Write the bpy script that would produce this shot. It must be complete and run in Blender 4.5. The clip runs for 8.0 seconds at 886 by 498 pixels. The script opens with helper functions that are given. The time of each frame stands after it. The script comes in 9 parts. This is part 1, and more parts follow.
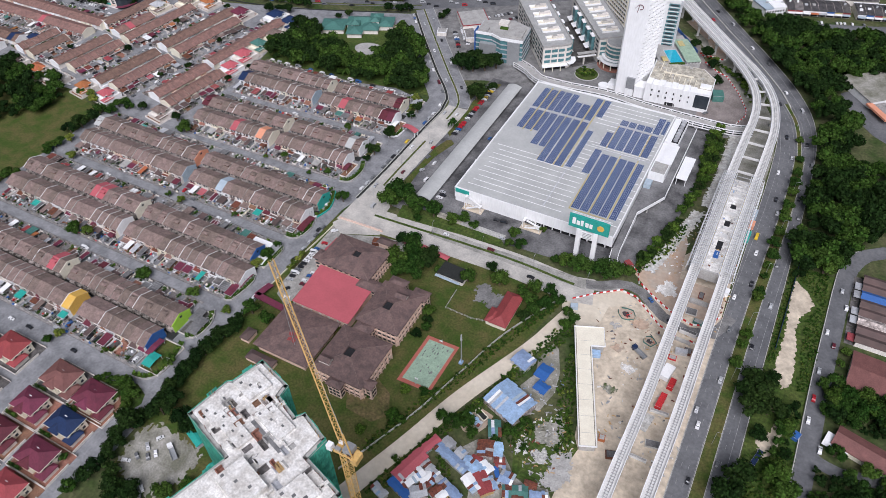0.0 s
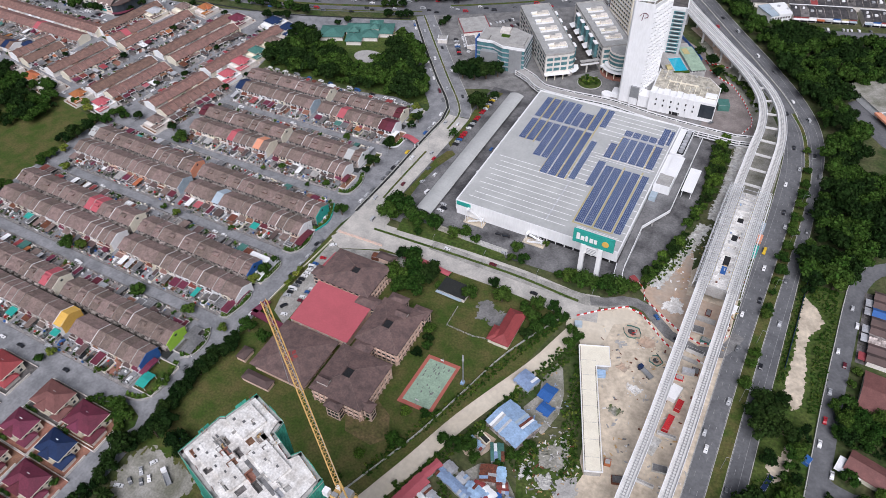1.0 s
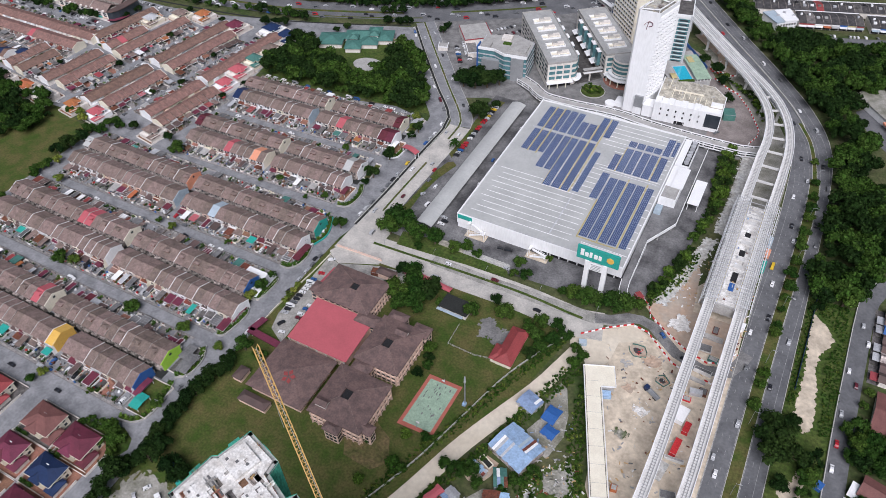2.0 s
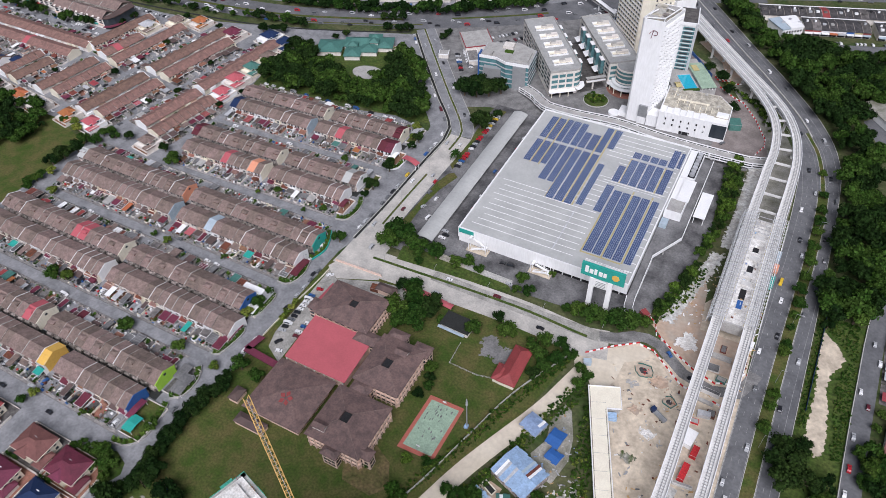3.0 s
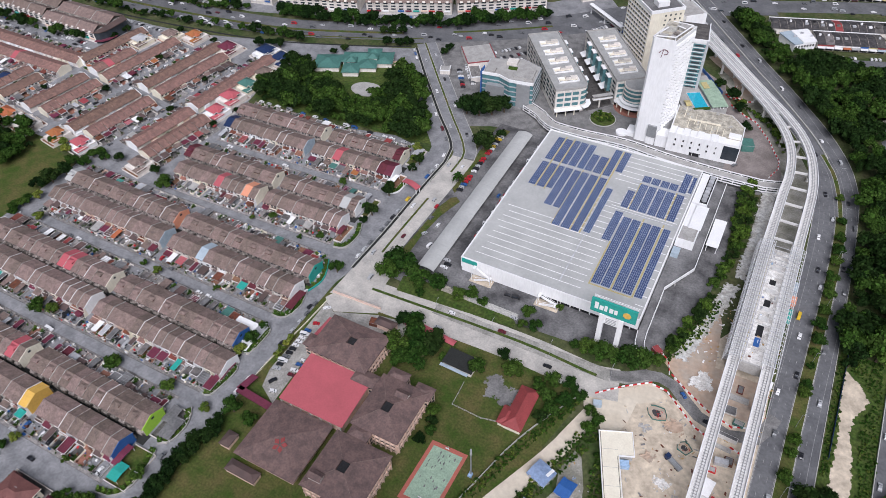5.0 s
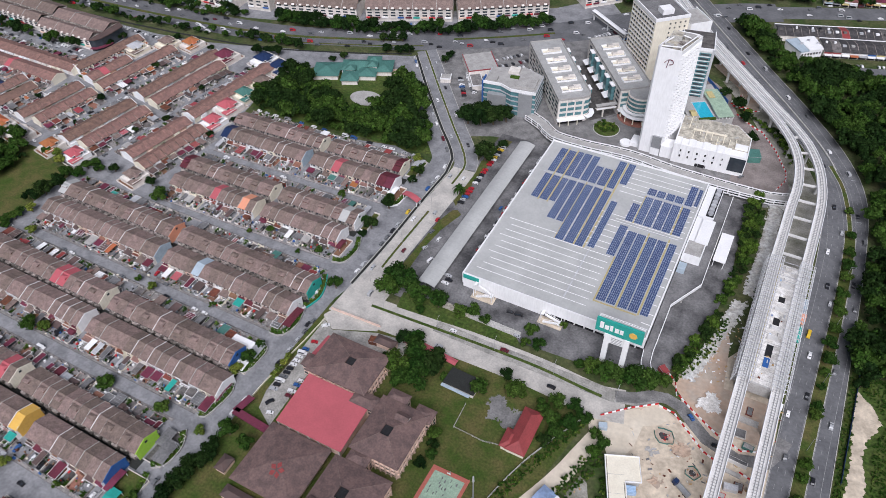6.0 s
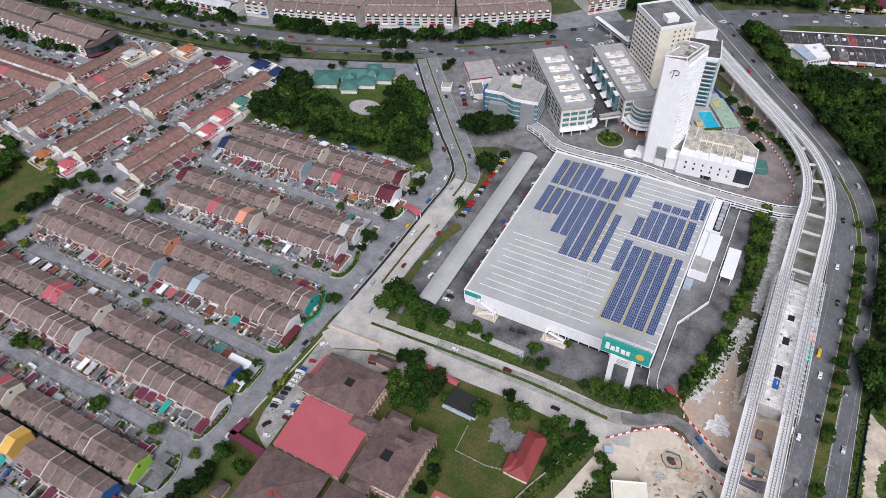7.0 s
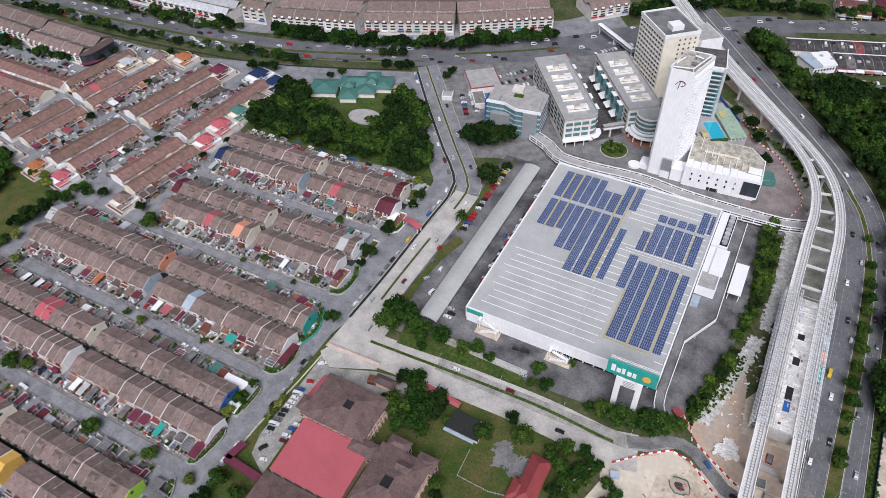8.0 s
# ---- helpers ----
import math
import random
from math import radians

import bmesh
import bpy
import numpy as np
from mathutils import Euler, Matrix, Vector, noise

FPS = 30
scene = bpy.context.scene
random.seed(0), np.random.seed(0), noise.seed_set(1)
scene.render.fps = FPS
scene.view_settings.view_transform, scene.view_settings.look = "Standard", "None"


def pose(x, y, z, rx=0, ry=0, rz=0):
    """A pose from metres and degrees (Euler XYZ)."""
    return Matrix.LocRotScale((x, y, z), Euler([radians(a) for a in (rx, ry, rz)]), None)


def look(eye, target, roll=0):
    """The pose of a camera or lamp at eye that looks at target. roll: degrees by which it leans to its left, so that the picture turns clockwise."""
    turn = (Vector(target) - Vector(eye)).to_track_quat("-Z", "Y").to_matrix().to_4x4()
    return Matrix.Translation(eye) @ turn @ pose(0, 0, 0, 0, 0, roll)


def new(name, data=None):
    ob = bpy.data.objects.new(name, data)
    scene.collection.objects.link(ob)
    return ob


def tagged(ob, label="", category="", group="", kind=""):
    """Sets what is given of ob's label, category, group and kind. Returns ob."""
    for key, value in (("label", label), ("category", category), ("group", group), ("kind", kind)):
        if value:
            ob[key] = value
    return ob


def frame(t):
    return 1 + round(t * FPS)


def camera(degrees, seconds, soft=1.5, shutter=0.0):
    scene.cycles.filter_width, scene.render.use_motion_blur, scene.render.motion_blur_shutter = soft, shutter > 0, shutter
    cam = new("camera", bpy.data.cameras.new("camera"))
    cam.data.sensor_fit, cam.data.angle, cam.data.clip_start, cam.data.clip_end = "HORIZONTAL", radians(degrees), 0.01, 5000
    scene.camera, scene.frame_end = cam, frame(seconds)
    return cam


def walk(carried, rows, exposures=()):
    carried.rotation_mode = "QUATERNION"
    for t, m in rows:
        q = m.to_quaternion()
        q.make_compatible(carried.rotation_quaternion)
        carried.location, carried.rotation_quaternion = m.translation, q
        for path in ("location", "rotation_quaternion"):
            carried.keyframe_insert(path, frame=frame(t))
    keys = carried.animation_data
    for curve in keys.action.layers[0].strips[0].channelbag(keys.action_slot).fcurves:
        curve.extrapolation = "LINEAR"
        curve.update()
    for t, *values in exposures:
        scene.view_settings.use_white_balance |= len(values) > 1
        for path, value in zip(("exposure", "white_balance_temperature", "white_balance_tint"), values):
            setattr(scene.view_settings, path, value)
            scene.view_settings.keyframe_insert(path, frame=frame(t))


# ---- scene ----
import itertools

cam = camera(64.42, 8.0, soft=0.85)
TURN = 28.0
ROWS = [
    (0, -0.0, 0.0, 300.0, -0.0, -45.1811, 1.3275),
    (0.5, -0.279, 6.263, 299.955, -0.0093, -45.1827, 1.3377),
    (1, -0.559, 12.525, 299.91, -0.0185, -45.1843, 1.348),
    (1.5, -0.838, 18.788, 299.865, -0.0278, -45.1859, 1.3582),
    (3, -1.676, 37.575, 299.73, -0.0556, -45.1907, 1.389),
    (3.5, -1.956, 43.837, 299.685, -0.0649, -45.1923, 1.3992),
    (4, -2.235, 50.1, 299.64, -0.0741, -45.1938, 1.4094),
    (4.5, -2.514, 56.363, 299.595, -0.0834, -45.1954, 1.4197),
    (6, -3.353, 75.15, 299.46, -0.1112, -45.2002, 1.4504),
    (6.5, -3.632, 81.413, 299.415, -0.1205, -45.2018, 1.4607),
    (7, -3.911, 87.675, 299.37, -0.1298, -45.2034, 1.4709),
    (7.5, -4.191, 93.938, 299.325, -0.139, -45.205, 1.4812),
    (8, -4.47, 100.2, 299.28, -0.1483, -45.2066, 1.4914),
]
walk(cam, [(t, pose(0, 0, 0, 0, 0, TURN) @ pose(x, y, z, 90 + pitch, roll, yaw)) for t, x, y, z, yaw, pitch, roll in ROWS], [(0.0, 0.0), (8.0, 0.0)])

# ---- daylight: high overcast, soft sun from behind the camera's right ----
SUN_ELEVATION, SUN_HEADING = 50.0, 155.0
world = bpy.data.worlds.new("overcast")
scene.world = world
world.use_nodes = True
wn, wl = world.node_tree.nodes, world.node_tree.links
sky = wn.new("ShaderNodeTexSky")
sky.sky_type, sky.sun_disc = "NISHITA", False
sky.sun_elevation, sky.sun_rotation = radians(SUN_ELEVATION), radians(SUN_HEADING)
sky.air_density, sky.dust_density, sky.ozone_density = 1.0, 3.0, 1.0
wl.new(sky.outputs["Color"], wn["Background"].inputs["Color"])
wn["Background"].inputs["Strength"].default_value = 0.04
sun_data = bpy.data.lights.new("sun", "SUN")
sun_data.energy, sun_data.angle, sun_data.color = 4.0, radians(48), (0.96, 0.955, 1.065)
sun = new("sun", sun_data)
to_sun = Vector((math.sin(radians(SUN_HEADING)) * math.cos(radians(SUN_ELEVATION)), math.cos(radians(SUN_HEADING)) * math.cos(radians(SUN_ELEVATION)), math.sin(radians(SUN_ELEVATION))))
sun.matrix_world = look(to_sun * 500, (0, 0, 0))


# ---- materials ----
def surface(name, base, other=None, rough=0.85, metal=0.0, fine=0.6, broad=14.0, grain=0.25, patch=0.6, vary=0.0, bump=0.0, streak=0.0, spec=0.3):
    """A procedural surface in world metres: base and other mix in patches `broad` metres wide, grain of `fine` metres, vary by object."""
    other = other or tuple(c * 0.72 for c in base)
    m = bpy.data.materials.new(name)
    m.use_nodes = True
    n, l = m.node_tree.nodes, m.node_tree.links
    b = n["Principled BSDF"]
    b.inputs["Roughness"].default_value, b.inputs["Metallic"].default_value = rough, metal
    b.inputs["Specular IOR Level"].default_value = spec
    geo = n.new("ShaderNodeNewGeometry")
    big, small = n.new("ShaderNodeTexNoise"), n.new("ShaderNodeTexNoise")
    big.inputs["Scale"].default_value, big.inputs["Detail"].default_value = 1.0 / broad, 5.0
    big.inputs["Roughness"].default_value = 0.62
    small.inputs["Scale"].default_value, small.inputs["Detail"].default_value = 1.0 / fine, 3.0
    l.new(geo.outputs["Position"], big.inputs["Vector"])
    src = geo.outputs["Position"]
    if streak:
        mp = n.new("ShaderNodeMapping")
        mp.inputs["Scale"].default_value = (1.0, 1.0, streak)
        l.new(src, mp.inputs["Vector"])
        src = mp.outputs["Vector"]
    l.new(src, small.inputs["Vector"])
    ramp = n.new("ShaderNodeMapRange")
    ramp.inputs["From Min"].default_value, ramp.inputs["From Max"].default_value = 0.36, 0.64
    ramp.inputs["To Max"].default_value = patch
    l.new(big.outputs["Fac"], ramp.inputs["Value"])
    mix = n.new("ShaderNodeMix")
    mix.data_type = "RGBA"
    mix.inputs["A"].default_value, mix.inputs["B"].default_value = (*base, 1), (*other, 1)
    l.new(ramp.outputs["Result"], mix.inputs["Factor"])
    val = n.new("ShaderNodeMapRange")
    val.inputs["From Min"].default_value, val.inputs["From Max"].default_value = 0.3, 0.7
    val.inputs["To Min"].default_value, val.inputs["To Max"].default_value = 1 - grain, 1 + grain
    l.new(small.outputs["Fac"], val.inputs["Value"])
    hsv = n.new("ShaderNodeHueSaturation")
    l.new(mix.outputs["Result"], hsv.inputs["Color"])
    value = val.outputs["Result"]
    if vary:
        info = n.new("ShaderNodeObjectInfo")
        rnd = n.new("ShaderNodeMapRange")
        rnd.inputs["To Min"].default_value, rnd.inputs["To Max"].default_value = 1 - vary, 1 + vary
        l.new(info.outputs["Random"], rnd.inputs["Value"])
        mul = n.new("ShaderNodeMath")
        mul.operation = "MULTIPLY"
        l.new(value, mul.inputs[0])
        l.new(rnd.outputs["Result"], mul.inputs[1])
        value = mul.outputs["Value"]
        hue = n.new("ShaderNodeMapRange")
        hue.inputs["To Min"].default_value, hue.inputs["To Max"].default_value = 0.5 + vary * 0.06, 0.5 - vary * 0.06
        l.new(info.outputs["Random"], hue.inputs["Value"])
        l.new(hue.outputs["Result"], hsv.inputs["Hue"])
    l.new(value, hsv.inputs["Value"])
    l.new(hsv.outputs["Color"], b.inputs["Base Color"])
    if bump:
        bp = n.new("ShaderNodeBump")
        bp.inputs["Strength"].default_value, bp.inputs["Distance"].default_value = 0.6, bump
        l.new(small.outputs["Fac"], bp.inputs["Height"])
        l.new(bp.outputs["Normal"], b.inputs["Normal"])
    return m


def foliage(name, base, other):
    m = surface(name, base, other, rough=0.7, fine=1.1, broad=6.0, grain=0.45, patch=0.9, vary=0.34, spec=0.06)
    n, l = m.node_tree.nodes, m.node_tree.links
    geo, hsv = n["Geometry"], n["Hue/Saturation/Value"]
    isl = n.new("ShaderNodeMapRange")
    isl.inputs["To Min"].default_value, isl.inputs["To Max"].default_value = 0.45, 1.5
    l.new(geo.outputs["Random Per Island"], isl.inputs["Value"])
    mul = n.new("ShaderNodeMath")
    mul.operation = "MULTIPLY"
    l.new(hsv.inputs["Value"].links[0].from_socket, mul.inputs[0])
    l.new(isl.outputs["Result"], mul.inputs[1])
    l.new(mul.outputs["Value"], hsv.inputs["Value"])
    return m


MAT = dict(
    ground=surface("ground_earth", (0.036, 0.062, 0.014), (0.095, 0.095, 0.045), fine=2.0, broad=14, grain=0.35, patch=1.0),
    grass=surface("grass", (0.042, 0.076, 0.010), (0.105, 0.094, 0.032), fine=1.1, broad=11, grain=0.3, patch=1.0),
    worn_grass=surface("worn_grass", (0.155, 0.115, 0.055), (0.070, 0.078, 0.022), fine=1.4, broad=7, grain=0.35, patch=1.0),
    rough_grass=surface("rough_grass", (0.036, 0.072, 0.010), (0.080, 0.100, 0.024), fine=1.6, broad=9, grain=0.45, patch=0.85, bump=0.5),
    street=surface("estate_asphalt", (0.272, 0.274, 0.282), (0.165, 0.168, 0.176), fine=1.4, broad=8, grain=0.14, patch=0.9),
    asphalt=surface("road_asphalt", (0.158, 0.160, 0.166), (0.100, 0.102, 0.108), fine=1.6, broad=14, grain=0.14, patch=0.9),
    dark_asphalt=surface("yard_asphalt", (0.205, 0.203, 0.203), (0.105, 0.104, 0.106), fine=1.0, broad=13, grain=0.2, patch=1.0),
    pale_road=surface("dusty_concrete_road", (0.54, 0.51, 0.465), (0.36, 0.345, 0.32), fine=1.0, broad=9, grain=0.12, patch=0.9),
    dirt_road=surface("pale_dirt", (0.66, 0.59, 0.48), (0.54, 0.47, 0.37), fine=2.2, broad=12, grain=0.07, patch=0.8),
    sand=surface("site_sand", (0.64, 0.55, 0.43), (0.43, 0.365, 0.285), fine=2.2, broad=8, grain=0.16, patch=1.0, bump=0.15),
    waste=surface("waste_ground", (0.36, 0.34, 0.30), (0.070, 0.092, 0.030), fine=1.0, broad=5, grain=0.35, patch=1.0),
    gravel=surface("gravel", (0.36, 0.345, 0.31), (0.16, 0.158, 0.12), fine=0.9, broad=11, grain=0.2, patch=1.0),
    red_sand=surface("red_sand", (0.47, 0.34, 0.25), (0.40, 0.34, 0.28), fine=2.4, broad=10, grain=0.12, patch=1.0, bump=0.15),
    concrete=surface("concrete", (0.42, 0.41, 0.39), (0.30, 0.29, 0.275), fine=0.8, broad=5, grain=0.14, patch=0.8),
    new_concrete=surface("new_concrete", (0.66, 0.65, 0.63), (0.50, 0.49, 0.47), fine=0.7, broad=6, grain=0.1, patch=0.6),
    slab=surface("fresh_slab", (0.78, 0.765, 0.735), (0.47, 0.44, 0.40), fine=0.6, broad=3.0, grain=0.2, patch=0.85),
    plot=surface("house_apron", (0.165, 0.152, 0.145), (0.080, 0.074, 0.072), fine=0.8, broad=3, grain=0.25, patch=1.0, vary=0.3),
    plot_tile=surface("tiled_apron", (0.27, 0.135, 0.09), (0.17, 0.09, 0.065), fine=0.7, broad=2.5, grain=0.25, vary=0.25),
    plot_pale=surface("pale_apron", (0.33, 0.31, 0.295), (0.17, 0.16, 0.155), fine=0.8, broad=2.5, grain=0.25, patch=1.0, vary=0.25),
    rear=surface("stained_rear_wall", (0.46, 0.41, 0.37), (0.13, 0.11, 0.10), fine=1.2, broad=2.0, grain=0.35, patch=1.0, vary=0.3, streak=0.3),
    podium_roof=surface("mouldy_roof", (0.56, 0.52, 0.43), (0.27, 0.25, 0.21), fine=1.2, broad=4.5, grain=0.25, patch=1.0),
    roof_screed=surface("roof_screed", (0.40, 0.40, 0.39), (0.31, 0.31, 0.30), fine=1.0, broad=7, grain=0.1, patch=0.9),
    kerb=surface("kerb_concrete", (0.48, 0.47, 0.44), fine=0.7, broad=3),
    paint=surface("road_paint", (0.40, 0.40, 0.39), (0.20, 0.20, 0.20), fine=0.5, broad=3, grain=0.2, patch=1.0),
    # near black for drains; on the back lanes it paints in the shade
    drain=surface("drain_and_shade_black", (0.028, 0.030, 0.028), fine=0.8, broad=5),
    white=surface("white_paint", (0.84, 0.84, 0.84), (0.76, 0.76, 0.75), fine=0.8, broad=7, grain=0.05, patch=0.6, streak=0.15),
    cream=surface("cream_paint", (0.80, 0.75, 0.62), (0.68, 0.62, 0.50), fine=0.8, broad=6, grain=0.06, streak=0.15),
    house_wall=surface("house_wall", (0.74, 0.70, 0.65), (0.54, 0.49, 0.44), fine=0.7, broad=4, grain=0.1, vary=0.14, streak=0.2),
    pink_wall=surface("peach_wall", (0.74, 0.55, 0.45), (0.58, 0.42, 0.34), fine=0.7, broad=4, grain=0.1, streak=0.2),
    roof=surface("brown_tiles", (0.240, 0.176, 0.152), (0.150, 0.112, 0.100), rough=0.8, fine=0.7, broad=2.6, grain=0.26, patch=0.9, vary=0.18, bump=0.08),
    hill_roof=surface("faded_red_brown_tiles", (0.255, 0.150, 0.120), (0.150, 0.094, 0.080), rough=0.8, fine=0.8, broad=2.6, grain=0.26, patch=1.0, vary=0.16, bump=0.08),
    school_roof=surface("mauve_brown_tiles", (0.190, 0.124, 0.112), (0.115, 0.080, 0.075), rough=0.75, fine=0.9, broad=4.5, grain=0.16, patch=1.0, bump=0.08),
    old_roof=surface("weathered_tiles", (0.128, 0.086, 0.078), (0.085, 0.062, 0.058), rough=0.8, fine=1.5, broad=6.0, grain=0.1, patch=0.9, vary=0.1, bump=0.08),
    maroon=surface("maroon_tiles", (0.150, 0.032, 0.052), (0.085, 0.022, 0.034), rough=0.6, fine=0.5, broad=4, grain=0.2, vary=0.2, bump=0.06),
    brick_red=surface("red_tiles", (0.30, 0.060, 0.060), (0.21, 0.045, 0.045), rough=0.65, fine=0.5, broad=5, grain=0.16, vary=0.1, bump=0.06),
    navy=surface("navy_tiles", (0.018, 0.036, 0.098), (0.013, 0.025, 0.062), rough=0.5, fine=0.5, broad=4, grain=0.2, bump=0.06),
    red_sheet=surface("red_sheet", (0.48, 0.115, 0.135), (0.40, 0.10, 0.115), rough=0.5, fine=0.9, broad=9, grain=0.05, patch=0.7),
    grey_sheet=surface("grey_sheet", (0.475, 0.48, 0.465), (0.39, 0.395, 0.385), rough=0.5, fine=1.4, broad=14, grain=0.05, patch=0.8),
    zinc=surface("zinc_sheet", (0.52, 0.53, 0.55), (0.40, 0.40, 0.41), rough=0.45, metal=0.2, fine=0.8, broad=4, grain=0.14, patch=0.8, vary=0.18),
    blue_sheet=surface("blue_sheet", (0.30, 0.42, 0.60), (0.22, 0.30, 0.43), rough=0.5, fine=0.9, broad=3, grain=0.14, patch=0.9, vary=0.25),
    deep_blue=surface("deep_blue_sheet", (0.035, 0.12, 0.34), (0.03, 0.10, 0.32), rough=0.5, fine=0.8, broad=4, grain=0.1),
    teal=surface("teal_sheet", (0.03, 0.36, 0.30), (0.03, 0.28, 0.235), rough=0.5, fine=0.8, broad=4, grain=0.1),
    moss_green=surface("grey_green_sheet", (0.075, 0.195, 0.165), (0.05, 0.125, 0.108), rough=0.6, fine=0.9, broad=5, grain=0.15),
    lime=surface("lime_paint", (0.36, 0.62, 0.07), (0.30, 0.52, 0.06), fine=0.8, broad=4, grain=0.06),
    yellow=surface("ochre_paint", (0.70, 0.43, 0.10), (0.60, 0.36, 0.09), fine=0.8, broad=4, grain=0.06),
    orange=surface("orange_tiles", (0.40, 0.145, 0.055), (0.28, 0.11, 0.05), fine=0.6, broad=3, grain=0.12, vary=0.2),
    sky_paint=surface("pale_blue_paint", (0.40, 0.48, 0.54), (0.30, 0.36, 0.41), fine=0.8, broad=4, grain=0.08),
    salmon=surface("salmon_paint", (0.72, 0.32, 0.20), (0.62, 0.27, 0.17), fine=0.8, broad=4, grain=0.06),
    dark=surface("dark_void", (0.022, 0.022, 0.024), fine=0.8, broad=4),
    window=surface("dark_glass", (0.045, 0.055, 0.065), (0.03, 0.036, 0.045), rough=0.12, fine=2.0, broad=6, grain=0.1, spec=0.6),
    teal_glass=surface("teal_glass", (0.11, 0.235, 0.25), (0.06, 0.155, 0.17), rough=0.15, fine=2.0, broad=6, grain=0.15, spec=0.6),
    steel=surface("grey_steel", (0.40, 0.41, 0.42), (0.32, 0.33, 0.335), rough=0.45, metal=0.4, fine=0.5, broad=3, grain=0.08),
    rust=surface("rusty_sheet", (0.20, 0.062, 0.038), (0.105, 0.042, 0.032), rough=0.85, fine=0.7, broad=1.8, grain=0.35, patch=1.0, vary=0.2),
    wood=surface("raw_timber", (0.46, 0.31, 0.15), (0.36, 0.23, 0.11), fine=0.5, broad=2, grain=0.2),
    yard=surface("stained_yard_asphalt", (0.205, 0.202, 0.202), (0.062, 0.061, 0.063), fine=1.2, broad=16, grain=0.22, patch=1.0),
    drive=surface("gritty_drive", (0.40, 0.385, 0.355), (0.235, 0.23, 0.21), fine=0.9, broad=6, grain=0.2, patch=1.0),
    red_brown=surface("red_brown_tiles", (0.205, 0.090, 0.080), (0.125, 0.056, 0.051), rough=0.65, fine=0.5, broad=4, grain=0.2, bump=0.06),
    brown_yard=surface("brown_yard", (0.27, 0.235, 0.22), (0.17, 0.145, 0.135), fine=0.9, broad=9, grain=0.2, patch=1.0),
    paving=surface("worn_paving", (0.235, 0.23, 0.225), (0.13, 0.128, 0.125), fine=0.9, broad=6, grain=0.2, patch=1.0),
    tar=surface("weathered_dark_sheet", (0.085, 0.080, 0.080), (0.042, 0.040, 0.042), rough=0.8, fine=1.2, broad=4, grain=0.35, patch=1.0),
    net=surface("green_netting", (0.085, 0.46, 0.33), (0.04, 0.26, 0.20), rough=0.9, fine=0.6, broad=3, grain=0.3, patch=1.0, streak=0.25),
    crane=surface("crane_yellow", (0.66, 0.42, 0.15), (0.50, 0.32, 0.12), rough=0.55, fine=0.5, broad=3, grain=0.1),
    panel=surface("solar_cell", (0.040, 0.075, 0.190), (0.030, 0.056, 0.145), rough=0.3, fine=0.5, broad=7, grain=0.12, vary=0.06, spec=0.5),
    panel_rim=surface("solar_rim", (0.40, 0.45, 0.54), fine=0.6, broad=4),
    walkway=surface("yellow_walkway", (0.50, 0.42, 0.20), (0.42, 0.36, 0.19), fine=0.6, broad=3),
    court_green=surface("court_green", (0.34, 0.46, 0.34), (0.25, 0.34, 0.26), fine=0.8, broad=4, grain=0.14, patch=0.9),
    court_red=surface("court_red", (0.44, 0.13, 0.10), (0.36, 0.12, 0.09), fine=0.8, broad=4, grain=0.1),
    water=surface("pool_water", (0.03, 0.42, 0.55), (0.03, 0.36, 0.50), rough=0.08, fine=1.2, broad=5, grain=0.1, spec=0.5),
    plastic=surface("plastic_sheet", (0.56, 0.56, 0.54), (0.40, 0.38, 0.34), rough=0.5, fine=1.4, broad=4, grain=0.3, patch=1.0, bump=0.3),
    barrier_red=surface("barrier_red", (0.55, 0.035, 0.04), fine=0.6, broad=3),
    trunk=surface("bark", (0.12, 0.09, 0.065), fine=0.3, broad=1, grain=0.3),
    leaf=foliage("leaf_green", (0.023, 0.058, 0.009), (0.044, 0.082, 0.016)),
    dark_leaf=foliage("leaf_dark", (0.008, 0.022, 0.005), (0.018, 0.038, 0.009)),
    light_leaf=foliage("leaf_light", (0.095, 0.150, 0.026), (0.130, 0.150, 0.030)),
    weed=foliage("leaf_weed", (0.045, 0.095, 0.014), (0.060, 0.105, 0.018)),
    tyre=surface("tyre", (0.02, 0.02, 0.02), fine=0.2, broad=1),
)
CAR_PAINTS = [surface("car_" + n, c, tuple(v * 0.9 for v in c), rough=0.3, fine=1, broad=3, grain=0.03, spec=0.5) for n, c in (
    ("white", (0.74, 0.74, 0.74)), ("silver", (0.42, 0.43, 0.44)), ("black", (0.02, 0.02, 0.023)), ("grey", (0.14, 0.145, 0.15)),
    ("red", (0.42, 0.02, 0.03)), ("blue", (0.03, 0.10, 0.28)), ("maroon", (0.12, 0.02, 0.03)), ("yellow", (0.62, 0.42, 0.04)))]


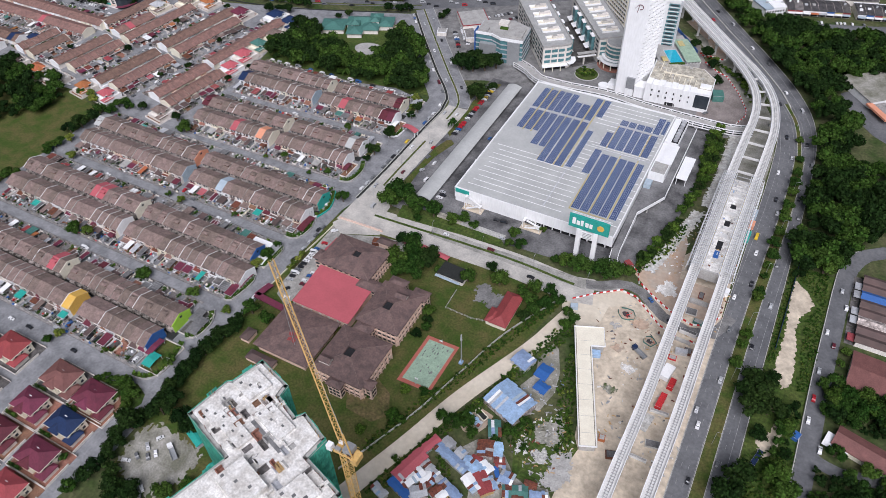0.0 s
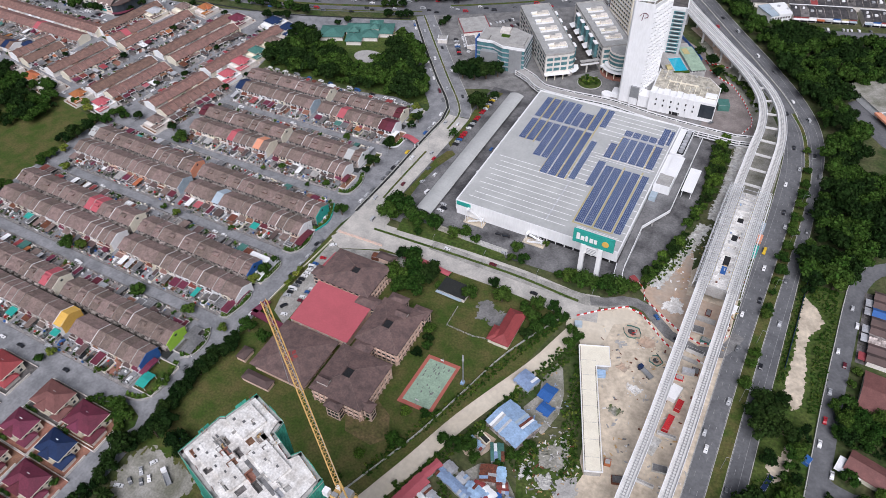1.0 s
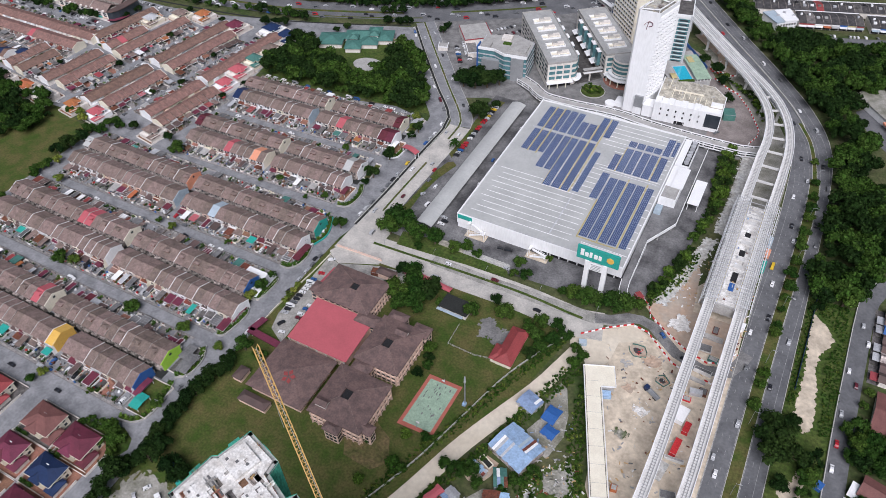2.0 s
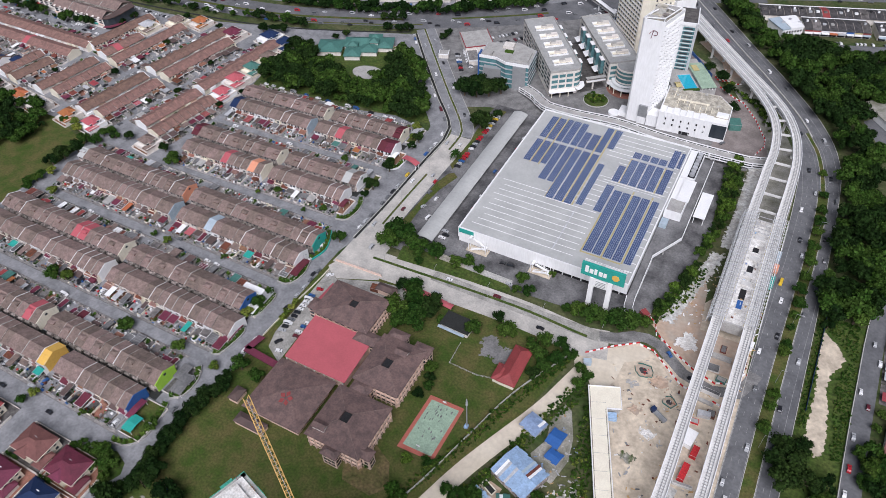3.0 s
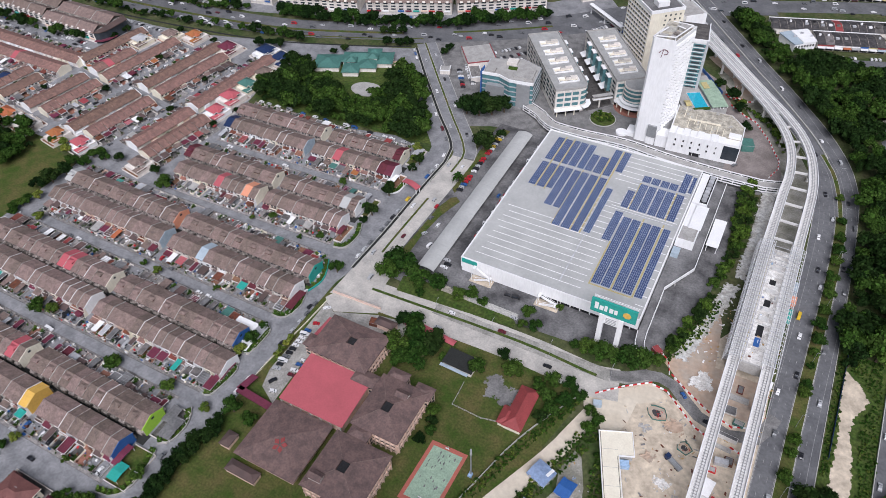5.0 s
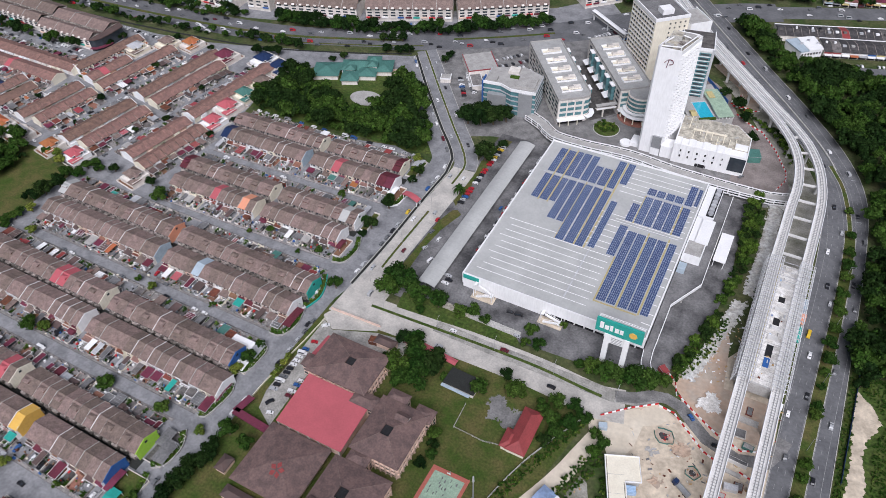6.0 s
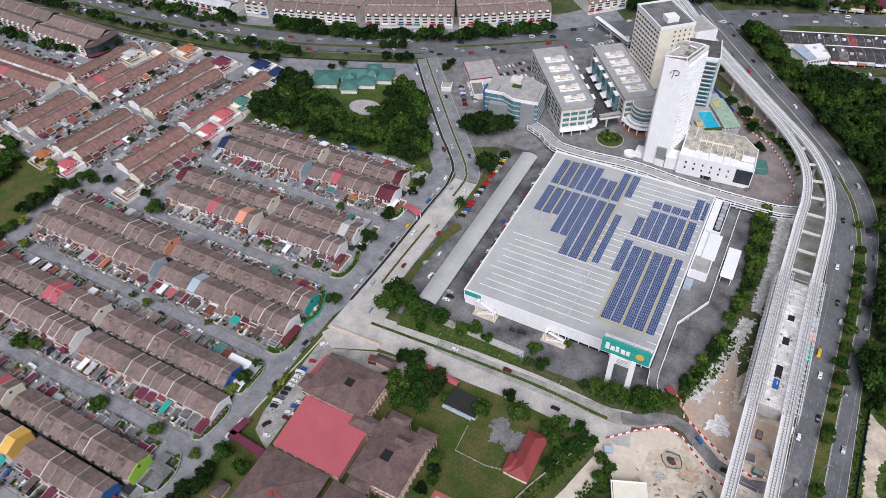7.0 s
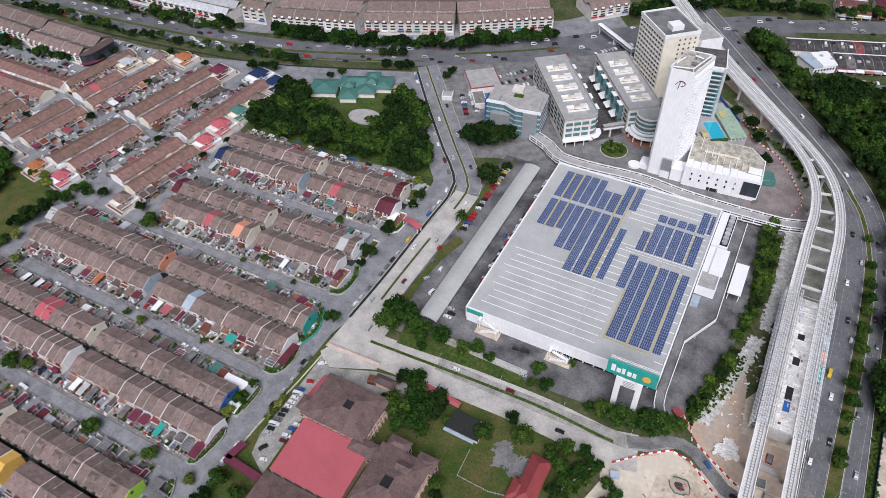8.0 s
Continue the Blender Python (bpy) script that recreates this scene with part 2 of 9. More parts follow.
# ---- mesh helpers ----
class Shape:
    """Gathers boxes, prisms, roofs and beams into one mesh."""

    def __init__(self):
        self.v, self.f, self.s = [], [], []

    def face(self, pts, slot=0):
        i = len(self.v)
        self.v += [tuple(p) for p in pts]
        self.f.append(tuple(range(i, i + len(pts))))
        self.s.append(slot)
        return self

    def box(self, x0, x1, y0, y1, z0, z1, slot=0):
        return self.prism([(x0, y0), (x1, y0), (x1, y1), (x0, y1)], z0, z1, slot, slot)

    def prism(self, poly, z0, z1, side=0, top=0):
        i, n = len(self.v), len(poly)
        self.v += [(x, y, z0) for x, y in poly] + [(x, y, z1) for x, y in poly]
        for k in range(n):
            j = (k + 1) % n
            self.f.append((i + k, i + j, i + n + j, i + n + k))
            self.s.append(side)
        self.f += [tuple(i + n + k for k in range(n)), tuple(i + n - 1 - k for k in range(n))]
        self.s += [top, side]
        return self

    def gable(self, x0, x1, y0, y1, z, rise, slot=0, thick=0.25, peak=0.5):
        """Ridge along x, with closed undersides."""
        ym = y0 + (y1 - y0) * peak
        a = [(x0, y0, z), (x1, y0, z), (x1, ym, z + rise), (x0, ym, z + rise), (x0, y1, z), (x1, y1, z)]
        i = len(self.v)
        self.v += a + [(x, y, h - thick) for x, y, h in a]
        for q in ((0, 1, 2, 3), (3, 2, 5, 4), (7, 6, 9, 8), (8, 9, 10, 11), (0, 6, 7, 1), (5, 11, 10, 4), (1, 7, 8, 2), (2, 8, 11, 5), (3, 9, 6, 0), (4, 10, 9, 3)):
            self.f.append(tuple(i + k for k in q))
            self.s.append(slot)
        return self

    def hip(self, x0, x1, y0, y1, z, rise, slot=0, thick=0.3):
        w, d = x1 - x0, y1 - y0
        if w >= d:
            r0, r1 = (x0 + d / 2, (y0 + y1) / 2, z + rise), (x1 - d / 2, (y0 + y1) / 2, z + rise)
        else:
            r0, r1 = ((x0 + x1) / 2, y0 + w / 2, z + rise), ((x0 + x1) / 2, y1 - w / 2, z + rise)
        a, b, c, d2 = (x0, y0, z), (x1, y0, z), (x1, y1, z), (x0, y1, z)
        if w >= d:
            for q in ((a, b, r1, r0), (b, c, r1), (c, d2, r0, r1), (d2, a, r0)):
                self.face(q, slot)
        else:
            for q in ((a, b, r0), (b, c, r1, r0), (c, d2, r1), (d2, a, r0, r1)):
                self.face(q, slot)
        self.box(x0, x1, y0, y1, z - thick, z - 0.004, slot)
        return self

    def tube(self, p, q, r, slot=0, n=4, r2=None):
        p, q = Vector(p), Vector(q)
        d = (q - p).normalized()
        u = d.cross(Vector((0, 0, 1)) if abs(d.z) < 0.95 else Vector((1, 0, 0))).normalized()
        w = d.cross(u)
        i = len(self.v)
        for c, rr in ((p, r), (q, r if r2 is None else r2)):
            for k in range(n):
                a = 2 * math.pi * (k + 0.5) / n
                self.v.append(tuple(c + (u * math.cos(a) + w * math.sin(a)) * rr))
        for k in range(n):
            j = (k + 1) % n
            self.f.append((i + k, i + j, i + n + j, i + n + k))
            self.s.append(slot)
        self.f += [tuple(i + n - 1 - k for k in range(n)), tuple(i + n + k for k in range(n))]
        self.s += [slot, slot]
        return self

    def mesh(self, name, mats):
        me = bpy.data.meshes.new(name)
        me.from_pydata(self.v, [], self.f)
        for m in mats if isinstance(mats, (list, tuple)) else [mats]:
            me.materials.append(m)
        me.polygons.foreach_set("material_index", self.s)
        me.update()
        return me


def part(name, shape, mats, parent, label=""):
    """One mesh under a thing or under a part, in the thing's own axes."""
    ob = new(name, shape.mesh(name, mats) if isinstance(shape, Shape) else shape)
    ob.parent = parent
    return tagged(ob, label)


def thing(name, m, label, category, group="", kind=""):
    ob = new(name)
    ob.matrix_basis = m
    ob.empty_display_size = 0.5
    return tagged(ob, label, category, group, kind)


def solid(name, shape, mats, label, category="", group="", kind="", m=None):
    ob = new(name, shape.mesh(name, mats))
    if m is not None:
        ob.matrix_basis = m
    return tagged(ob, label, category, group, kind)


def offset_line(pts, d):
    """The polyline moved d metres to its left."""
    out = []
    for i, p in enumerate(pts):
        a, b = Vector(pts[max(i - 1, 0)]), Vector(pts[min(i + 1, len(pts) - 1)])
        t = (b - a).normalized()
        out.append((p[0] - t.y * d, p[1] + t.x * d))
    return out


def smooth_line(pts, step=8.0):
    """A Catmull-Rom line through the points."""
    out = []
    for i in range(len(pts) - 1):
        p0, p1, p2, p3 = (Vector(pts[min(max(k, 0), len(pts) - 1)]) for k in (i - 1, i, i + 1, i + 2))
        n = max(1, int((p2 - p1).length / step))
        for k in range(n):
            t = k / n
            q = 0.5 * (2 * p1 + (p2 - p0) * t + (2 * p0 - 5 * p1 + 4 * p2 - p3) * t * t + (3 * p1 - p0 - 3 * p2 + p3) * t ** 3)
            out.append(tuple(q))
    return out + [tuple(pts[-1])]


def ribbon(shape, pts, a, b, z0, z1, slot=0):
    """A strip between the offsets a and b of a line; z may be a number or a list for each point."""
    la, lb = offset_line(pts, a), offset_line(pts, b)
    n = len(pts)
    zs0 = z0 if isinstance(z0, list) else [z0] * n
    zs1 = z1 if isinstance(z1, list) else [z1] * n
    k = len(shape.v)
    for i in range(n):
        shape.v += [(*lb[i], zs0[i]), (*la[i], zs0[i]), (*la[i], zs1[i]), (*lb[i], zs1[i])]
    for i in range(n - 1):
        p, q = k + 4 * i, k + 4 * i + 4
        shape.f += [(p + 3, q + 3, q + 2, p + 2), (p, q, q + 3, p + 3), (p + 2, q + 2, q + 1, p + 1), (p + 1, q + 1, q, p)]
        shape.s += [slot] * 4
    shape.f += [(k, k + 3, k + 2, k + 1), tuple(k + 4 * (n - 1) + c for c in (1, 2, 3, 0))]
    shape.s += [slot] * 2
    return shape


def along(pts, gap, start=0.0):
    """Places every gap metres along a line, with the heading in degrees."""
    out, left = [], start
    for a, b in zip(pts[:-1], pts[1:]):
        a, b = Vector(a[:2]), Vector(b[:2])
        d = (b - a).length
        while left < d:
            p = a + (b - a) * (left / d)
            out.append((p.x, p.y, math.degrees(math.atan2(b.y - a.y, b.x - a.x))))
            left += gap
        left -= d
    return out

# ---- ground and roads ----
def sheet(name, poly, z, mat, label, category):
    return solid(name, Shape().prism(poly, -0.4, z), mat, label, category, kind="structure")


ground = Shape()
ground.box(-3000, 3000, -2000, 4500, -1.0, 0.0)
solid("ground", ground, MAT["ground"], "patchy grass and bare earth round the town", "ground", kind="structure")
sheet("road_estate", [(-480, 22), (-232, 22), (-222, 70), (-223, 110), (-221.5, 180), (-220.5, 262), (-217, 276), (-217, 362), (-226, 392), (-262, 400), (-384, 374), (-446, 300), (-446, 30)], 0.05, MAT["street"], "grey asphalt estate streets between the terraces", "street")
sheet("road_estate_west", [(-760, 270), (-560, 284), (-375, 288), (-384, 374), (-400, 470), (-404, 480), (-454, 464), (-494, 453), (-537, 448), (-584, 447), (-760, 442)], 0.06, MAT["street"], "grey asphalt streets of the older estate", "street")
sheet("pavement_commercial", [(-300, 528), (-226, 430), (-205, 440), (-165, 446), (-20, 446), (-8, 470), (-60, 545), (-140, 660), (-222, 580)], 0.055, MAT["paving"], "worn grey paving round the hotel and offices", "pavement")
sheet("road_car_park", [(-203, 280), (-151, 279), (-48, 284), (-41, 297), (-34, 320), (-28, 350), (-26, 375), (-28, 395), (-30, 446), (-200, 446), (-203, 400)], 0.06, MAT["yard"], "dark stained asphalt yard round the supermarket", "car park")
sheet("road_school_drive", [(-214, 186), (-203, 180), (-204, 205), (-203, 232), (-166, 240), (-166, 255), (-186, 252), (-209, 243), (-216.6, 247), (-216.4, 226), (-217, 196)], 0.07, MAT["drive"], "pale asphalt school drive with parking bays", "driveway")
sheet("pavement_school_gate", [(-219.3, 249.9), (-217, 254.4), (-187, 255.6), (-186.5, 253), (-209, 243.3), (-216.6, 247.2)], 0.08, MAT["pale_road"], "pale concrete forecourt at the school gate", "forecourt")
sheet("ground_school_field", [(-217, 60), (-104, 92), (-66, 258), (-204, 257), (-221, 258), (-222, 110)], 0.03, MAT["grass"], "short green and brown grass of the school grounds", "lawn")
sheet("ground_park", [(-396, 478), (-392, 396), (-372, 393), (-339, 393), (-299, 398), (-250, 399), (-234, 402), (-262, 446), (-300, 500)], 0.04, MAT["rough_grass"], "rough grass under the park's trees", "park")
sheet("pavement_club", [(-404, 479), (-376, 487), (-345, 499), (-308, 513), (-283, 486), (-279, 470), (-290, 462), (-300, 474), (-316, 488), (-345, 484), (-372, 470), (-384, 446), (-400, 440), (-400, 470)], 0.065, MAT["street"], "grey asphalt forecourt behind the club house", "forecourt")
sheet("pavement_shops", [(-640, 492), (-480, 506), (-386, 534), (-300, 566), (-226, 612), (-180, 655), (-200, 680), (-236, 640), (-310, 600), (-390, 566), (-480, 545), (-640, 520)], 0.05, MAT["street"], "asphalt parking before the shop rows", "car park")
sheet("ground_sand_lot", [(-318, 486), (-303, 494), (-294, 478), (-303, 474)], 0.09, MAT["red_sand"], "small bare sandy lot beside the club", "bare earth")
sheet("ground_playing_field", [(-620, 180), (-446, 150), (-432, 232), (-434, 268), (-486, 284), (-560, 290)], 0.03, MAT["grass"], "mown green playing field", "field")
sheet("ground_construction_site", [(-58, 262), (-41, 277), (-26, 272), (-33, 290), (-10, 330), (10, 384), (13, 300), (14, 262), (19, 168), (25, 60), (-30, 60), (-30, 168), (-41, 228)], 0.05, MAT["sand"], "trampled pale orange construction sand", "building site")

sheet("ground_railway_strip", [(-17, 384), (10, 384), (13, 384), (13, 440), (9, 474), (-8, 512), (-30, 548), (-62, 590), (-76, 582), (-46, 540), (-24, 503), (-13, 470), (-18, 452)], 0.052, MAT["gravel"], "grey gravel and concrete under the railway", "bare ground")
RING = smooth_line([(-208.5, 262), (-209, 304), (-208, 350), (-207, 388), (-209, 404), (-221, 421), (-234, 436), (-267, 476), (-301, 518), (-306, 524)])
DRAIN = smooth_line([(-218, 276), (-217, 300), (-216.5, 320), (-216.5, 363), (-216, 389), (-219, 404), (-230, 419), (-242, 432), (-263, 457), (-282, 480), (-309, 514)])
road = Shape()
ribbon(road, [p for p in RING if p[1] < 400], -8.8, 7.4, -0.3, 0.09)
solid("road_ring", road, MAT["pale_road"], "dusty pale dual carriageway round the supermarket", "road", kind="structure")
road = Shape()
ribbon(road, [p for p in RING if p[1] > 389], -8.8, 7.4, -0.3, 0.084)
solid("road_ring_north", road, MAT["street"], "grey dual carriageway past the park", "road", kind="structure")
sheet("road_ring_apron", [(-219, 254), (-194, 254), (-194, 284), (-200, 298), (-216, 298), (-218, 276)], 0.086, MAT["pale_road"], "dusty pale road at the estate entrance", "road")
road = Shape()
ribbon(road, DRAIN, 1.4, 14.0, -0.3, 0.094)
solid("road_ring_service", road, MAT["street"], "grey service road with parked cars", "road", kind="structure")
kerb = Shape()
ribbon(kerb, [p for p in RING if 292 < p[1] < 356], -0.7, 0.7, 0.0, 0.28)
ribbon(kerb, [p for p in RING if p[1] > 374], -0.7, 0.7, 0.0, 0.28)
solid("median_ring", kerb, MAT["grass"], "narrow grassed median with low kerbs", "median", kind="structure")
kerb = Shape()
for y0, y1 in ((292, 356), (374, 900)):
    stretch = [p for p in RING if y0 < p[1] < y1]
    ribbon(kerb, stretch, -1.0, -0.7, 0.0, 0.3)
    ribbon(kerb, stretch, 0.7, 1.0, 0.0, 0.3)
ribbon(kerb, RING[3:], -8.9, -8.6, 0.0, 0.3)
solid("kerb_ring", kerb, MAT["kerb"], "pale concrete kerbs of the ring road", "kerb", kind="structure")
trench = Shape()
ribbon(trench, DRAIN, -0.9, 0.9, 0.0, 0.10)
solid("drain_ring", trench, MAT["drain"], "dark open storm drain beside the road", "drain", kind="structure")
trench = Shape()
ribbon(trench, DRAIN, -1.3, -0.9, 0.0, 0.5)
ribbon(trench, DRAIN, 0.9, 1.3, 0.0, 0.5)
solid("trim_drain_wall", trench, MAT["kerb"], "low concrete walls of the storm drain", "drain wall", kind="structure")
FRONT = smooth_line([(-205, 263.5), (-170, 265), (-135, 266.5), (-100, 267), (-66, 265), (-54, 268)])
road = Shape()
ribbon(road, FRONT, -10, 9.5, -0.3, 0.10)
solid("road_front", road, MAT["pale_road"], "dusty pale concrete road before the supermarket", "road", kind="structure")
kerb = Shape()
ribbon(kerb, FRONT[1:-1], 2.6, 4.2, 0.0, 0.28)
solid("median_front", kerb, MAT["rough_grass"], "thin weedy median", "median", kind="structure")
road = Shape()
ribbon(road, smooth_line([(-160, 270.5), (-128, 270), (-110, 270.4), (-91, 270.4), (-75, 270.8), (-62, 271), (-50, 274), (-42, 280.5)]), -3.6, 3.8, -0.3, 0.108)
solid("road_front_lane", road, MAT["drive"], "grey asphalt lane before the supermarket", "road", kind="structure")
HAUL = smooth_line([(-57, 259), (-65.5, 231), (-71, 214.6), (-89.2, 172.8), (-99.8, 141.2), (-111.2, 110), (-122, 80)])
road = Shape()
ribbon(road, HAUL, -4.3, 4.3, -0.3, 0.09)
solid("road_haul", road, MAT["dirt_road"], "cream dirt haul road past the school", "dirt road", kind="structure")
LINK = smooth_line([(-60, 271.6), (-51, 275), (-44, 280), (-37, 281.6), (-30, 280), (-15, 268), (0, 264), (12, 268), (18, 284)])
road = Shape()
ribbon(road, LINK, -3.2, 3.2, -0.3, 0.13)
solid("road_link", road, MAT["paving"], "narrow asphalt diversion between barriers", "road", kind="structure")

HIGHWAY = smooth_line([(26, -40), (26, 100), (26.5, 250), (27, 340), (26.5, 430), (22, 480), (6, 520), (-24, 565), (-54, 605), (-97, 664), (-140, 722), (-200, 800)])
road = Shape()
ribbon(road, HIGHWAY, -12.5, 12.5, -0.3, 0.11)
solid("road_highway", road, MAT["asphalt"], "grey dual carriageway highway", "highway", kind="structure")
MEDIAN = smooth_line([(26, -40), (26, 100), (26.5, 240), (27.5, 298), (28.7, 337), (30, 380), (30.2, 420), (28.8, 446), (23.2, 477), (13.5, 502), (-20, 559), (-54, 605), (-97, 664), (-140, 722), (-200, 800)])
near = [p for p in MEDIAN if p[1] < 450]
slim = [p for p in MEDIAN if 440 < p[1] < 512]
kerb = Shape()
ribbon(kerb, near, -2.9, 2.9, 0.0, 0.30)
ribbon(kerb, slim, -1.1, 1.3, 0.0, 0.29)
solid("median_highway", kerb, MAT["grass"], "grassed highway median", "median", kind="structure")
kerb = Shape()
for a in (-3.2, 2.9):
    ribbon(kerb, near, a, a + 0.3, 0.0, 0.34)
for a in (-1.4, 1.3):
    ribbon(kerb, slim, a, a + 0.3, 0.0, 0.33)
for a in (-12.8, 12.5):
    ribbon(kerb, HIGHWAY, a, a + 0.3, 0.0, 0.34)
far = [p for p in HIGHWAY if p[1] > 500]
ribbon(kerb, far, -0.4, 0.4, 0.0, 0.9)
solid("kerb_highway", kerb, MAT["kerb"], "pale concrete highway kerbs", "kerb", kind="structure")
lines = Shape()
for off in (-6.2, 6.4, 9.6):
    for x, y, h in along(MEDIAN, 9.0):
        lines.prism([tuple((Vector((x, y)) + Matrix.Rotation(radians(h), 2) @ Vector((u, v + off)))) for u, v in ((0, -0.07), (2.6, -0.07), (2.6, 0.07), (0, 0.07))], 0.1, 0.125)
for off in (-9.0, -3.5, 3.5, 12.3):
    ribbon(lines, MEDIAN, off - 0.08, off + 0.08, 0.1, 0.124)
solid("lane_markings", lines, MAT["paint"], "white dashed and edge lane lines", "lane marking", kind="stuff")
SERVICE = smooth_line([(64, 60), (66, 198), (66.5, 257), (67.6, 300), (68.6, 332), (70.5, 351), (77.5, 366), (88, 374), (112, 380)])
road = Shape()
ribbon(road, SERVICE, -4.6, 4.6, -0.3, 0.09)
solid("road_service", road, MAT["asphalt"], "grey residential road beside the slope", "road", kind="structure")
road = Shape()
ribbon(road, smooth_line([(65, 226), (69, 217), (78, 214.4), (86, 215), (110, 222)], 3), -3.2, 3.2, -0.3, 0.086)
solid("road_branch", road, MAT["asphalt"], "narrow asphalt branch road between gardens", "road", kind="structure")
wall_line = Shape()
ribbon(wall_line, [p for p in SERVICE if p[1] < 372], 4.6, 5.0, 0.0, 1.3)
solid("kerb_service_wall", wall_line, MAT["kerb"], "pale low retaining wall beside the residential road", "wall", kind="structure")
TOP = smooth_line([(-760, 466), (-640, 471), (-550, 477), (-455, 489), (-392, 507), (-308, 543), (-220, 597), (-160, 650), (-98, 694), (-56, 714), (16, 744), (160, 800)])
road = Shape()
ribbon(road, [p for p in TOP if p[0] < -330], -12, 17, -0.3, 0.07)
ribbon(road, [p for p in TOP if -345 < p[0] < -50], -17, 17, -0.3, 0.075)
ribbon(road, [p for p in TOP if p[0] > -62], -11, 11, -0.3, 0.072)
solid("road_trunk", road, MAT["asphalt"], "wide grey trunk road with slip lanes", "highway", kind="structure")
kerb = Shape()
ribbon(kerb, [p for p in TOP if p[0] < -330], -1.5, 1.5, 0.0, 0.3)
ribbon(kerb, [p for p in TOP if -300 < p[0] < -215], -1.2, 1.2, 0.0, 0.3)
ribbon(kerb, [p for p in TOP if -470 < p[0] < -310], -10.5, -9.2, 0.0, 0.3)
trench = Shape()
ribbon(trench, [p for p in TOP if p[0] < -320], -24, -22, 0.0, 0.10)
solid("drain_trunk", trench, MAT["drain"], "dark drains beside the trunk road", "drain", kind="structure")
solid("median_trunk", kerb, MAT["grass"], "grassy medians of the trunk road", "median", kind="structure")


# ---- terrace houses ----
W = 5.7
CACHE = {}


def cached(key, maker, mats):
    if key not in CACHE:
        CACHE[key] = maker().mesh(key, mats)
    return CACHE[key]


def house_body(front):
    """Party-walled two-storey body; front 0 plain, 1 with a bay, 2 with a balcony. Slot 1 is the stained rear."""
    s = Shape()
    s.box(0.06, W - 0.06, 2.2, 15.0, 0, 6.0)
    s.box(0.06, W - 0.06, 1.95, 2.2, 0, 5.9, 1)
    s.box(0.5, W - 1.6, 0.9, 1.95, 0, 2.7, 1)
    s.box(W - 1.4, W - 0.3, 1.3, 1.95, 3.0, 4.2, 1)
    s.prism([(-0.13, 15.0), (0.13, 15.0), (0.13, 17.3), (-0.13, 17.3)], 0, 3.4)
    s.prism([(-0.13, 15.0), (0.13, 15.0), (0.13, 16.2), (-0.13, 16.2)], 3.4, 5.9)
    if front == 1:
        s.box(0.5, 3.2, 15.0, 16.0, 3.2, 5.75)
    elif front == 2:
        s.box(0.3, W - 0.3, 15.0, 16.5, 2.95, 3.15)
        s.box(0.3, W - 0.3, 16.4, 16.5, 3.15, 4.1)
    return s


def house_roof():
    s = Shape().gable(0.0, W, 1.35, 15.75, 6.0, 2.9, thick=0.22)
    s.box(0.0, W, 8.4, 8.7, 8.82, 9.0)
    return s


def parapet():
    s = Shape()
    prof = [(1.25, 5.95), (8.55, 8.95), (15.85, 5.95)]
    for (ya, za), (yb, zb) in zip(prof[:-1], prof[1:]):
        k = len(s.v)
        s.v += [(-0.13, ya, za), (0.13, ya, za), (0.13, yb, zb), (-0.13, yb, zb), (-0.13, ya, za + 0.3), (0.13, ya, za + 0.3), (0.13, yb, zb + 0.3), (-0.13, yb, zb + 0.3)]
        for f in ((4, 5, 6, 7), (0, 4, 7, 3), (1, 2, 6, 5), (0, 1, 5, 4), (3, 7, 6, 2)):
            s.f.append(tuple(k + c for c in f))
            s.s.append(0)
    return s


def dormer():
    """A low tiled roof vent on the rear slope."""
    s = Shape()
    s.box(0.9, W - 0.9, 4.9, 7.4, 6.9, 8.5, 1)
    s.box(1.1, 2.6, 4.84, 4.9, 7.7, 8.3, 2).box(W - 2.6, W - 1.1, 4.84, 4.9, 7.7, 8.3, 2)
    return s.hip(0.5, W - 0.5, 4.5, 7.7, 8.5, 0.6, 0, 0.2)


def gable_wall():
    """The painted wall that closes the end of a row."""
    s = Shape()
    prof = [(1.9, 0), (15.1, 0), (15.1, 6.0), (15.8, 6.2), (8.55, 9.4), (1.2, 6.2), (1.9, 6.0)]
    k, n = len(s.v), len(prof)
    s.v += [(W - 0.05, y, z) for y, z in prof] + [(W + 0.32, y, z) for y, z in prof]
    s.f += [tuple(k + n + c for c in range(n)), tuple(k + n - 1 - c for c in range(n))]
    s.s += [0, 0]
    for c in range(n):
        d = (c + 1) % n
        s.f.append((k + d, k + c, k + n + c, k + n + d))
        s.s.append(0)
    return s.box(W + 0.32, W + 0.42, 7.8, 9.3, 6.4, 7.6, 1)


def windows(front):
    y = 16.0 if front == 1 else 15.0
    s = Shape().box(0.9, 2.8, y, y + 0.1, 3.8, 5.1)
    s.box(3.6, 4.9, 15.0, 15.1, 3.3 if front == 2 else 3.9, 5.1)
    s.box(0.8, 3.2, 15.0, 15.1, 0.3, 2.2)
    return s.box(0.9, 2.1, 1.85, 1.95, 3.9, 5.1).box(3.2, 4.0, 1.85, 1.95, 4.2, 5.0)


def yard():
    return Shape().box(0.05, W - 0.05, 15.0, 24.3, 0, 0.16)


def fence():
    s = Shape().box(-0.09, 0.09, 17.3, 24.3, 0, 1.4)
    s.box(0.13, 2.1, 24.05, 24.3, 0, 1.3)
    return s.box(2.1, 2.4, 24.0, 24.35, 0, 1.9).box(-0.2, 0.2, 24.0, 24.4, 0, 1.9)


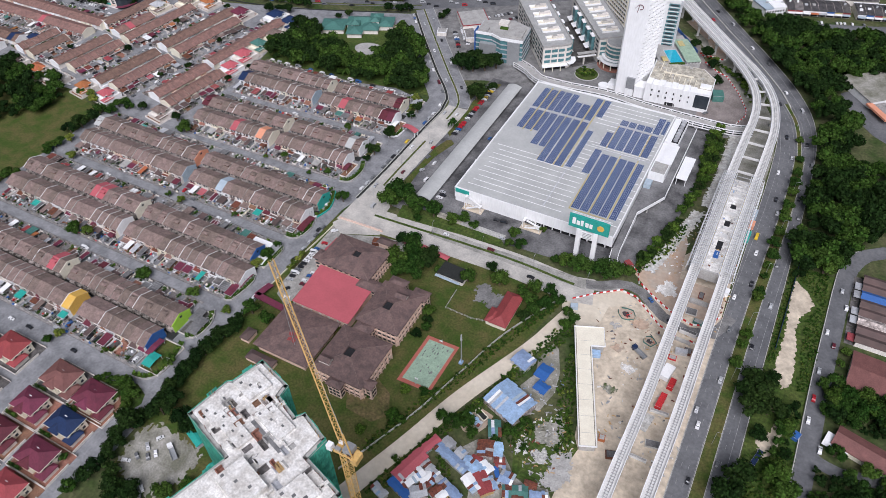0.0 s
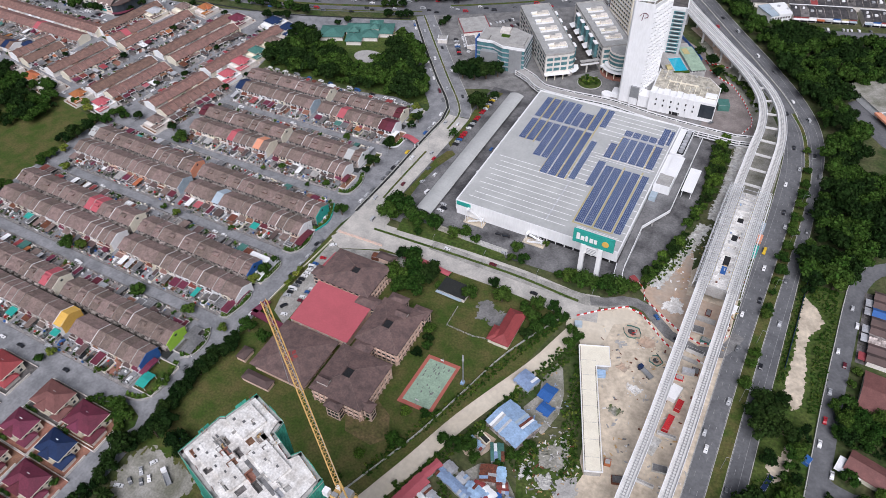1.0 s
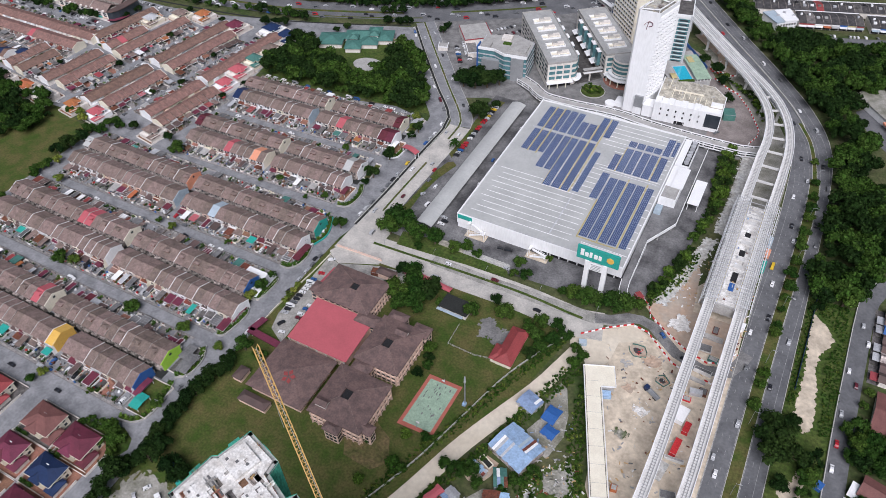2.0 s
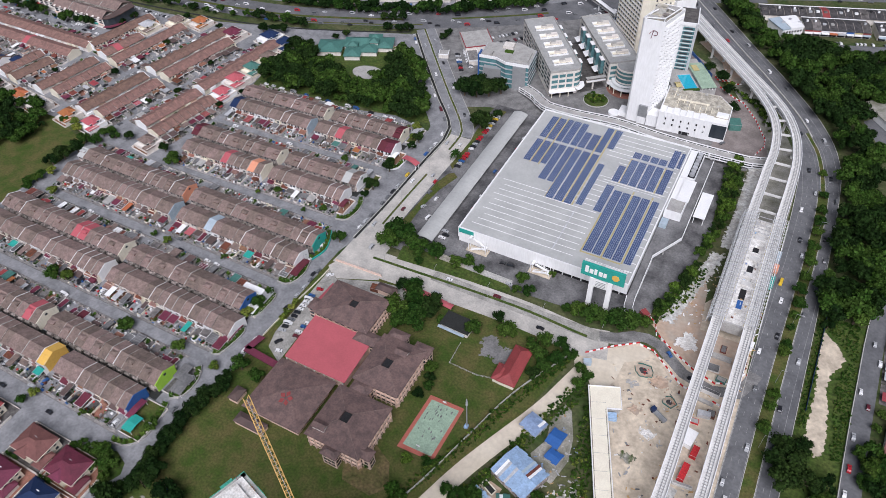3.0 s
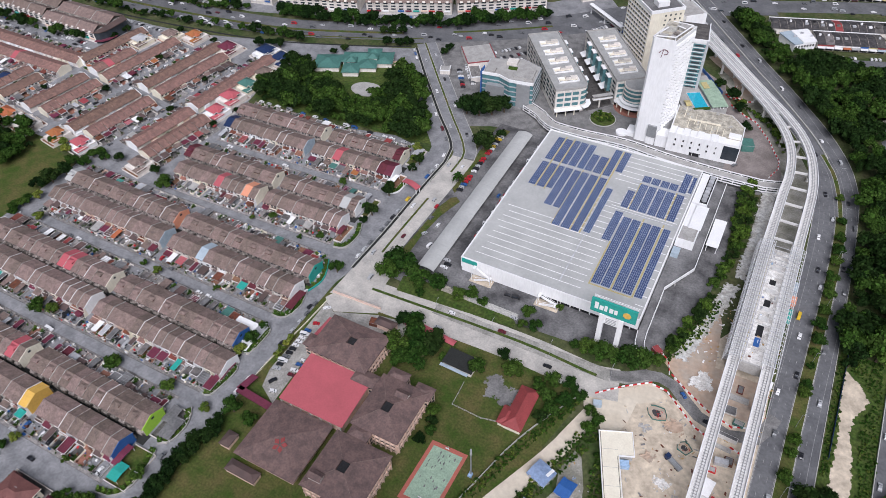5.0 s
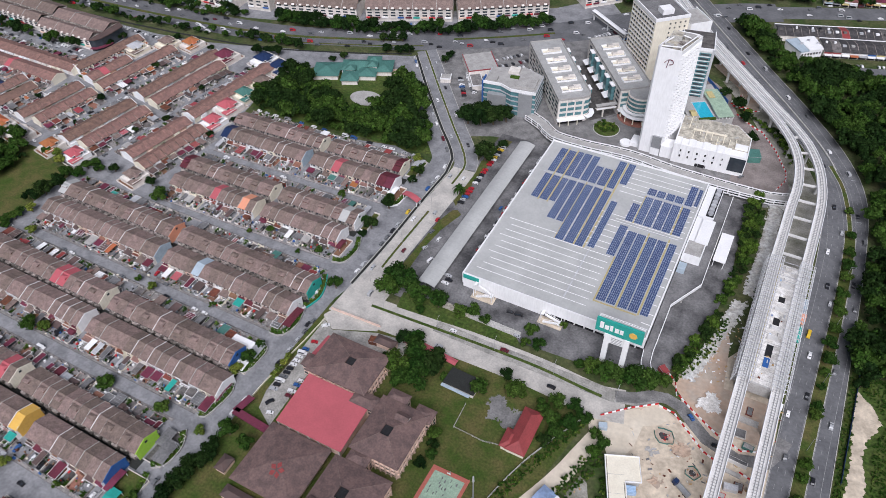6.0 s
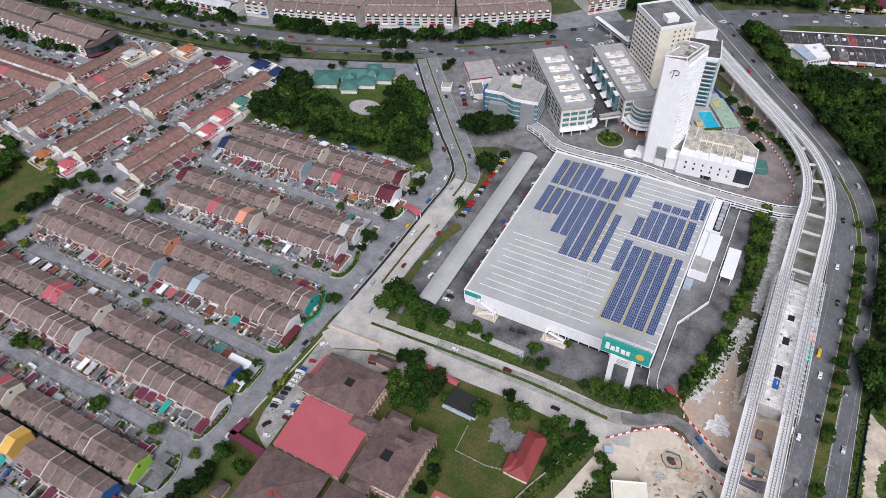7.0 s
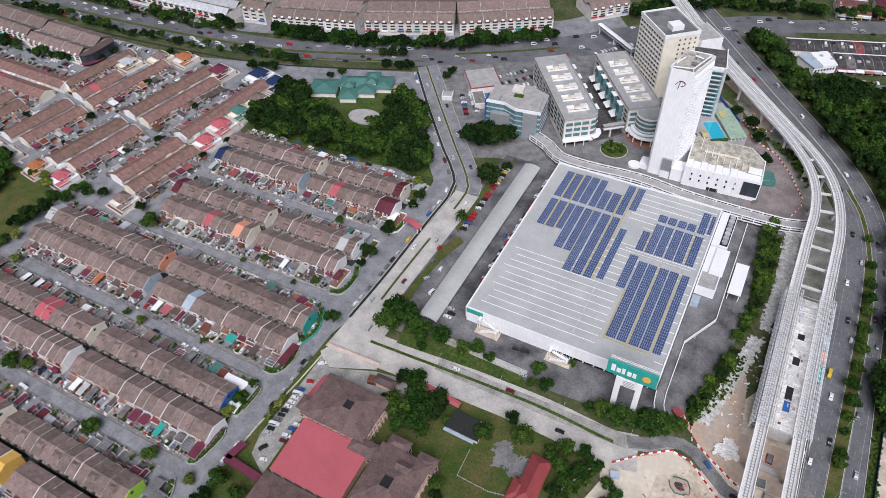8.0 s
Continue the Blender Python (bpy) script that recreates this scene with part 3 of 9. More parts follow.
def gate():
    s = Shape()
    for k in range(14):
        s.box(2.45 + k * 0.23, 2.53 + k * 0.23, 24.14, 24.2, 0.1, 1.7)
    return s.box(2.4, W - 0.2, 24.12, 24.22, 0.1, 0.25).box(2.4, W - 0.2, 24.12, 24.22, 1.6, 1.75)


def bush(seed):
    g = random.Random(seed)
    s = Shape()
    for k in range(40):
        x, y, z = g.uniform(0.3, 2.0), g.uniform(21.2, 23.9), g.uniform(0.4, 2.1)
        a, r = g.uniform(0, 3.1), g.uniform(0.22, 0.5)
        u, v = math.cos(a) * r, math.sin(a) * r
        s.face([(x - u, y - v, z - r * 0.5), (x + v, y - u, z + 0.1), (x + u, y + v, z + r * 0.6), (x - v, y + u, z)])
    return s


def slope_slab(s, x0, x1, y0, y1, z0, z1, thick, slot):
    i = len(s.v)
    s.v += [(x0, y0, z0), (x1, y0, z0), (x1, y1, z1), (x0, y1, z1), (x0, y0, z0 - thick), (x1, y0, z0 - thick), (x1, y1, z1 - thick), (x0, y1, z1 - thick)]
    for f in ((0, 1, 2, 3), (4, 7, 6, 5), (0, 4, 5, 1), (1, 5, 6, 2), (2, 6, 7, 3), (3, 7, 4, 0)):
        s.f.append(tuple(i + c for c in f))
        s.s.append(slot)
    return s


def porch(deep, hipped):
    """Tiled pent roof over the ground floor, with a pale fascia; hipped ones carry a small gable."""
    s = slope_slab(Shape(), 0.14, W - 0.14, 15.0, 15.0 + deep, 3.55, 2.75, 0.16, 0)
    s.box(0.14, W - 0.14, 15.0 + deep, 15.14 + deep, 2.5, 2.85, 1)
    if hipped:
        s.gable(0.5, 3.3, 15.6, 15.6 + deep, 3.2, 0.8, 0, 0.1)
    for x in (0.3, W - 0.55):
        s.box(x, x + 0.25, 14.7 + deep, 14.95 + deep, 0, 2.7, 1)
    return s


def canopy(deep, wide, ribbed, x0=0.2):
    """Sheet awning on a white steel frame."""
    x1, ya, yb = x0 + wide, 16.2, 16.4 + deep
    s = slope_slab(Shape(), x0, x1, ya, yb, 3.25, 2.8, 0.08, 0)
    for x in (x0 - 0.06, x1 - 0.06):
        slope_slab(s, x, x + 0.12, ya, yb + 0.06, 3.32, 2.87, 0.26, 1)
    s.box(x0 - 0.06, x1 + 0.06, yb, yb + 0.14, 2.55, 2.9, 1)
    for x in (x0 + 0.1, x1 - 0.22):
        s.box(x, x + 0.12, yb - 0.4, yb - 0.28, 0, 2.7, 1)
    if ribbed:
        for k in range(1, 5):
            y = ya + (yb - ya) * k / 5
            s.box(x0, x1, y - 0.05, y + 0.05, 3.26 - 0.45 * k / 5, 3.33 - 0.45 * k / 5, 1)
    return s


CANOPIES = ["maroon"] * 5 + ["dark_asphalt"] * 5 + ["old_roof"] * 4 + ["roof"] * 4 + ["rust"] * 3 + ["orange", "orange", "brick_red", "brick_red", "white", "white", "zinc", "zinc", "plot", "plot", "teal", "red_sheet", "moss_green", "concrete"]
rng = random.Random(7)


class Joined:
    """Collects many small shapes into one mesh."""

    def __init__(self):
        self.v, self.f, self.s, self.mats = [], [], [], []

    def add(self, shape, mats, m):
        base = len(self.v)
        slots = []
        for mt in mats:
            if mt not in self.mats:
                self.mats.append(mt)
            slots.append(self.mats.index(mt))
        self.v += [tuple(m @ Vector(p)) for p in shape.v]
        self.f += [tuple(i + base for i in f) for f in shape.f]
        self.s += [slots[k] for k in shape.s]

    def build(self, name):
        me = bpy.data.meshes.new(name)
        me.from_pydata(self.v, [], self.f)
        for mt in self.mats:
            me.materials.append(mt)
        me.polygons.foreach_set("material_index", self.s)
        return me

    def finish(self, name, label, category):
        return tagged(new(name, self.build(name)), label, category, kind="stuff")


def old_body():
    s = Shape().box(0.0, W, 2.6, 14.2, 0, 5.0).box(-0.12, 0.12, 14.2, 16.4, 0, 4.4).box(0.4, 3.2, 14.2, 15.2, 2.9, 4.75)
    if rng.random() < 0.5:
        s.box(0.5, W - 0.8, 0.9, 2.6, 0, rng.choice((2.6, 3.2, 4.2)))
    return s


def old_top():
    s = Shape().gable(0.0, W, 1.5, 15.3, 4.9, 2.7, thick=0.22)
    if rng.random() < 0.5:
        s.prism([(0.3, 14.6), (3.3, 14.6), (3.3, 16.2), (0.3, 16.2)], 4.75, 4.95)
    return s.box(0.0, W, 8.25, 8.5, 7.55, 7.7)


def old_windows():
    s = Shape().box(1.0, 2.6, 15.2, 15.28, 3.3, 4.4) if rng.random() < 0.5 else Shape().box(1.0, 2.6, 14.2, 14.28, 3.3, 4.4)
    return s.box(3.6, 4.8, 14.2, 14.28, 3.4, 4.4).box(1.0, 3.4, 14.2, 14.28, 0.3, 2.0)


def house_pieces(roof, end, with_dormer, old=False):
    pick = rng.random()
    pm = "white" if pick < 0.14 else "kerb" if pick < 0.36 else "rear" if pick < 0.55 else None
    ym = rng.choice(["plot", "plot", "plot", "plot_tile", "plot_pale", "plot_pale"])
    fr = rng.randrange(3)
    wm = rng.choice(["house_wall"] * 5 + ["white", "white", "white", "cream", "cream", "pink_wall"])
    fm = rng.choice([wm, "rear", "house_wall", "rear", "concrete"])
    out = [("wall", "house_body_%d_%s" % (fr, wm), lambda: house_body(fr), [wm, "rear"]), ("roof", "house_roof_" + roof, house_roof, [roof]),
           ("window", "house_windows_%d" % fr, lambda: windows(fr), ["window"]), ("yard_slab", "house_yard_" + ym, yard, [ym]), ("yard_wall", "house_fence_" + fm, fence, [fm])]
    if pm and not old:
        out.append(("parapet", "parapet_" + pm, parapet, [pm]))
    if rng.random() < 0.42:
        seed = rng.randrange(5)
        out.append(("planter_bush", "house_bush_%d" % seed, lambda: bush(seed), [rng.choice(["leaf", "weed"])]))
    if with_dormer:
        out.append(("dormer", "house_dormer_" + roof, dormer, [roof, "rust", "dark"]))
    if end:
        out.append(("gable_wall", "gable_" + end, gable_wall, [end, "window"]))
    covered = rng.random()
    if covered < 0.62:
        pc = rng.choice(["old_roof", "old_roof", "roof", "roof", "hill_roof", "rust", "maroon", "plot_tile"])
        pd, hp = rng.choice((1.8, 2.4, 3.0, 4.6)), rng.random() < 0.35
        out.append(("porch_roof", "porch_%s_%d_%d" % (pc, pd * 10, hp), lambda: porch(pd, hp), [pc, "white"]))
    if covered > 0.42:
        c = rng.choice(CANOPIES)
        deep, wide, x0 = rng.choice(((5.0, 5.3, 0.2), (5.8, 5.3, 0.2), (7.4, 5.3, 0.2), (6.6, 3.4, 2.1), (4.0, 5.3, 0.2), (7.0, 3.2, 2.3), (4.6, 2.8, 0.2)))
        ribbed = rng.random() < 0.12
        frame_paint = rng.choice(["white", "zinc", "rear", "steel", c])
        out.append(("porch_canopy", "canopy_%s_%s_%d_%d_%d" % (c, frame_paint, deep * 10, wide * 10, ribbed), lambda: canopy(deep, wide, ribbed, x0), [c, frame_paint]))
    return out


def house(m, roof="roof", end=None, turned=False, with_dormer=False, sink=None):
    flank = Matrix.Translation((-W - 0.27, 0, 0)) if turned else Matrix.Identity(4)
    if sink is not None:
        tint = "hill_roof" if roof == "roof" else roof
        for name, key, maker, mats in house_pieces(tint, None, False, True):
            if name == "wall":
                maker = old_body
            if name == "roof":
                maker = old_top
            if name == "window":
                maker = old_windows
            sink.setdefault(name, Joined()).add(maker(), [MAT[k] for k in mats], m)
        return
    label = "two-storey brown-tiled terrace house with a walled front yard" if roof == "roof" else "two-storey terrace house with a repainted roof and walled yard"
    h = thing("terrace_house", m, label, "house", "terrace houses")
    pieces = house_pieces(roof, end, with_dormer)
    if turned and m.translation.y < 300:
        pieces.append(("gate", "house_gate", gate, ["steel"]))
    for name, key, maker, mats in pieces:
        p = part(name, cached(key, maker, [MAT[k] for k in mats]), None, h)
        if name == "gable_wall":
            p.matrix_basis = flank


def terrace(lane, x0, x1, front, breaks=(), end="white", special=(), tilt=0.0, origin=None, old=False):
    """A row of houses on one side of a back lane. front: +1 faces up the y axis, -1 down."""
    origin = origin or (0.0, 0.0)
    turn = pose(origin[0], origin[1], 0, 0, 0, tilt)
    bs = dict(breaks)
    n = int(round((x1 - x0 - 6.0 * len(bs)) / W))
    step = (x1 - x0 - 6.0 * len(bs)) / n
    sink = {} if old else None
    for i in range(n):
        x = x0 + i * step + sum(6.0 for bx in bs if x0 + i * step > bx)
        roof = "roof"
        for sx, sm in special:
            if abs(x + step / 2 - sx) < step / 2:
                roof = sm
        wall = end if i == n - 1 else None
        for bx, bm in bs.items():
            if abs(x + step / 2 - bx) < step / 2:
                wall = bm
        z = -0.08 * rng.random() - (0.1 if (i // 3) % 2 else 0)
        m = pose(x, lane, z) if front > 0 else pose(x + step, lane, z, 0, 0, 180)
        if sink is None:
            m = turn @ m
        house(m, roof, wall, front < 0, front > 0 and i % 2 == 0, sink)
    if old:
        row = thing("terrace_row", turn, "row of older brown-tiled terrace houses with small yards", "terrace row", "older terrace rows")
        for name, joined in sink.items():
            tagged(part(name, joined.build(name), None, row), kind="" if name in ("wall", "roof") else "stuff")
        for x in (x0 - 0.2, x1):
            s = Shape()
            prof = [(2.4, 0), (14.4, 0), (14.6, 4.6), (15.3, 5.0), (8.4, 7.85), (1.6, 5.0), (2.4, 4.8)]
            prof = [(lane + y * front, z) for y, z in prof]
            for d in (0.0, 0.3):
                s.v += [(x + d, y, z) for y, z in prof]
            k = len(prof)
            s.f += [tuple(range(k)), tuple(range(2 * k - 1, k - 1, -1))] + [(c, (c + 1) % k, k + (c + 1) % k, k + c) for c in range(k)]
            s.s += [0] * (k + 2)
            part("gable_wall", s, MAT[end], row)


terrace(136, -460, -246, +1, [(-337, "cream")], "lime", [(-342, "red_sheet")])
terrace(136, -460, -249, -1, [(-307, "yellow")], "deep_blue", [(-307, "yellow")])
terrace(194.5, -436, -240, +1, [(-337, "cream")], "deep_blue", [(-372, "red_sheet"), (-366, "red_sheet")])
terrace(194.5, -433, -234, -1, [(-336, "white")], "white")
terrace(252.5, -432, -233, +1, [(-336, "salmon")], "teal", [(-429, "grey_sheet")])
terrace(252.5, -428, -234, -1, [(-332, "sky_paint")], "white", [(-297, "sky_paint")])
terrace(310, -378, -240, +1, [(-309, "cream")], "white", [(-247, "grey_sheet"), (-374, "maroon")], tilt=1.5, origin=(8, 8))
terrace(310, -372, -242, -1, [(-309, "cream")], "white", [(-314, "salmon"), (-338, "red_sheet")], tilt=1.5, origin=(8, 8))
terrace(366.5, -378, -240, +1, [(-307, "cream")], "cream", [(-243, "maroon")], tilt=1.5, origin=(9, 8))
terrace(366.5, -376, -237, -1, [(-308, "sky_paint")], "white", [(-240, "maroon"), (-245, "maroon"), (-281, "red_sheet"), (-374, "navy")], tilt=1.5, origin=(9, 8))

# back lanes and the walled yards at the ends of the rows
# lane floors are near black: the shade between rows is in their colour
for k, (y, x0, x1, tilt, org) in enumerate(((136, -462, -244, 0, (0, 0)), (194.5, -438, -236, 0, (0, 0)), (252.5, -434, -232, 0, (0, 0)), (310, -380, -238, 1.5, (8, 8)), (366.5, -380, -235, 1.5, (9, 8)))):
    lane_ob = solid("back_lane_%d" % (k + 1), Shape().box(x0, x1, y - 2.7, y + 2.7, -0.2, 0.09), MAT["drain"], "back lane between the terraces, coloured near black for its shade", "lane", kind="structure", m=pose(org[0], org[1], 0, 0, 0, tilt))
for k, (y, x0, x1, tilt, org) in enumerate(((136, -460, -247, 0, (0, 0)), (194.5, -434, -240, 0, (0, 0)), (252.5, -430, -236, 0, (0, 0)), (310, -376, -242, 1.5, (8, 8)), (366.5, -376, -240, 1.5, (9, 8)))):
    for side in (-1, 1):
        ya, yb = sorted((y + side * 24.4, y + side * 25.7))
        solid("pavement_front_%d%s" % (k + 1, "ab"[side > 0]), Shape().box(x0, x1, ya, yb, -0.2, 0.1), MAT["plot_pale"], "stained concrete aprons before the yards", "pavement", kind="structure", m=pose(org[0], org[1], 0, 0, 0, tilt))
        ya, yb = sorted((y + side * 25.75, y + side * 26.0))
        solid("drain_front_%d%s" % (k + 1, "ab"[side > 0]), Shape().box(x0, x1, ya, yb, -0.2, 0.095), MAT["plot"], "narrow roadside drain before the yards", "drain", kind="structure", m=pose(org[0], org[1], 0, 0, 0, tilt))
oddments = Joined()
od = random.Random(83)
for lane, x0, x1, tilt, org in ((136, -460, -250, 0, (0, 0)), (194.5, -432, -240, 0, (0, 0)), (252.5, -428, -236, 0, (0, 0)), (310, -374, -244, 1.5, (8, 8)), (366.5, -374, -242, 1.5, (9, 8))):
    base = pose(org[0], org[1], 0, 0, 0, tilt)
    for side in (-1, 1):
        for k in range(int((x1 - x0) * (1.25 if side < 0 else 0.7))):
            x, y = od.uniform(x0, x1), lane + side * od.uniform(17.5, 24.9)
            w, d, h = od.uniform(0.2, 0.75), od.uniform(0.2, 0.6), od.uniform(0.3, 1.3)
            m = od.choice(["white", "white", "zinc", "rust", "plot_tile", "deep_blue", "barrier_red", "dark", "dark", "weed", "weed", "leaf", "steel", "cream"])
            if m in ("weed", "leaf"):
                s = Shape()
                for q in range(7):
                    a, r = od.uniform(0, 3.1), od.uniform(0.25, 0.5)
                    u, v, zz = math.cos(a) * r, math.sin(a) * r, od.uniform(0.4, 1.3)
                    s.face([(-u, -v, zz - r * 0.5), (v, -u, zz), (u, v, zz + r * 0.6), (-v, u, zz)])
            else:
                s = Shape().prism([(-w, -d), (w * 0.9, -d), (w, d), (-w * 0.8, d)], 0, h)
            oddments.add(s, [MAT[m]], base @ pose(x, y, 0.1, 0, 0, od.choice((0, 0, 20, 90))))
oddments.finish("yard_oddments", "flower pots, bins, racks and other small things in the front yards", "yard clutter")
for k, (x, y, w, d, mt) in enumerate(((-244.6, 139, 10, 18, "plot"), (-247, 112, 13, 20, "grass"), (-238.8, 198, 6, 19, "grass"), (-233, 170, 1.5, 20, "plot"), (-231.8, 256, 1.2, 19, "concrete"), (-233, 229, 2.5, 19, "plot"), (-238, 316, 4.5, 17, "grass"), (-241, 290, 5, 15, "plot_tile"), (-239, 374, 7, 18, "grass"), (-236, 346, 5, 16, "plot_tile"))):
    if w < 2:
        continue
    o = thing("corner_yard", pose(x, y, 0), "walled corner yard at the end of a terrace", "yard", "corner yards")
    part("ground_slab", Shape().box(0, w, 0, d, 0, 0.15), MAT[mt], o)
    for a in ((0, w, -0.1, 0.1), (0, w, d - 0.1, d + 0.1), (w - 0.1, w + 0.1, 0.1, d - 0.1)):
        part("yard_wall", Shape().box(*a, 0, 1.3), MAT["house_wall"], o)
    if k in (0, 2, 8):
        part("lean_to", Shape().box(0.2, min(w, 6.0), d * 0.45, d - 0.6, 2.8, 3.0), MAT["zinc" if k else "dark_asphalt"], o)

def corner_garden(name, pts, mat, label, plants):
    """A planted strip behind a curved stone kerb at the end of a terrace."""
    o = thing(name, pose(0, 0, 0), label, "garden", "corner gardens")
    line = smooth_line(pts, 2.0)
    s = Shape()
    ribbon(s, line, -0.25, 0.25, 0, 1.2)
    part("garden_wall", s, MAT[mat], o)
    s = Shape()
    ribbon(s, line, 0.25, 2.4, 0, 0.5)
    part("planting_bed", s, MAT["rough_grass"], o)
    for x, y, h in along(offset_line(line, 1.3), plants, 1.0):
        part("shrub", cached("garden_shrub_%d" % (int(x * 7) % 3), lambda: bush(int(x * 7) % 3), [MAT["weed"]]), None, o).matrix_basis = pose(x, y, 0.3, 0, 0, h) @ pose(-1.1, -22.5, 0)


corner_garden("corner_garden", [(-238.4, 225.8), (-232.8, 226), (-229.2, 230.2), (-227.9, 238), (-230, 246.5)], "concrete", "curved stone-walled garden at a terrace corner", 2.6)
corner_garden("corner_garden", [(-230.5, 249), (-228, 258), (-229.6, 266), (-234, 275)], "teal", "teal-walled garden at a terrace corner", 4.0)
corner_garden("corner_garden", [(-240, 196), (-233, 199), (-231.4, 209), (-232.5, 217), (-240, 219.6)], "concrete", "hedged garden beside a blue gable", 2.2)
corner_garden("corner_garden", [(-238, 168.5), (-234, 169.5), (-232, 178), (-231.6, 188), (-236, 193)], "concrete", "low-walled garden with clipped shrubs", 2.6)
corner_garden("corner_garden", [(-246, 106), (-238, 108), (-233.5, 114), (-233.5, 124), (-236, 134)], "concrete", "curved kerb garden at the lower terrace corner", 3.0)
corner_garden("corner_garden", [(-238, 137), (-233, 142), (-232.6, 152), (-237, 160)], "concrete", "stone-kerbed garden beside a lime gable", 3.0)
corner_garden("corner_garden", [(-238, 285), (-231, 288), (-229.4, 300), (-233, 310)], "concrete", "planted corner at the end of a terrace", 2.6)
corner_garden("corner_garden", [(-234, 342), (-228.6, 346), (-227.8, 356)], "white", "white-walled garden by the estate entrance", 2.6)
o = thing("side_canopy", pose(-252, 207.6, 0), "white sheet canopy beside the blue gable house", "canopy")
part("roof", Shape().box(0, 13.6, 0, 8, 3.0, 3.2), MAT["white"], o)
for px in (0.3, 13):
    for py in (0.3, 7.4):
        part("post", Shape().box(px, px + 0.2, py, py + 0.2, 0, 3.0), MAT["white"], o)
for x, y, w, d, mt in ((-234, 232, 5, 14, "maroon"), (-245.5, 113, 6, 9, "teal"), (-251, 119, 6, 11, "maroon"), (-240, 140, 7, 12, "dark_asphalt"), (-238, 178, 5, 12, "maroon"), (-239.5, 198, 6, 8, "white"), (-243, 294, 5, 8, "maroon"), (-239, 350, 5, 9, "white")):
    o = thing("end_porch", pose(x, y, 0), "%s porch roof at the end of a terrace" % {"orange": "orange tiled", "teal": "teal sheet", "dark_asphalt": "dark tarred", "maroon": "maroon tiled", "white": "white sheet"}[mt], "porch", "end porches")
    part("roof", Shape().gable(0, w, 0, d, 3.0, 0.7, thick=0.15), MAT[mt], o)
    for px in (0.3, w - 0.5):
        for py in (0.4, d - 0.6):
            part("post", Shape().box(px, px + 0.2, py, py + 0.2, 0, 3.0), MAT["white"], o)
# the older estate, whose rows run up the hill
for cx, ya, yb, yc, yd in ((-572, 306, 342, 306, 340), (-524, 302, 354, 306, 354), (-517, 362, 400, 360, 432), (-469, 296, 354, 300, 354), (-462, 362, 440, 362, 430), (-413, 302, 354, 300, 354)):
    terrace(0, 0, yb - ya, 1, (), "white", [(12, "red_sheet")] if cx == -517 else (), tilt=81, origin=(cx, ya), old=True)
    terrace(0, 0, yd - yc, -1, (), "cream", (), tilt=81, origin=(cx + (yc - ya) * 0.156, yc), old=True)
terrace(0, 0, 84, +1, (), "white", tilt=83, origin=(-407, 358), old=True)
terrace(363, -708, -546, +1, (), "cream", old=True)
terrace(363, -702, -549, -1, (), "cream", [(-600, "red_sheet")], old=True)
terrace(311, -690, -592, +1, (), "white", [(-600, "navy")], old=True)
terrace(311, -690, -600, -1, (), "white", old=True)
terrace(0, 0, 62, -1, (), "white", tilt=80, origin=(-556, 372), old=True)


# ---- supermarket ----
shop = thing("supermarket", pose(0, 0, 0), "large white supermarket with a grey sheet roof and solar panels", "supermarket")
s = Shape()
s.box(-160, -56, 303.4, 440, 4.0, 10.2)
s.box(-160, -112, 303.4, 330, 0, 4.0)
s.box(-160, -158, 330, 440, 0, 4.0)
s.box(-112, -58, 322, 440, 0, 4.0)
part("wall", s, MAT["white"], shop)
s = Shape()
s.box(-159.6, -56.4, 303.9, 439.6, 10.2, 10.7)
part("roof", s, MAT["grey_sheet"], shop, "grey standing-seam sheet roof")
s = Shape()
for x0, x1, y0, y1 in ((-160.3, -56, 303, 303.8), (-160.3, -159.5, 303.8, 440), (-56.6, -55.8, 303.8, 440), (-160.3, -55.8, 440, 440.7)):
    s.box(x0, x1, y0, y1, 3.6 if y1 < 304 else 9.8, 11.3)
part("parapet", s, MAT["white"], shop)
for k in range(16):
    y = 311 + k * 5.05
    x0 = -155 + (k % 3) * 1.5 if k < 10 else -120
    x1 = -91 if k < 12 else -60
    s = Shape().box(x0, x1, y, y + 0.3, 10.7, 10.84)
    part("roof_seam", s, MAT["white"], shop)
for k in range(11):
    y = 384 + k * 5.05
    part("roof_seam", Shape().box(-98 if k < 1 else -94 if k < 5 else -104, -58, y, y + 0.3, 10.7, 10.84), MAT["white"], shop)
for k in range(9):
    part("roof_seam", Shape().box(-61.5, -57, 313 + k * 7.2, 313.4 + k * 7.2, 10.7, 10.85), MAT["white"], shop)
part("roof_seam", Shape().box(-104, -103.2, 312, 400, 10.7, 10.83), MAT["zinc"], shop)
for k in range(10):
    part("column", Shape().box(-111 + k * 5.6, -110.4 + k * 5.6, 304.5, 305.1, 0, 3.4), MAT["white"], shop)
# open parking under the upper storey: its shade is painted as a near-black floor
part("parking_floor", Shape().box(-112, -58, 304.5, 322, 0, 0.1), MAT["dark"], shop)


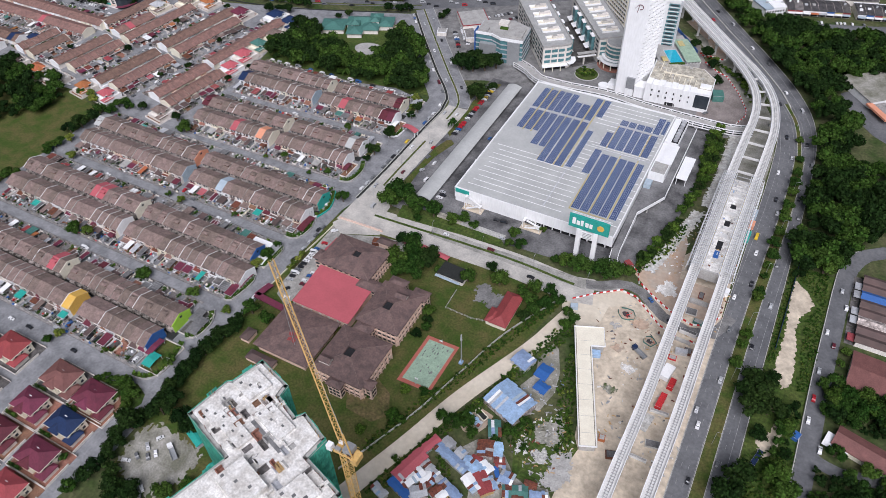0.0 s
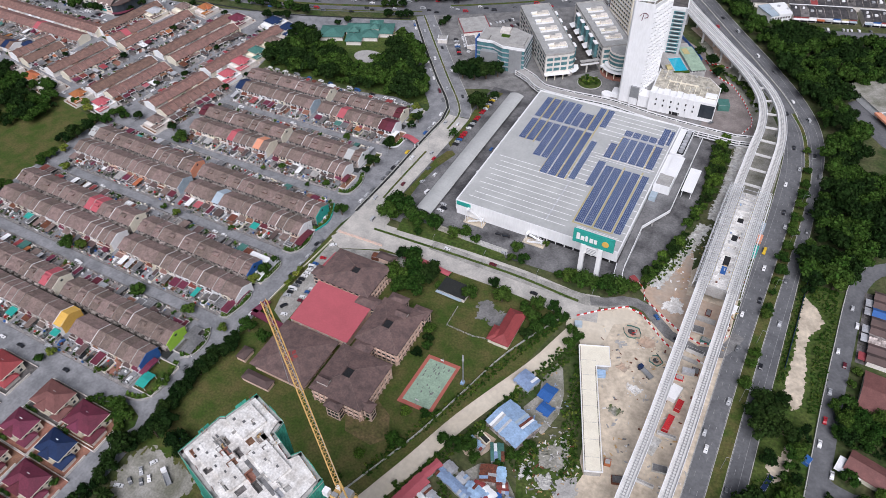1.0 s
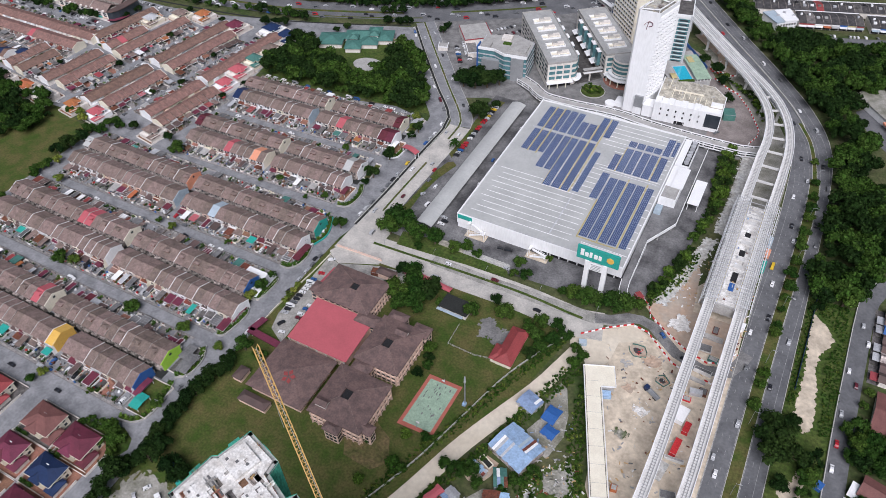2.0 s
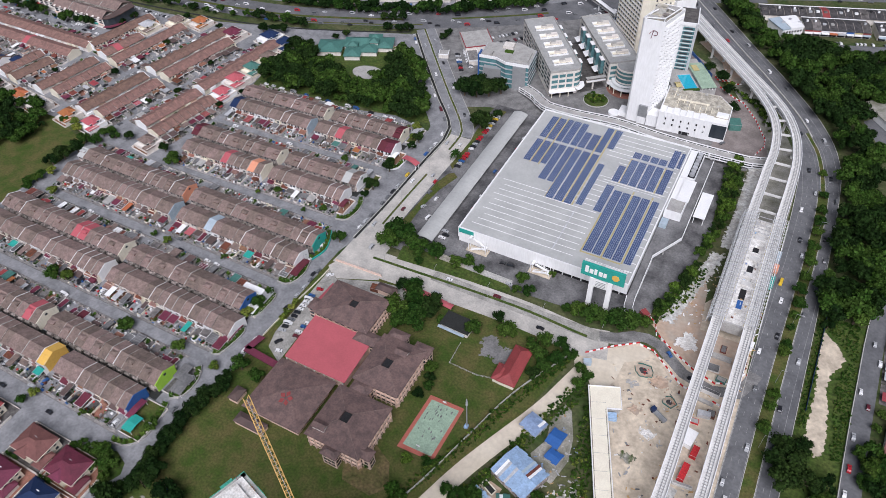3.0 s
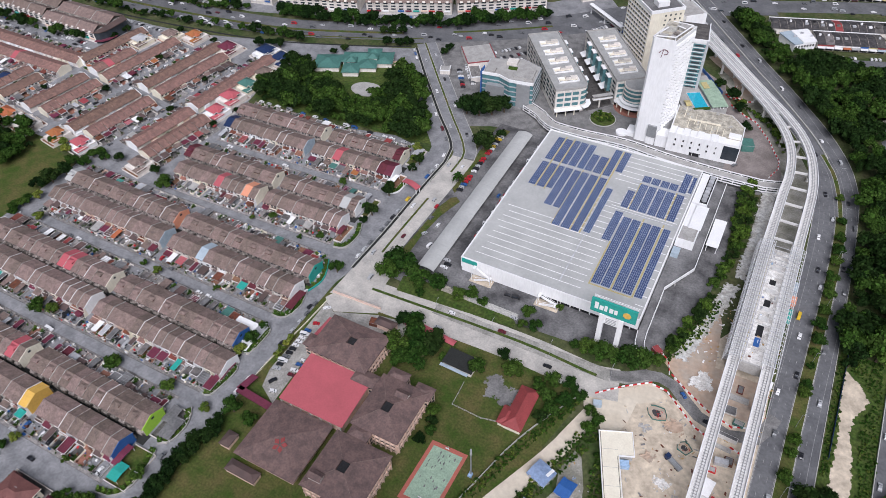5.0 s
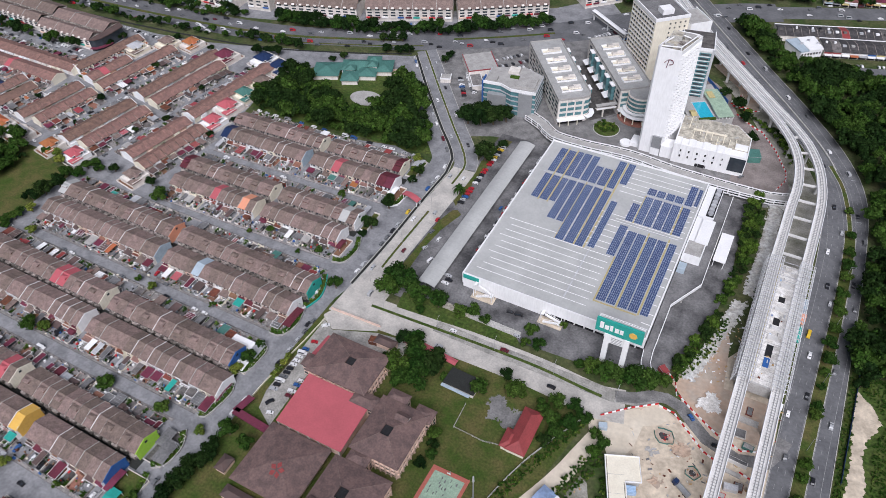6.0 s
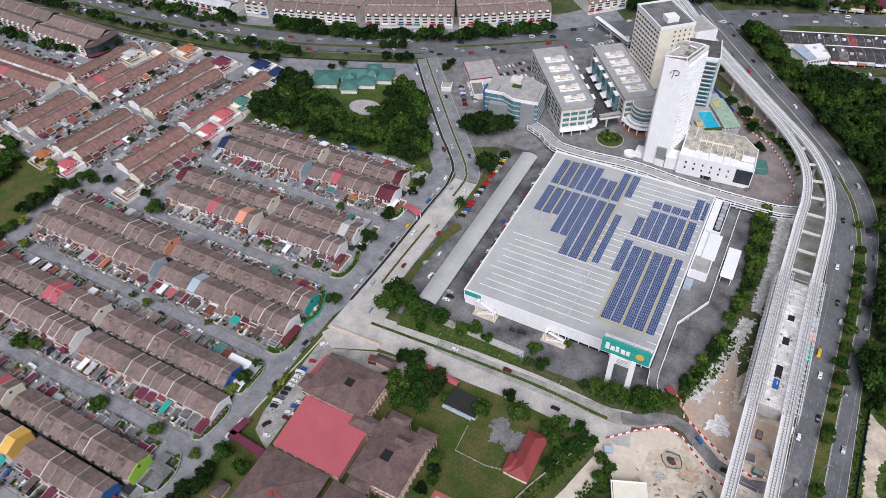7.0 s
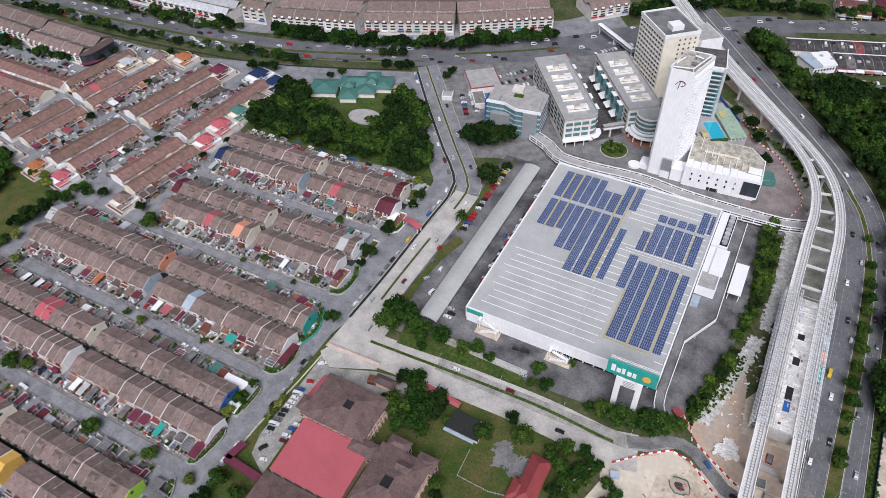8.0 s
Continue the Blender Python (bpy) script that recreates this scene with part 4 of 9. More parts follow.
def solar(x0, x1, y0, y1, z=10.86):
    """A strip of solar modules with thin pale gaps."""
    s = Shape()
    s.box(x0, x1, y0, y1, z - 0.1, z, 1)
    nx, ny = max(1, round((x1 - x0) / 1.05)), max(1, round((y1 - y0) / 2.0))
    dx, dy = (x1 - x0) / nx, (y1 - y0) / ny
    for i in range(nx):
        for j in range(ny):
            a, b = x0 + i * dx + 0.08, y0 + j * dy + 0.08
            s.face([(a, b, z + 0.02), (a + dx - 0.16, b, z + 0.02), (a + dx - 0.16, b + dy - 0.16, z + 0.02), (a, b + dy - 0.16, z + 0.02)])
    part("solar_strip", s, [MAT["panel"], MAT["panel_rim"]], shop, "blue solar modules in a tight grid")


for x0, x1, y0, y1 in ((-88, -83, 318, 377), (-82.4, -77.4, 318, 377), (-76, -71, 318, 377), (-70.4, -65.4, 318, 377), (-63.8, -59.6, 318, 377), (-94, -89.2, 353, 380),
                       (-93, -88.6, 385, 402), (-87.6, -82.8, 385, 411), (-82.2, -77.4, 385, 411), (-76.4, -71.6, 385, 411), (-71, -66.2, 385, 411), (-64.8, -60.2, 385, 411),
                       (-88, -83, 413.5, 420), (-82.2, -77.4, 413.5, 420), (-76.4, -71.6, 413.5, 420), (-71, -66.2, 413.5, 420), (-65, -60.6, 413.5, 433), (-59.6, -57.4, 415, 432),
                       (-152, -147.4, 381, 406), (-146.4, -141.4, 381, 406), (-140.4, -136.4, 382, 406), (-135.8, -130.8, 367, 406), (-129.8, -125.4, 367, 406), (-124.8, -120, 352, 406), (-119, -113.8, 352, 406), (-112.6, -108, 352, 406), (-105.6, -101.6, 354, 398),
                       (-152, -147.4, 409, 435), (-146.4, -141.4, 409, 435), (-140.4, -136.4, 409, 436), (-135.8, -130.8, 409, 436), (-129.8, -125.4, 409, 436), (-124.8, -120, 409, 427), (-119, -113.8, 409, 427), (-112.6, -108, 409, 438), (-106.4, -102, 416, 438)):
    solar(x0, x1, y0, y1)
for x, y0, y1 in ((-89, 317, 353), (-77, 317, 380), (-65, 317, 380), (-88.2, 384, 412), (-65.7, 384, 412), (-147.3, 380, 437), (-141.3, 380, 437), (-107.6, 352, 438), (-125.2, 352, 408), (-113.6, 352, 428)):
    part("walkway", Shape().box(x, x + 0.9, y0, y1, 10.7, 10.82), MAT["walkway"], shop, "yellow roof walkway grating")
for y, x0, x1 in ((316.2, -89, -65), (381, -94, -57), (412, -93, -58), (407, -154, -107)):
    part("walkway", Shape().box(x0, x1, y, y + 0.9, 10.7, 10.81), MAT["walkway"] if y < 320 else MAT["zinc"], shop)
part("sign_board", Shape().box(-159.6, -150, 302.7, 302.98, 7.8, 10.8), MAT["teal"], shop, "small teal sign board")
pylon = thing("sign_pylon", pose(-67.5, 286.8, 0), "tall white sign pylon with a teal board", "sign pylon")
sign = part("sign_board", Shape().box(-11.6, 11.6, -0.6, 0.6, 26, 35), MAT["teal"], pylon, "big teal sign board")
x = -9.6
for w, h in ((1.9, 4.6), (2.0, 3.0), (1.5, 3.8), (2.0, 3.0), (1.7, 3.0)):
    part("sign_bar", Shape().box(x, x + w, -0.78, -0.6, 28.6, 28.6 + h), MAT["white"], sign)
    x += 2.5
part("sign_blossom", Shape().tube((6.8, -0.6, 30.6), (6.8, -0.85, 30.6), 2.1, 0, 7), MAT["yellow"], sign)
for x in (-6.4, 3.4):
    part("sign_pillar", Shape().box(x, x + 2.6, -1.1, 1.1, 0, 26), MAT["white"], pylon)
part("notice_board", Shape().box(-3.8, 3.4, -0.5, 0.5, 19.5, 24.5), MAT["white"], pylon)
for k in range(4):
    part("notice_bar", Shape().box(-3.0, 2.4, -0.6, -0.5, 20.2 + k * 1.1, 20.6 + k * 1.1), MAT["steel"], pylon)
for k in range(17):
    part("rear_strut", Shape().tube((-11 + k * 1.4, 0.6, 34), (-11 + k * 1.4, 4.0, 33.2), 0.1), MAT["white"], pylon)
part("rear_rail", Shape().tube((-11.4, 4.0, 33.2), (11.8, 4.0, 33.2), 0.14), MAT["white"], pylon)
part("rear_frame", Shape().box(-11.2, 11.2, 3.2, 3.6, 24, 33).box(-11.2, -10.8, 0.6, 3.2, 26, 33).box(10.8, 11.2, 0.6, 3.2, 26, 33), MAT["white"], pylon)
# stairs before the front
for x0, top in ((-150, 8.0), (-110, 4.6)):
    for fl in range(2):
        s = Shape()
        for k in range(12):
            q = k / 12
            x = x0 + 8.0 * (q if fl == 0 else 1 - q)
            z = top * (fl + q) / 2
            s.box(x, x + 0.75, 300.2 if fl else 298.6, 301.6 if fl else 300.0, z, z + 0.35)
        part("stair_flight", s, MAT["white"], shop)
        for yy in (298.5, 300.05) if fl == 0 else (300.2, 301.65):
            a0, a1 = (x0, x0 + 8.4) if fl == 0 else (x0 + 8.4, x0)
            part("stair_rail", Shape().tube((a0, yy, top * fl / 2 + 1.1), (a1, yy, top * (fl + 1) / 2 + 1.1), 0.12), MAT["white"], shop)
    part("stair_landing", Shape().box(x0 + 8.4, x0 + 10, 298.4, 301.8, top / 2, top / 2 + 0.3), MAT["white"], shop)
    part("stair_landing", Shape().box(x0 - 1.6, x0, 300, 303, top, top + 0.3), MAT["white"], shop)
    for x in (x0 - 1.4, x0 + 9.6):
        for y in (298.6, 301.4):
            part("stair_post", Shape().box(x, x + 0.3, y, y + 0.3, 0, top + 1.0), MAT["white"], shop)
    part("stair_plinth", Shape().box(x0 - 2.6, x0 + 11, 297.4, 303, 0, 0.2), MAT["sand"], shop)
# loading yard and side ramp
ramp = thing("vehicle_ramp", pose(0, 0, 0), "stained concrete delivery ramp with white side walls", "ramp")
RAMP = [(-50, 291.5), (-52.6, 297), (-53.4, 304), (-53.4, 320), (-53.4, 336)]
zs = [0.25, 0.7, 1.4, 3.4, 5.4]
s = Shape()
ribbon(s, RAMP, -2.2, 2.2, [0.0] * 5, zs)
s.prism([(-55.6, 336), (-51.2, 336), (-40, 358), (-40, 440), (-55.6, 440)], 4.6, 5.4)
part("deck", s, MAT["dark_asphalt"], ramp)
s = Shape()
ribbon(s, RAMP, -2.5, -2.15, [0.0] * 5, [z + 1.1 for z in zs])
part("side_wall", s, MAT["white"], ramp)
s = Shape()
ribbon(s, RAMP[:3], 2.15, 2.5, [0.0] * 3, [z + 1.1 for z in zs[:3]])
part("side_wall", s, MAT["white"], ramp)
for a, b in (((-51.2, 336), (-40, 358)), ((-40, 358), (-40, 440))):
    s = Shape()
    ribbon(s, [a, b], -0.2, 0.2, 4.2, 6.5)
    part("side_wall", s, MAT["white"], ramp)
for x, y in ((-42, 358), (-41, 372), (-41, 390), (-41, 410), (-41, 430), (-47, 346)):
    part("column", Shape().box(x - 0.4, x + 0.4, y - 0.4, y + 0.4, 0, 4.6), MAT["concrete"], ramp)
block = thing("plant_room", pose(0, 0, 0), "low white service block beside the supermarket", "service block")
part("wall", Shape().box(-55.4, -45, 372, 407, 5.4, 10.6), MAT["white"], block)
part("roof", Shape().box(-54.6, -45.6, 373, 385, 10.6, 10.8), MAT["concrete"], block, "stained concrete roof")
part("roof", Shape().box(-51.5, -44.2, 384, 406, 11.2, 11.6), MAT["white"], block, "white sheet roof")
part("parapet", Shape().box(-55.4, -45, 372, 372.6, 10.6, 11.5).box(-45.6, -45, 372.6, 384, 10.6, 11.5), MAT["white"], block)
part("stair_box", Shape().box(-55.2, -51, 362, 368, 5.4, 8.6), MAT["sky_paint"], block)
part("chiller", Shape().box(-51, -46.6, 410, 438, 10.4, 10.6), MAT["dark"], block)
for k in range(7):
    part("cooling_tower", Shape().tube((-48.8, 412.5 + k * 3.8, 10.6), (-48.8, 412.5 + k * 3.8, 12.0), 1.6, 0, 10), MAT["zinc"], block)
part("chiller_deck", Shape().box(-55.4, -46.2, 409, 439.5, 5.4, 10.4), MAT["white"], block)
lay = thing("loading_canopy", pose(0, 0, 0), "white flat loading canopy on posts", "canopy")
part("roof", Shape().box(-39, -32, 380, 405, 5.6, 6.1), MAT["white"], lay)
for x in (-38.5, -32.8):
    for y in (381, 404):
        part("post", Shape().box(x, x + 0.4, y, y + 0.4, 0, 5.6), MAT["white"], lay)

# ---- covered car park beside the supermarket ----
shed = thing("car_park_shed", pose(0, 0, 0), "long car park shelter with a curved grey roof", "shelter")
for j in range(36):
    s = Shape()
    y0, y1 = 292 + j * 4.08, 292 + (j + 1) * 4.08 - 0.14
    n = len(s.v)
    for k in range(9):
        a = k / 8
        x, z = -183.5 + 11 * a, 3.3 + 1.5 * math.sin(math.pi * a)
        s.v += [(x, y0, z), (x, y1, z), (x, y0, z - 0.15), (x, y1, z - 0.15)]
    for k in range(8):
        c = 4 * k
        s.f += [(c, c + 4, c + 5, c + 1), (c + 3, c + 7, c + 6, c + 2), (c, c + 2, c + 6, c + 4), (c + 1, c + 5, c + 7, c + 3)]
        s.s += [0, 0, 0, 0]
    part("roof_panel", s, MAT["grey_sheet"], shed)
for j in range(37):
    y = 292 + j * 4.08
    s = Shape()
    for k in range(8):
        a0, a1 = k / 8, (k + 1) / 8
        s.tube((-183.5 + 11 * a0, y - 0.06, 3.2 + 1.5 * math.sin(math.pi * a0)), (-183.5 + 11 * a1, y - 0.06, 3.2 + 1.5 * math.sin(math.pi * a1)), 0.09)
    s.box(-178.2, -177.8, y - 0.2, y + 0.2, 0, 4.6)
    part("portal", s, MAT["steel"], shed)

# ---- curved access bridge behind the supermarket ----
bridge = thing("access_bridge", pose(0, 0, 0), "white curved ramp bridge with slotted parapets", "bridge")
BR = smooth_line([(-190, 470), (-176, 462), (-164, 452), (-140, 449), (-110, 450), (-80, 447), (-50, 448), (-20, 452), (-6, 458)], 6)
bz = [2.0 + 6.5 * math.sin(math.pi * (0.1 + 0.85 * i / (len(BR) - 1))) for i in range(len(BR))]
s = Shape()
ribbon(s, BR, -3.6, 3.6, [z - 0.9 for z in bz], bz)
part("deck", s, MAT["concrete"], bridge)
for off in (-3.9, 3.6):
    for lo, hi in ((-2.6, -1.7), (-0.7, 0.2)):
        s = Shape()
        ribbon(s, BR, off, off + 0.35, [z + lo for z in bz], [z + hi for z in bz])
        part("parapet_base", s, MAT["white"], bridge)
    for lo, hi in ((-1.7, -0.7), (0.2, 0.95)):
        s = Shape()
        ribbon(s, BR, off + 0.1, off + 0.25, [z + lo for z in bz], [z + hi for z in bz])
        part("parapet_slot", s, MAT["dark"], bridge)
    s = Shape()
    ribbon(s, BR, off, off + 0.35, [z + 0.95 for z in bz], [z + 1.6 for z in bz])
    for x, y, h in along(offset_line(BR, off + 0.17), 7.0):
        zz = bz[min(range(len(BR)), key=lambda i: abs(BR[i][0] - x))]
        s.box(x - 0.35, x + 0.35, y - 0.3, y + 0.3, zz - 2.5, zz + 1.2)
    part("rail", s, MAT["white"], bridge)
for x, y, h in along(BR, 16, 10):
    zz = bz[min(range(len(BR)), key=lambda i: abs(BR[i][0] - x))]
    part("pier", Shape().box(x - 0.6, x + 0.6, y - 0.6, y + 0.6, 0, zz - 0.8), MAT["white"], bridge)


# ---- hotel, offices ----
def window_grid(shape, face, a0, a1, z0, z1, na, nz, wa, wz, depth=0.12, slot=0, offset=0.0):
    """Windows proud of a wall. face: ('x', x, side) or ('y', y, side)."""
    axis, c, side = face
    for i in range(na):
        for j in range(nz):
            a = a0 + (i + 0.5) * (a1 - a0) / na
            z = z0 + (j + 0.5) * (z1 - z0) / nz
            lo, hi = (c, c + depth * side) if side > 0 else (c + depth * side, c)
            if axis == "x":
                shape.box(lo, hi, a - wa / 2, a + wa / 2, z - wz / 2, z + wz / 2, slot)
            else:
                shape.box(a - wa / 2, a + wa / 2, lo, hi, z - wz / 2, z + wz / 2, slot)


hotel = thing("hotel_tower", pose(-109.7, 469.5, 0), "tall white slab hotel tower with a sawtooth flank", "hotel")
PLAN = [(0, 1.2), (1.2, 0), (15, 0.5), (21.5, 24.5), (5.5, 24.5)]
part("wall", Shape().prism(PLAN, 0, 76.5), MAT["white"], hotel)
s = Shape()
for p, q in zip(PLAN, PLAN[1:] + PLAN[:1]):
    ribbon(s, [p, q], -0.1, 0.5, 76.0, 78.2)
part("parapet", s, MAT["white"], hotel)
part("roof_slab", Shape().prism([(0.8, 1.6), (14.6, 1.2), (20.6, 23.8), (6.2, 23.8)], 76.5, 76.8), MAT["podium_roof"], hotel, "stained concrete roof")
part("roof_room", Shape().box(4, 11, 13, 20, 76.8, 80.5), MAT["kerb"], hotel)
part("room_roof", Shape().box(4.4, 10.6, 13.4, 19.6, 80.5, 80.7), MAT["podium_roof"], hotel)
for a, b in (((1.5, 2, 78.2), (13.5, 2.4, 79.6)), ((13.5, 2.4, 79.6), (19.5, 22, 79.6)), ((7, 23, 79.0), (19.5, 22, 79.6)), ((3, 6, 79.2), (8, 18, 79.8)), ((8, 18, 79.8), (16, 16, 79.4))):
    part("roof_frame", Shape().tube(a, b, 0.45, 0, 6).box(a[0] - 0.3, a[0] + 0.3, a[1] - 0.3, a[1] + 0.3, 76.8, a[2]), MAT["white"], hotel)
part("roof_tank", Shape().tube((12.5, 9, 76.8), (12.5, 9, 79.0), 2.4, 0, 14), MAT["rear"], hotel)
part("lift_room", Shape().box(12, 18, 17, 23, 76.8, 79.5), MAT["concrete"], hotel)
for x0, x1, y0, y1, z in ((3, 8, 3, 7, 78.2), (10, 14, 5, 8, 78.6), (10, 15, 10, 13, 78.4)):
    part("roof_plant", Shape().box(x0, x1, y0, y1, 76.8, z), MAT["concrete"], hotel)
s = Shape()
s.tube((8.2, 0.1, 71.0), (7.4, 0.1, 65.4), 0.26)
for k in range(9):
    a0, a1 = -0.9 + k * 0.45, -0.45 + k * 0.45
    s.tube((9.0 + 2.2 * math.sin(a0), 0.1, 69.5 + 1.7 * math.cos(a0)), (9.0 + 2.2 * math.sin(a1), 0.1, 69.5 + 1.7 * math.cos(a1)), 0.26)
s.tube((5.6, 0.1, 68.2), (6.8, 0.1, 70.1), 0.24)
part("wall_emblem", s, MAT["maroon"], hotel, "dark curled emblem")
for k in range(18):
    z = 11 + k * 3.6
    saw = []
    for j in range(9):
        u, v = (j + 0.05) / 9, (j + 0.95) / 9
        saw += [(16.3 + 6.5 * u, 0.5 + 24 * u), (15.15 + 6.5 * v, 0.5 + 24 * v)]
    s = Shape().prism([(14.9, 0.6)] + saw + [(21.2, 24.3)], z, z + 3.0)
    part("sawtooth_balcony", s, MAT["white"], hotel)
part("lobby_glass", Shape().box(9, 15, -1.2, 0.3, 6, 15), MAT["steel"], hotel)
part("lobby_wall", Shape().box(9, 15, -1.0, 0.3, 0, 6), MAT["white"], hotel)
part("porch", Shape().box(-6, 0, 2, 12, 0, 3.0), MAT["white"], hotel)
part("porch_ring", Shape().tube((-9, 3, 0), (-9, 3, 1.6), 4.0, 0, 20), MAT["white"], hotel)
wing = thing("hotel_wing", pose(-92.6, 529, 0, 0, 0, 10), "teal-glazed hotel wing with a stained roof", "hotel")
part("wall", Shape().box(-12, 10, 0.4, 26, 0, 50), MAT["white"], wing)
for k in range(11):
    z = 12.6 + k * 3.3
    part("window_band", Shape().box(0.4, 8.6, 0, 0.4, z, z + 2.2), MAT["teal_glass"], wing)
    part("dark_window", Shape().box(1.6, 7.4, -0.12, 0, z + 0.5, z + 1.7), MAT["window"], wing)
part("corner_fin", Shape().box(8.8, 10.4, -0.8, 0.4, 0, 51), MAT["zinc"], wing)
part("roof", Shape().box(-11.5, 9.5, 0.9, 25.5, 50, 50.3), MAT["plot"], wing, "stained dark concrete roof")
part("parapet", Shape().box(-12, 10.2, -0.2, 0.9, 49, 51.2), MAT["white"], wing)
part("side_parapet", Shape().box(9.5, 10.2, 0.9, 26, 49, 51.2), MAT["white"], wing)

podium = thing("hotel_podium", pose(-86, 467, 0, 0, 0, 4), "low white podium block with a stained concrete roof", "podium")
part("wall", Shape().prism([(0, 0), (46.5, 0), (46.5, 24.5), (36.5, 36.5), (0, 36.5)], 0, 14), MAT["white"], podium)
part("roof", Shape().prism([(0.8, 8), (46, 8), (46, 24), (36, 36), (0.8, 36)], 14, 14.25), MAT["podium_roof"], podium, "mouldy concrete roof with vents")
rp = random.Random(3)
for k in range(16):
    x, y = rp.uniform(2, 37), rp.uniform(9, 35)
    part("roof_vent", Shape().box(x, x + rp.uniform(0.6, 1.6), y, y + rp.uniform(0.5, 1.2), 14.25, 14.25 + rp.uniform(0.4, 1.1)), MAT["kerb"], podium)
for k in range(9):
    x, y = 6 + k * 3.9, (22, 10, 16, 9, 12, 9, 10, 9, 9)[k]
    part("roof_rib", Shape().box(x, x + 0.45, y, y + rp.uniform(8, 15), 14.25, 14.95), MAT["cream"], podium)
part("roof_duct", Shape().box(9, 31, 20.4, 21.2, 14.25, 15.1), MAT["cream"], podium)
part("tank_room", Shape().box(37.5, 45.4, 8.6, 13.4, 14.2, 15.6), MAT["white"], podium)
for k in range(12):
    x, z = 4.6 + (k % 6) * 5.3, 5.2 + (k // 6) * 4.2
    part("window", Shape().box(x, x + 1.0, -0.12, 0, z, z + 1.6), MAT["dark"], podium)
for k in range(8):
    x = k * 4.5
    part("facade_bay", Shape().box(x + 0.05, x + 4.3, 0.7, 8, 14, (15.4, 14.7)[k % 2]).box(x + 4.3, x + 4.5, -0.3, 0, 0, 14.6), MAT["white"], podium)
part("dark_panel", Shape().box(36, 46, -0.2, 0, 3, 13.5), MAT["window"], podium)
part("low_doorway", Shape().box(16, 23, -0.14, 0, 0, 2.6), MAT["dark"], podium)
part("lower_wing", Shape().box(-8, 0, 2, 12, 0, 9), MAT["white"], podium)
part("parapet", Shape().box(0, 46.5, 0, 0.6, 14, 15).box(0, 0.6, 8, 36, 14, 15).box(45.9, 46.5, 0.6, 24, 14, 15), MAT["white"], podium)
deck = thing("pool_deck", pose(-77, 504, 0, 0, 0, 32), "raised pool terrace with a green canopy", "pool")
part("deck", Shape().box(-8, 22, -2, 42, 0, 13.4), MAT["concrete"], deck)
part("water", Shape().box(0, 9.5, 1, 20, 13.4, 13.55), MAT["water"], deck, "bright turquoise pool water")
part("coping", Shape().box(-0.6, 10.1, 0.4, 1, 13.4, 13.7).box(-0.6, 10.1, 20, 20.6, 13.4, 13.7).box(-0.6, 0, 1, 20, 13.4, 13.7).box(9.5, 10.1, 1, 20, 13.4, 13.7), MAT["zinc"], deck)
part("canopy", Shape().gable(11, 22.5, -2, 33, 15.2, 0.7), MAT["court_green"], deck, "pale green sheet canopy")
part("canopy_patch", Shape().box(12.6, 17, 21, 29, 15.8, 16.05), MAT["walkway"], deck, "yellow roof patch")
part("canopy_edge", Shape().box(10.8, 14, -2, 33, 14.6, 15.0), MAT["steel"], deck)
for k in range(5):
    part("canopy_post", Shape().box(12 + k * 2.4, 12.4 + k * 2.4, -1.8, -1.4, 13.4, 15.0), MAT["white"], deck)
part("sunshade", Shape().gable(-6, -2, 2, 9, 15.0, 0.8), MAT["walkway"], deck)
part("poolside_planter", Shape().box(-2, 10, -2, 0.2, 13.4, 14.4), MAT["leaf"], deck)

inn = thing("hotel_block", pose(-130, 556, 0, 0, 0, 42), "cream thirteen-storey hotel block with grid windows", "hotel")
part("wall", Shape().box(0, 27, 0, 38, 0, 50), MAT["cream"], inn)
s = Shape()
window_grid(s, ("x", 0, -1), 1, 37, 8, 48, 9, 11, 1.9, 1.3)
part("window", s, MAT["window"], inn)
s = Shape()
window_grid(s, ("y", 0, -1), 10, 26, 8, 48, 4, 11, 1.2, 1.3)
part("window", s, MAT["window"], inn)
for k in range(12):
    part("floor_band", Shape().box(-0.35, 0, 0.5, 37.5, 7.2 + k * 3.64, 7.9 + k * 3.64), MAT["white"], inn)
part("roof", Shape().box(0.6, 26.4, 0.6, 37.4, 50, 50.3), MAT["dark_asphalt"], inn, "dark flat roof")
part("parapet", Shape().box(-0.3, 27.3, -0.3, 0.6, 49, 51.4).box(-0.3, 27.3, 37.4, 38.3, 49, 51.4).box(-0.3, 0.6, 0.6, 37.4, 49, 51.4).box(26.4, 27.3, 0.6, 37.4, 49, 51.4), MAT["white"], inn)
part("roof_room", Shape().box(8, 17, 6, 14, 50.3, 54), MAT["white"], inn)
part("wing", Shape().box(27, 44, -4, 20, 0, 44), MAT["white"], inn)
part("wing_roof", Shape().box(27.6, 43.4, -3.4, 19.4, 44, 44.3), MAT["concrete"], inn)
part("wing_parapet", Shape().box(27, 44, -4, -3.4, 44, 45.4).box(43.4, 44, -3.4, 20, 44, 45.4), MAT["white"], inn)

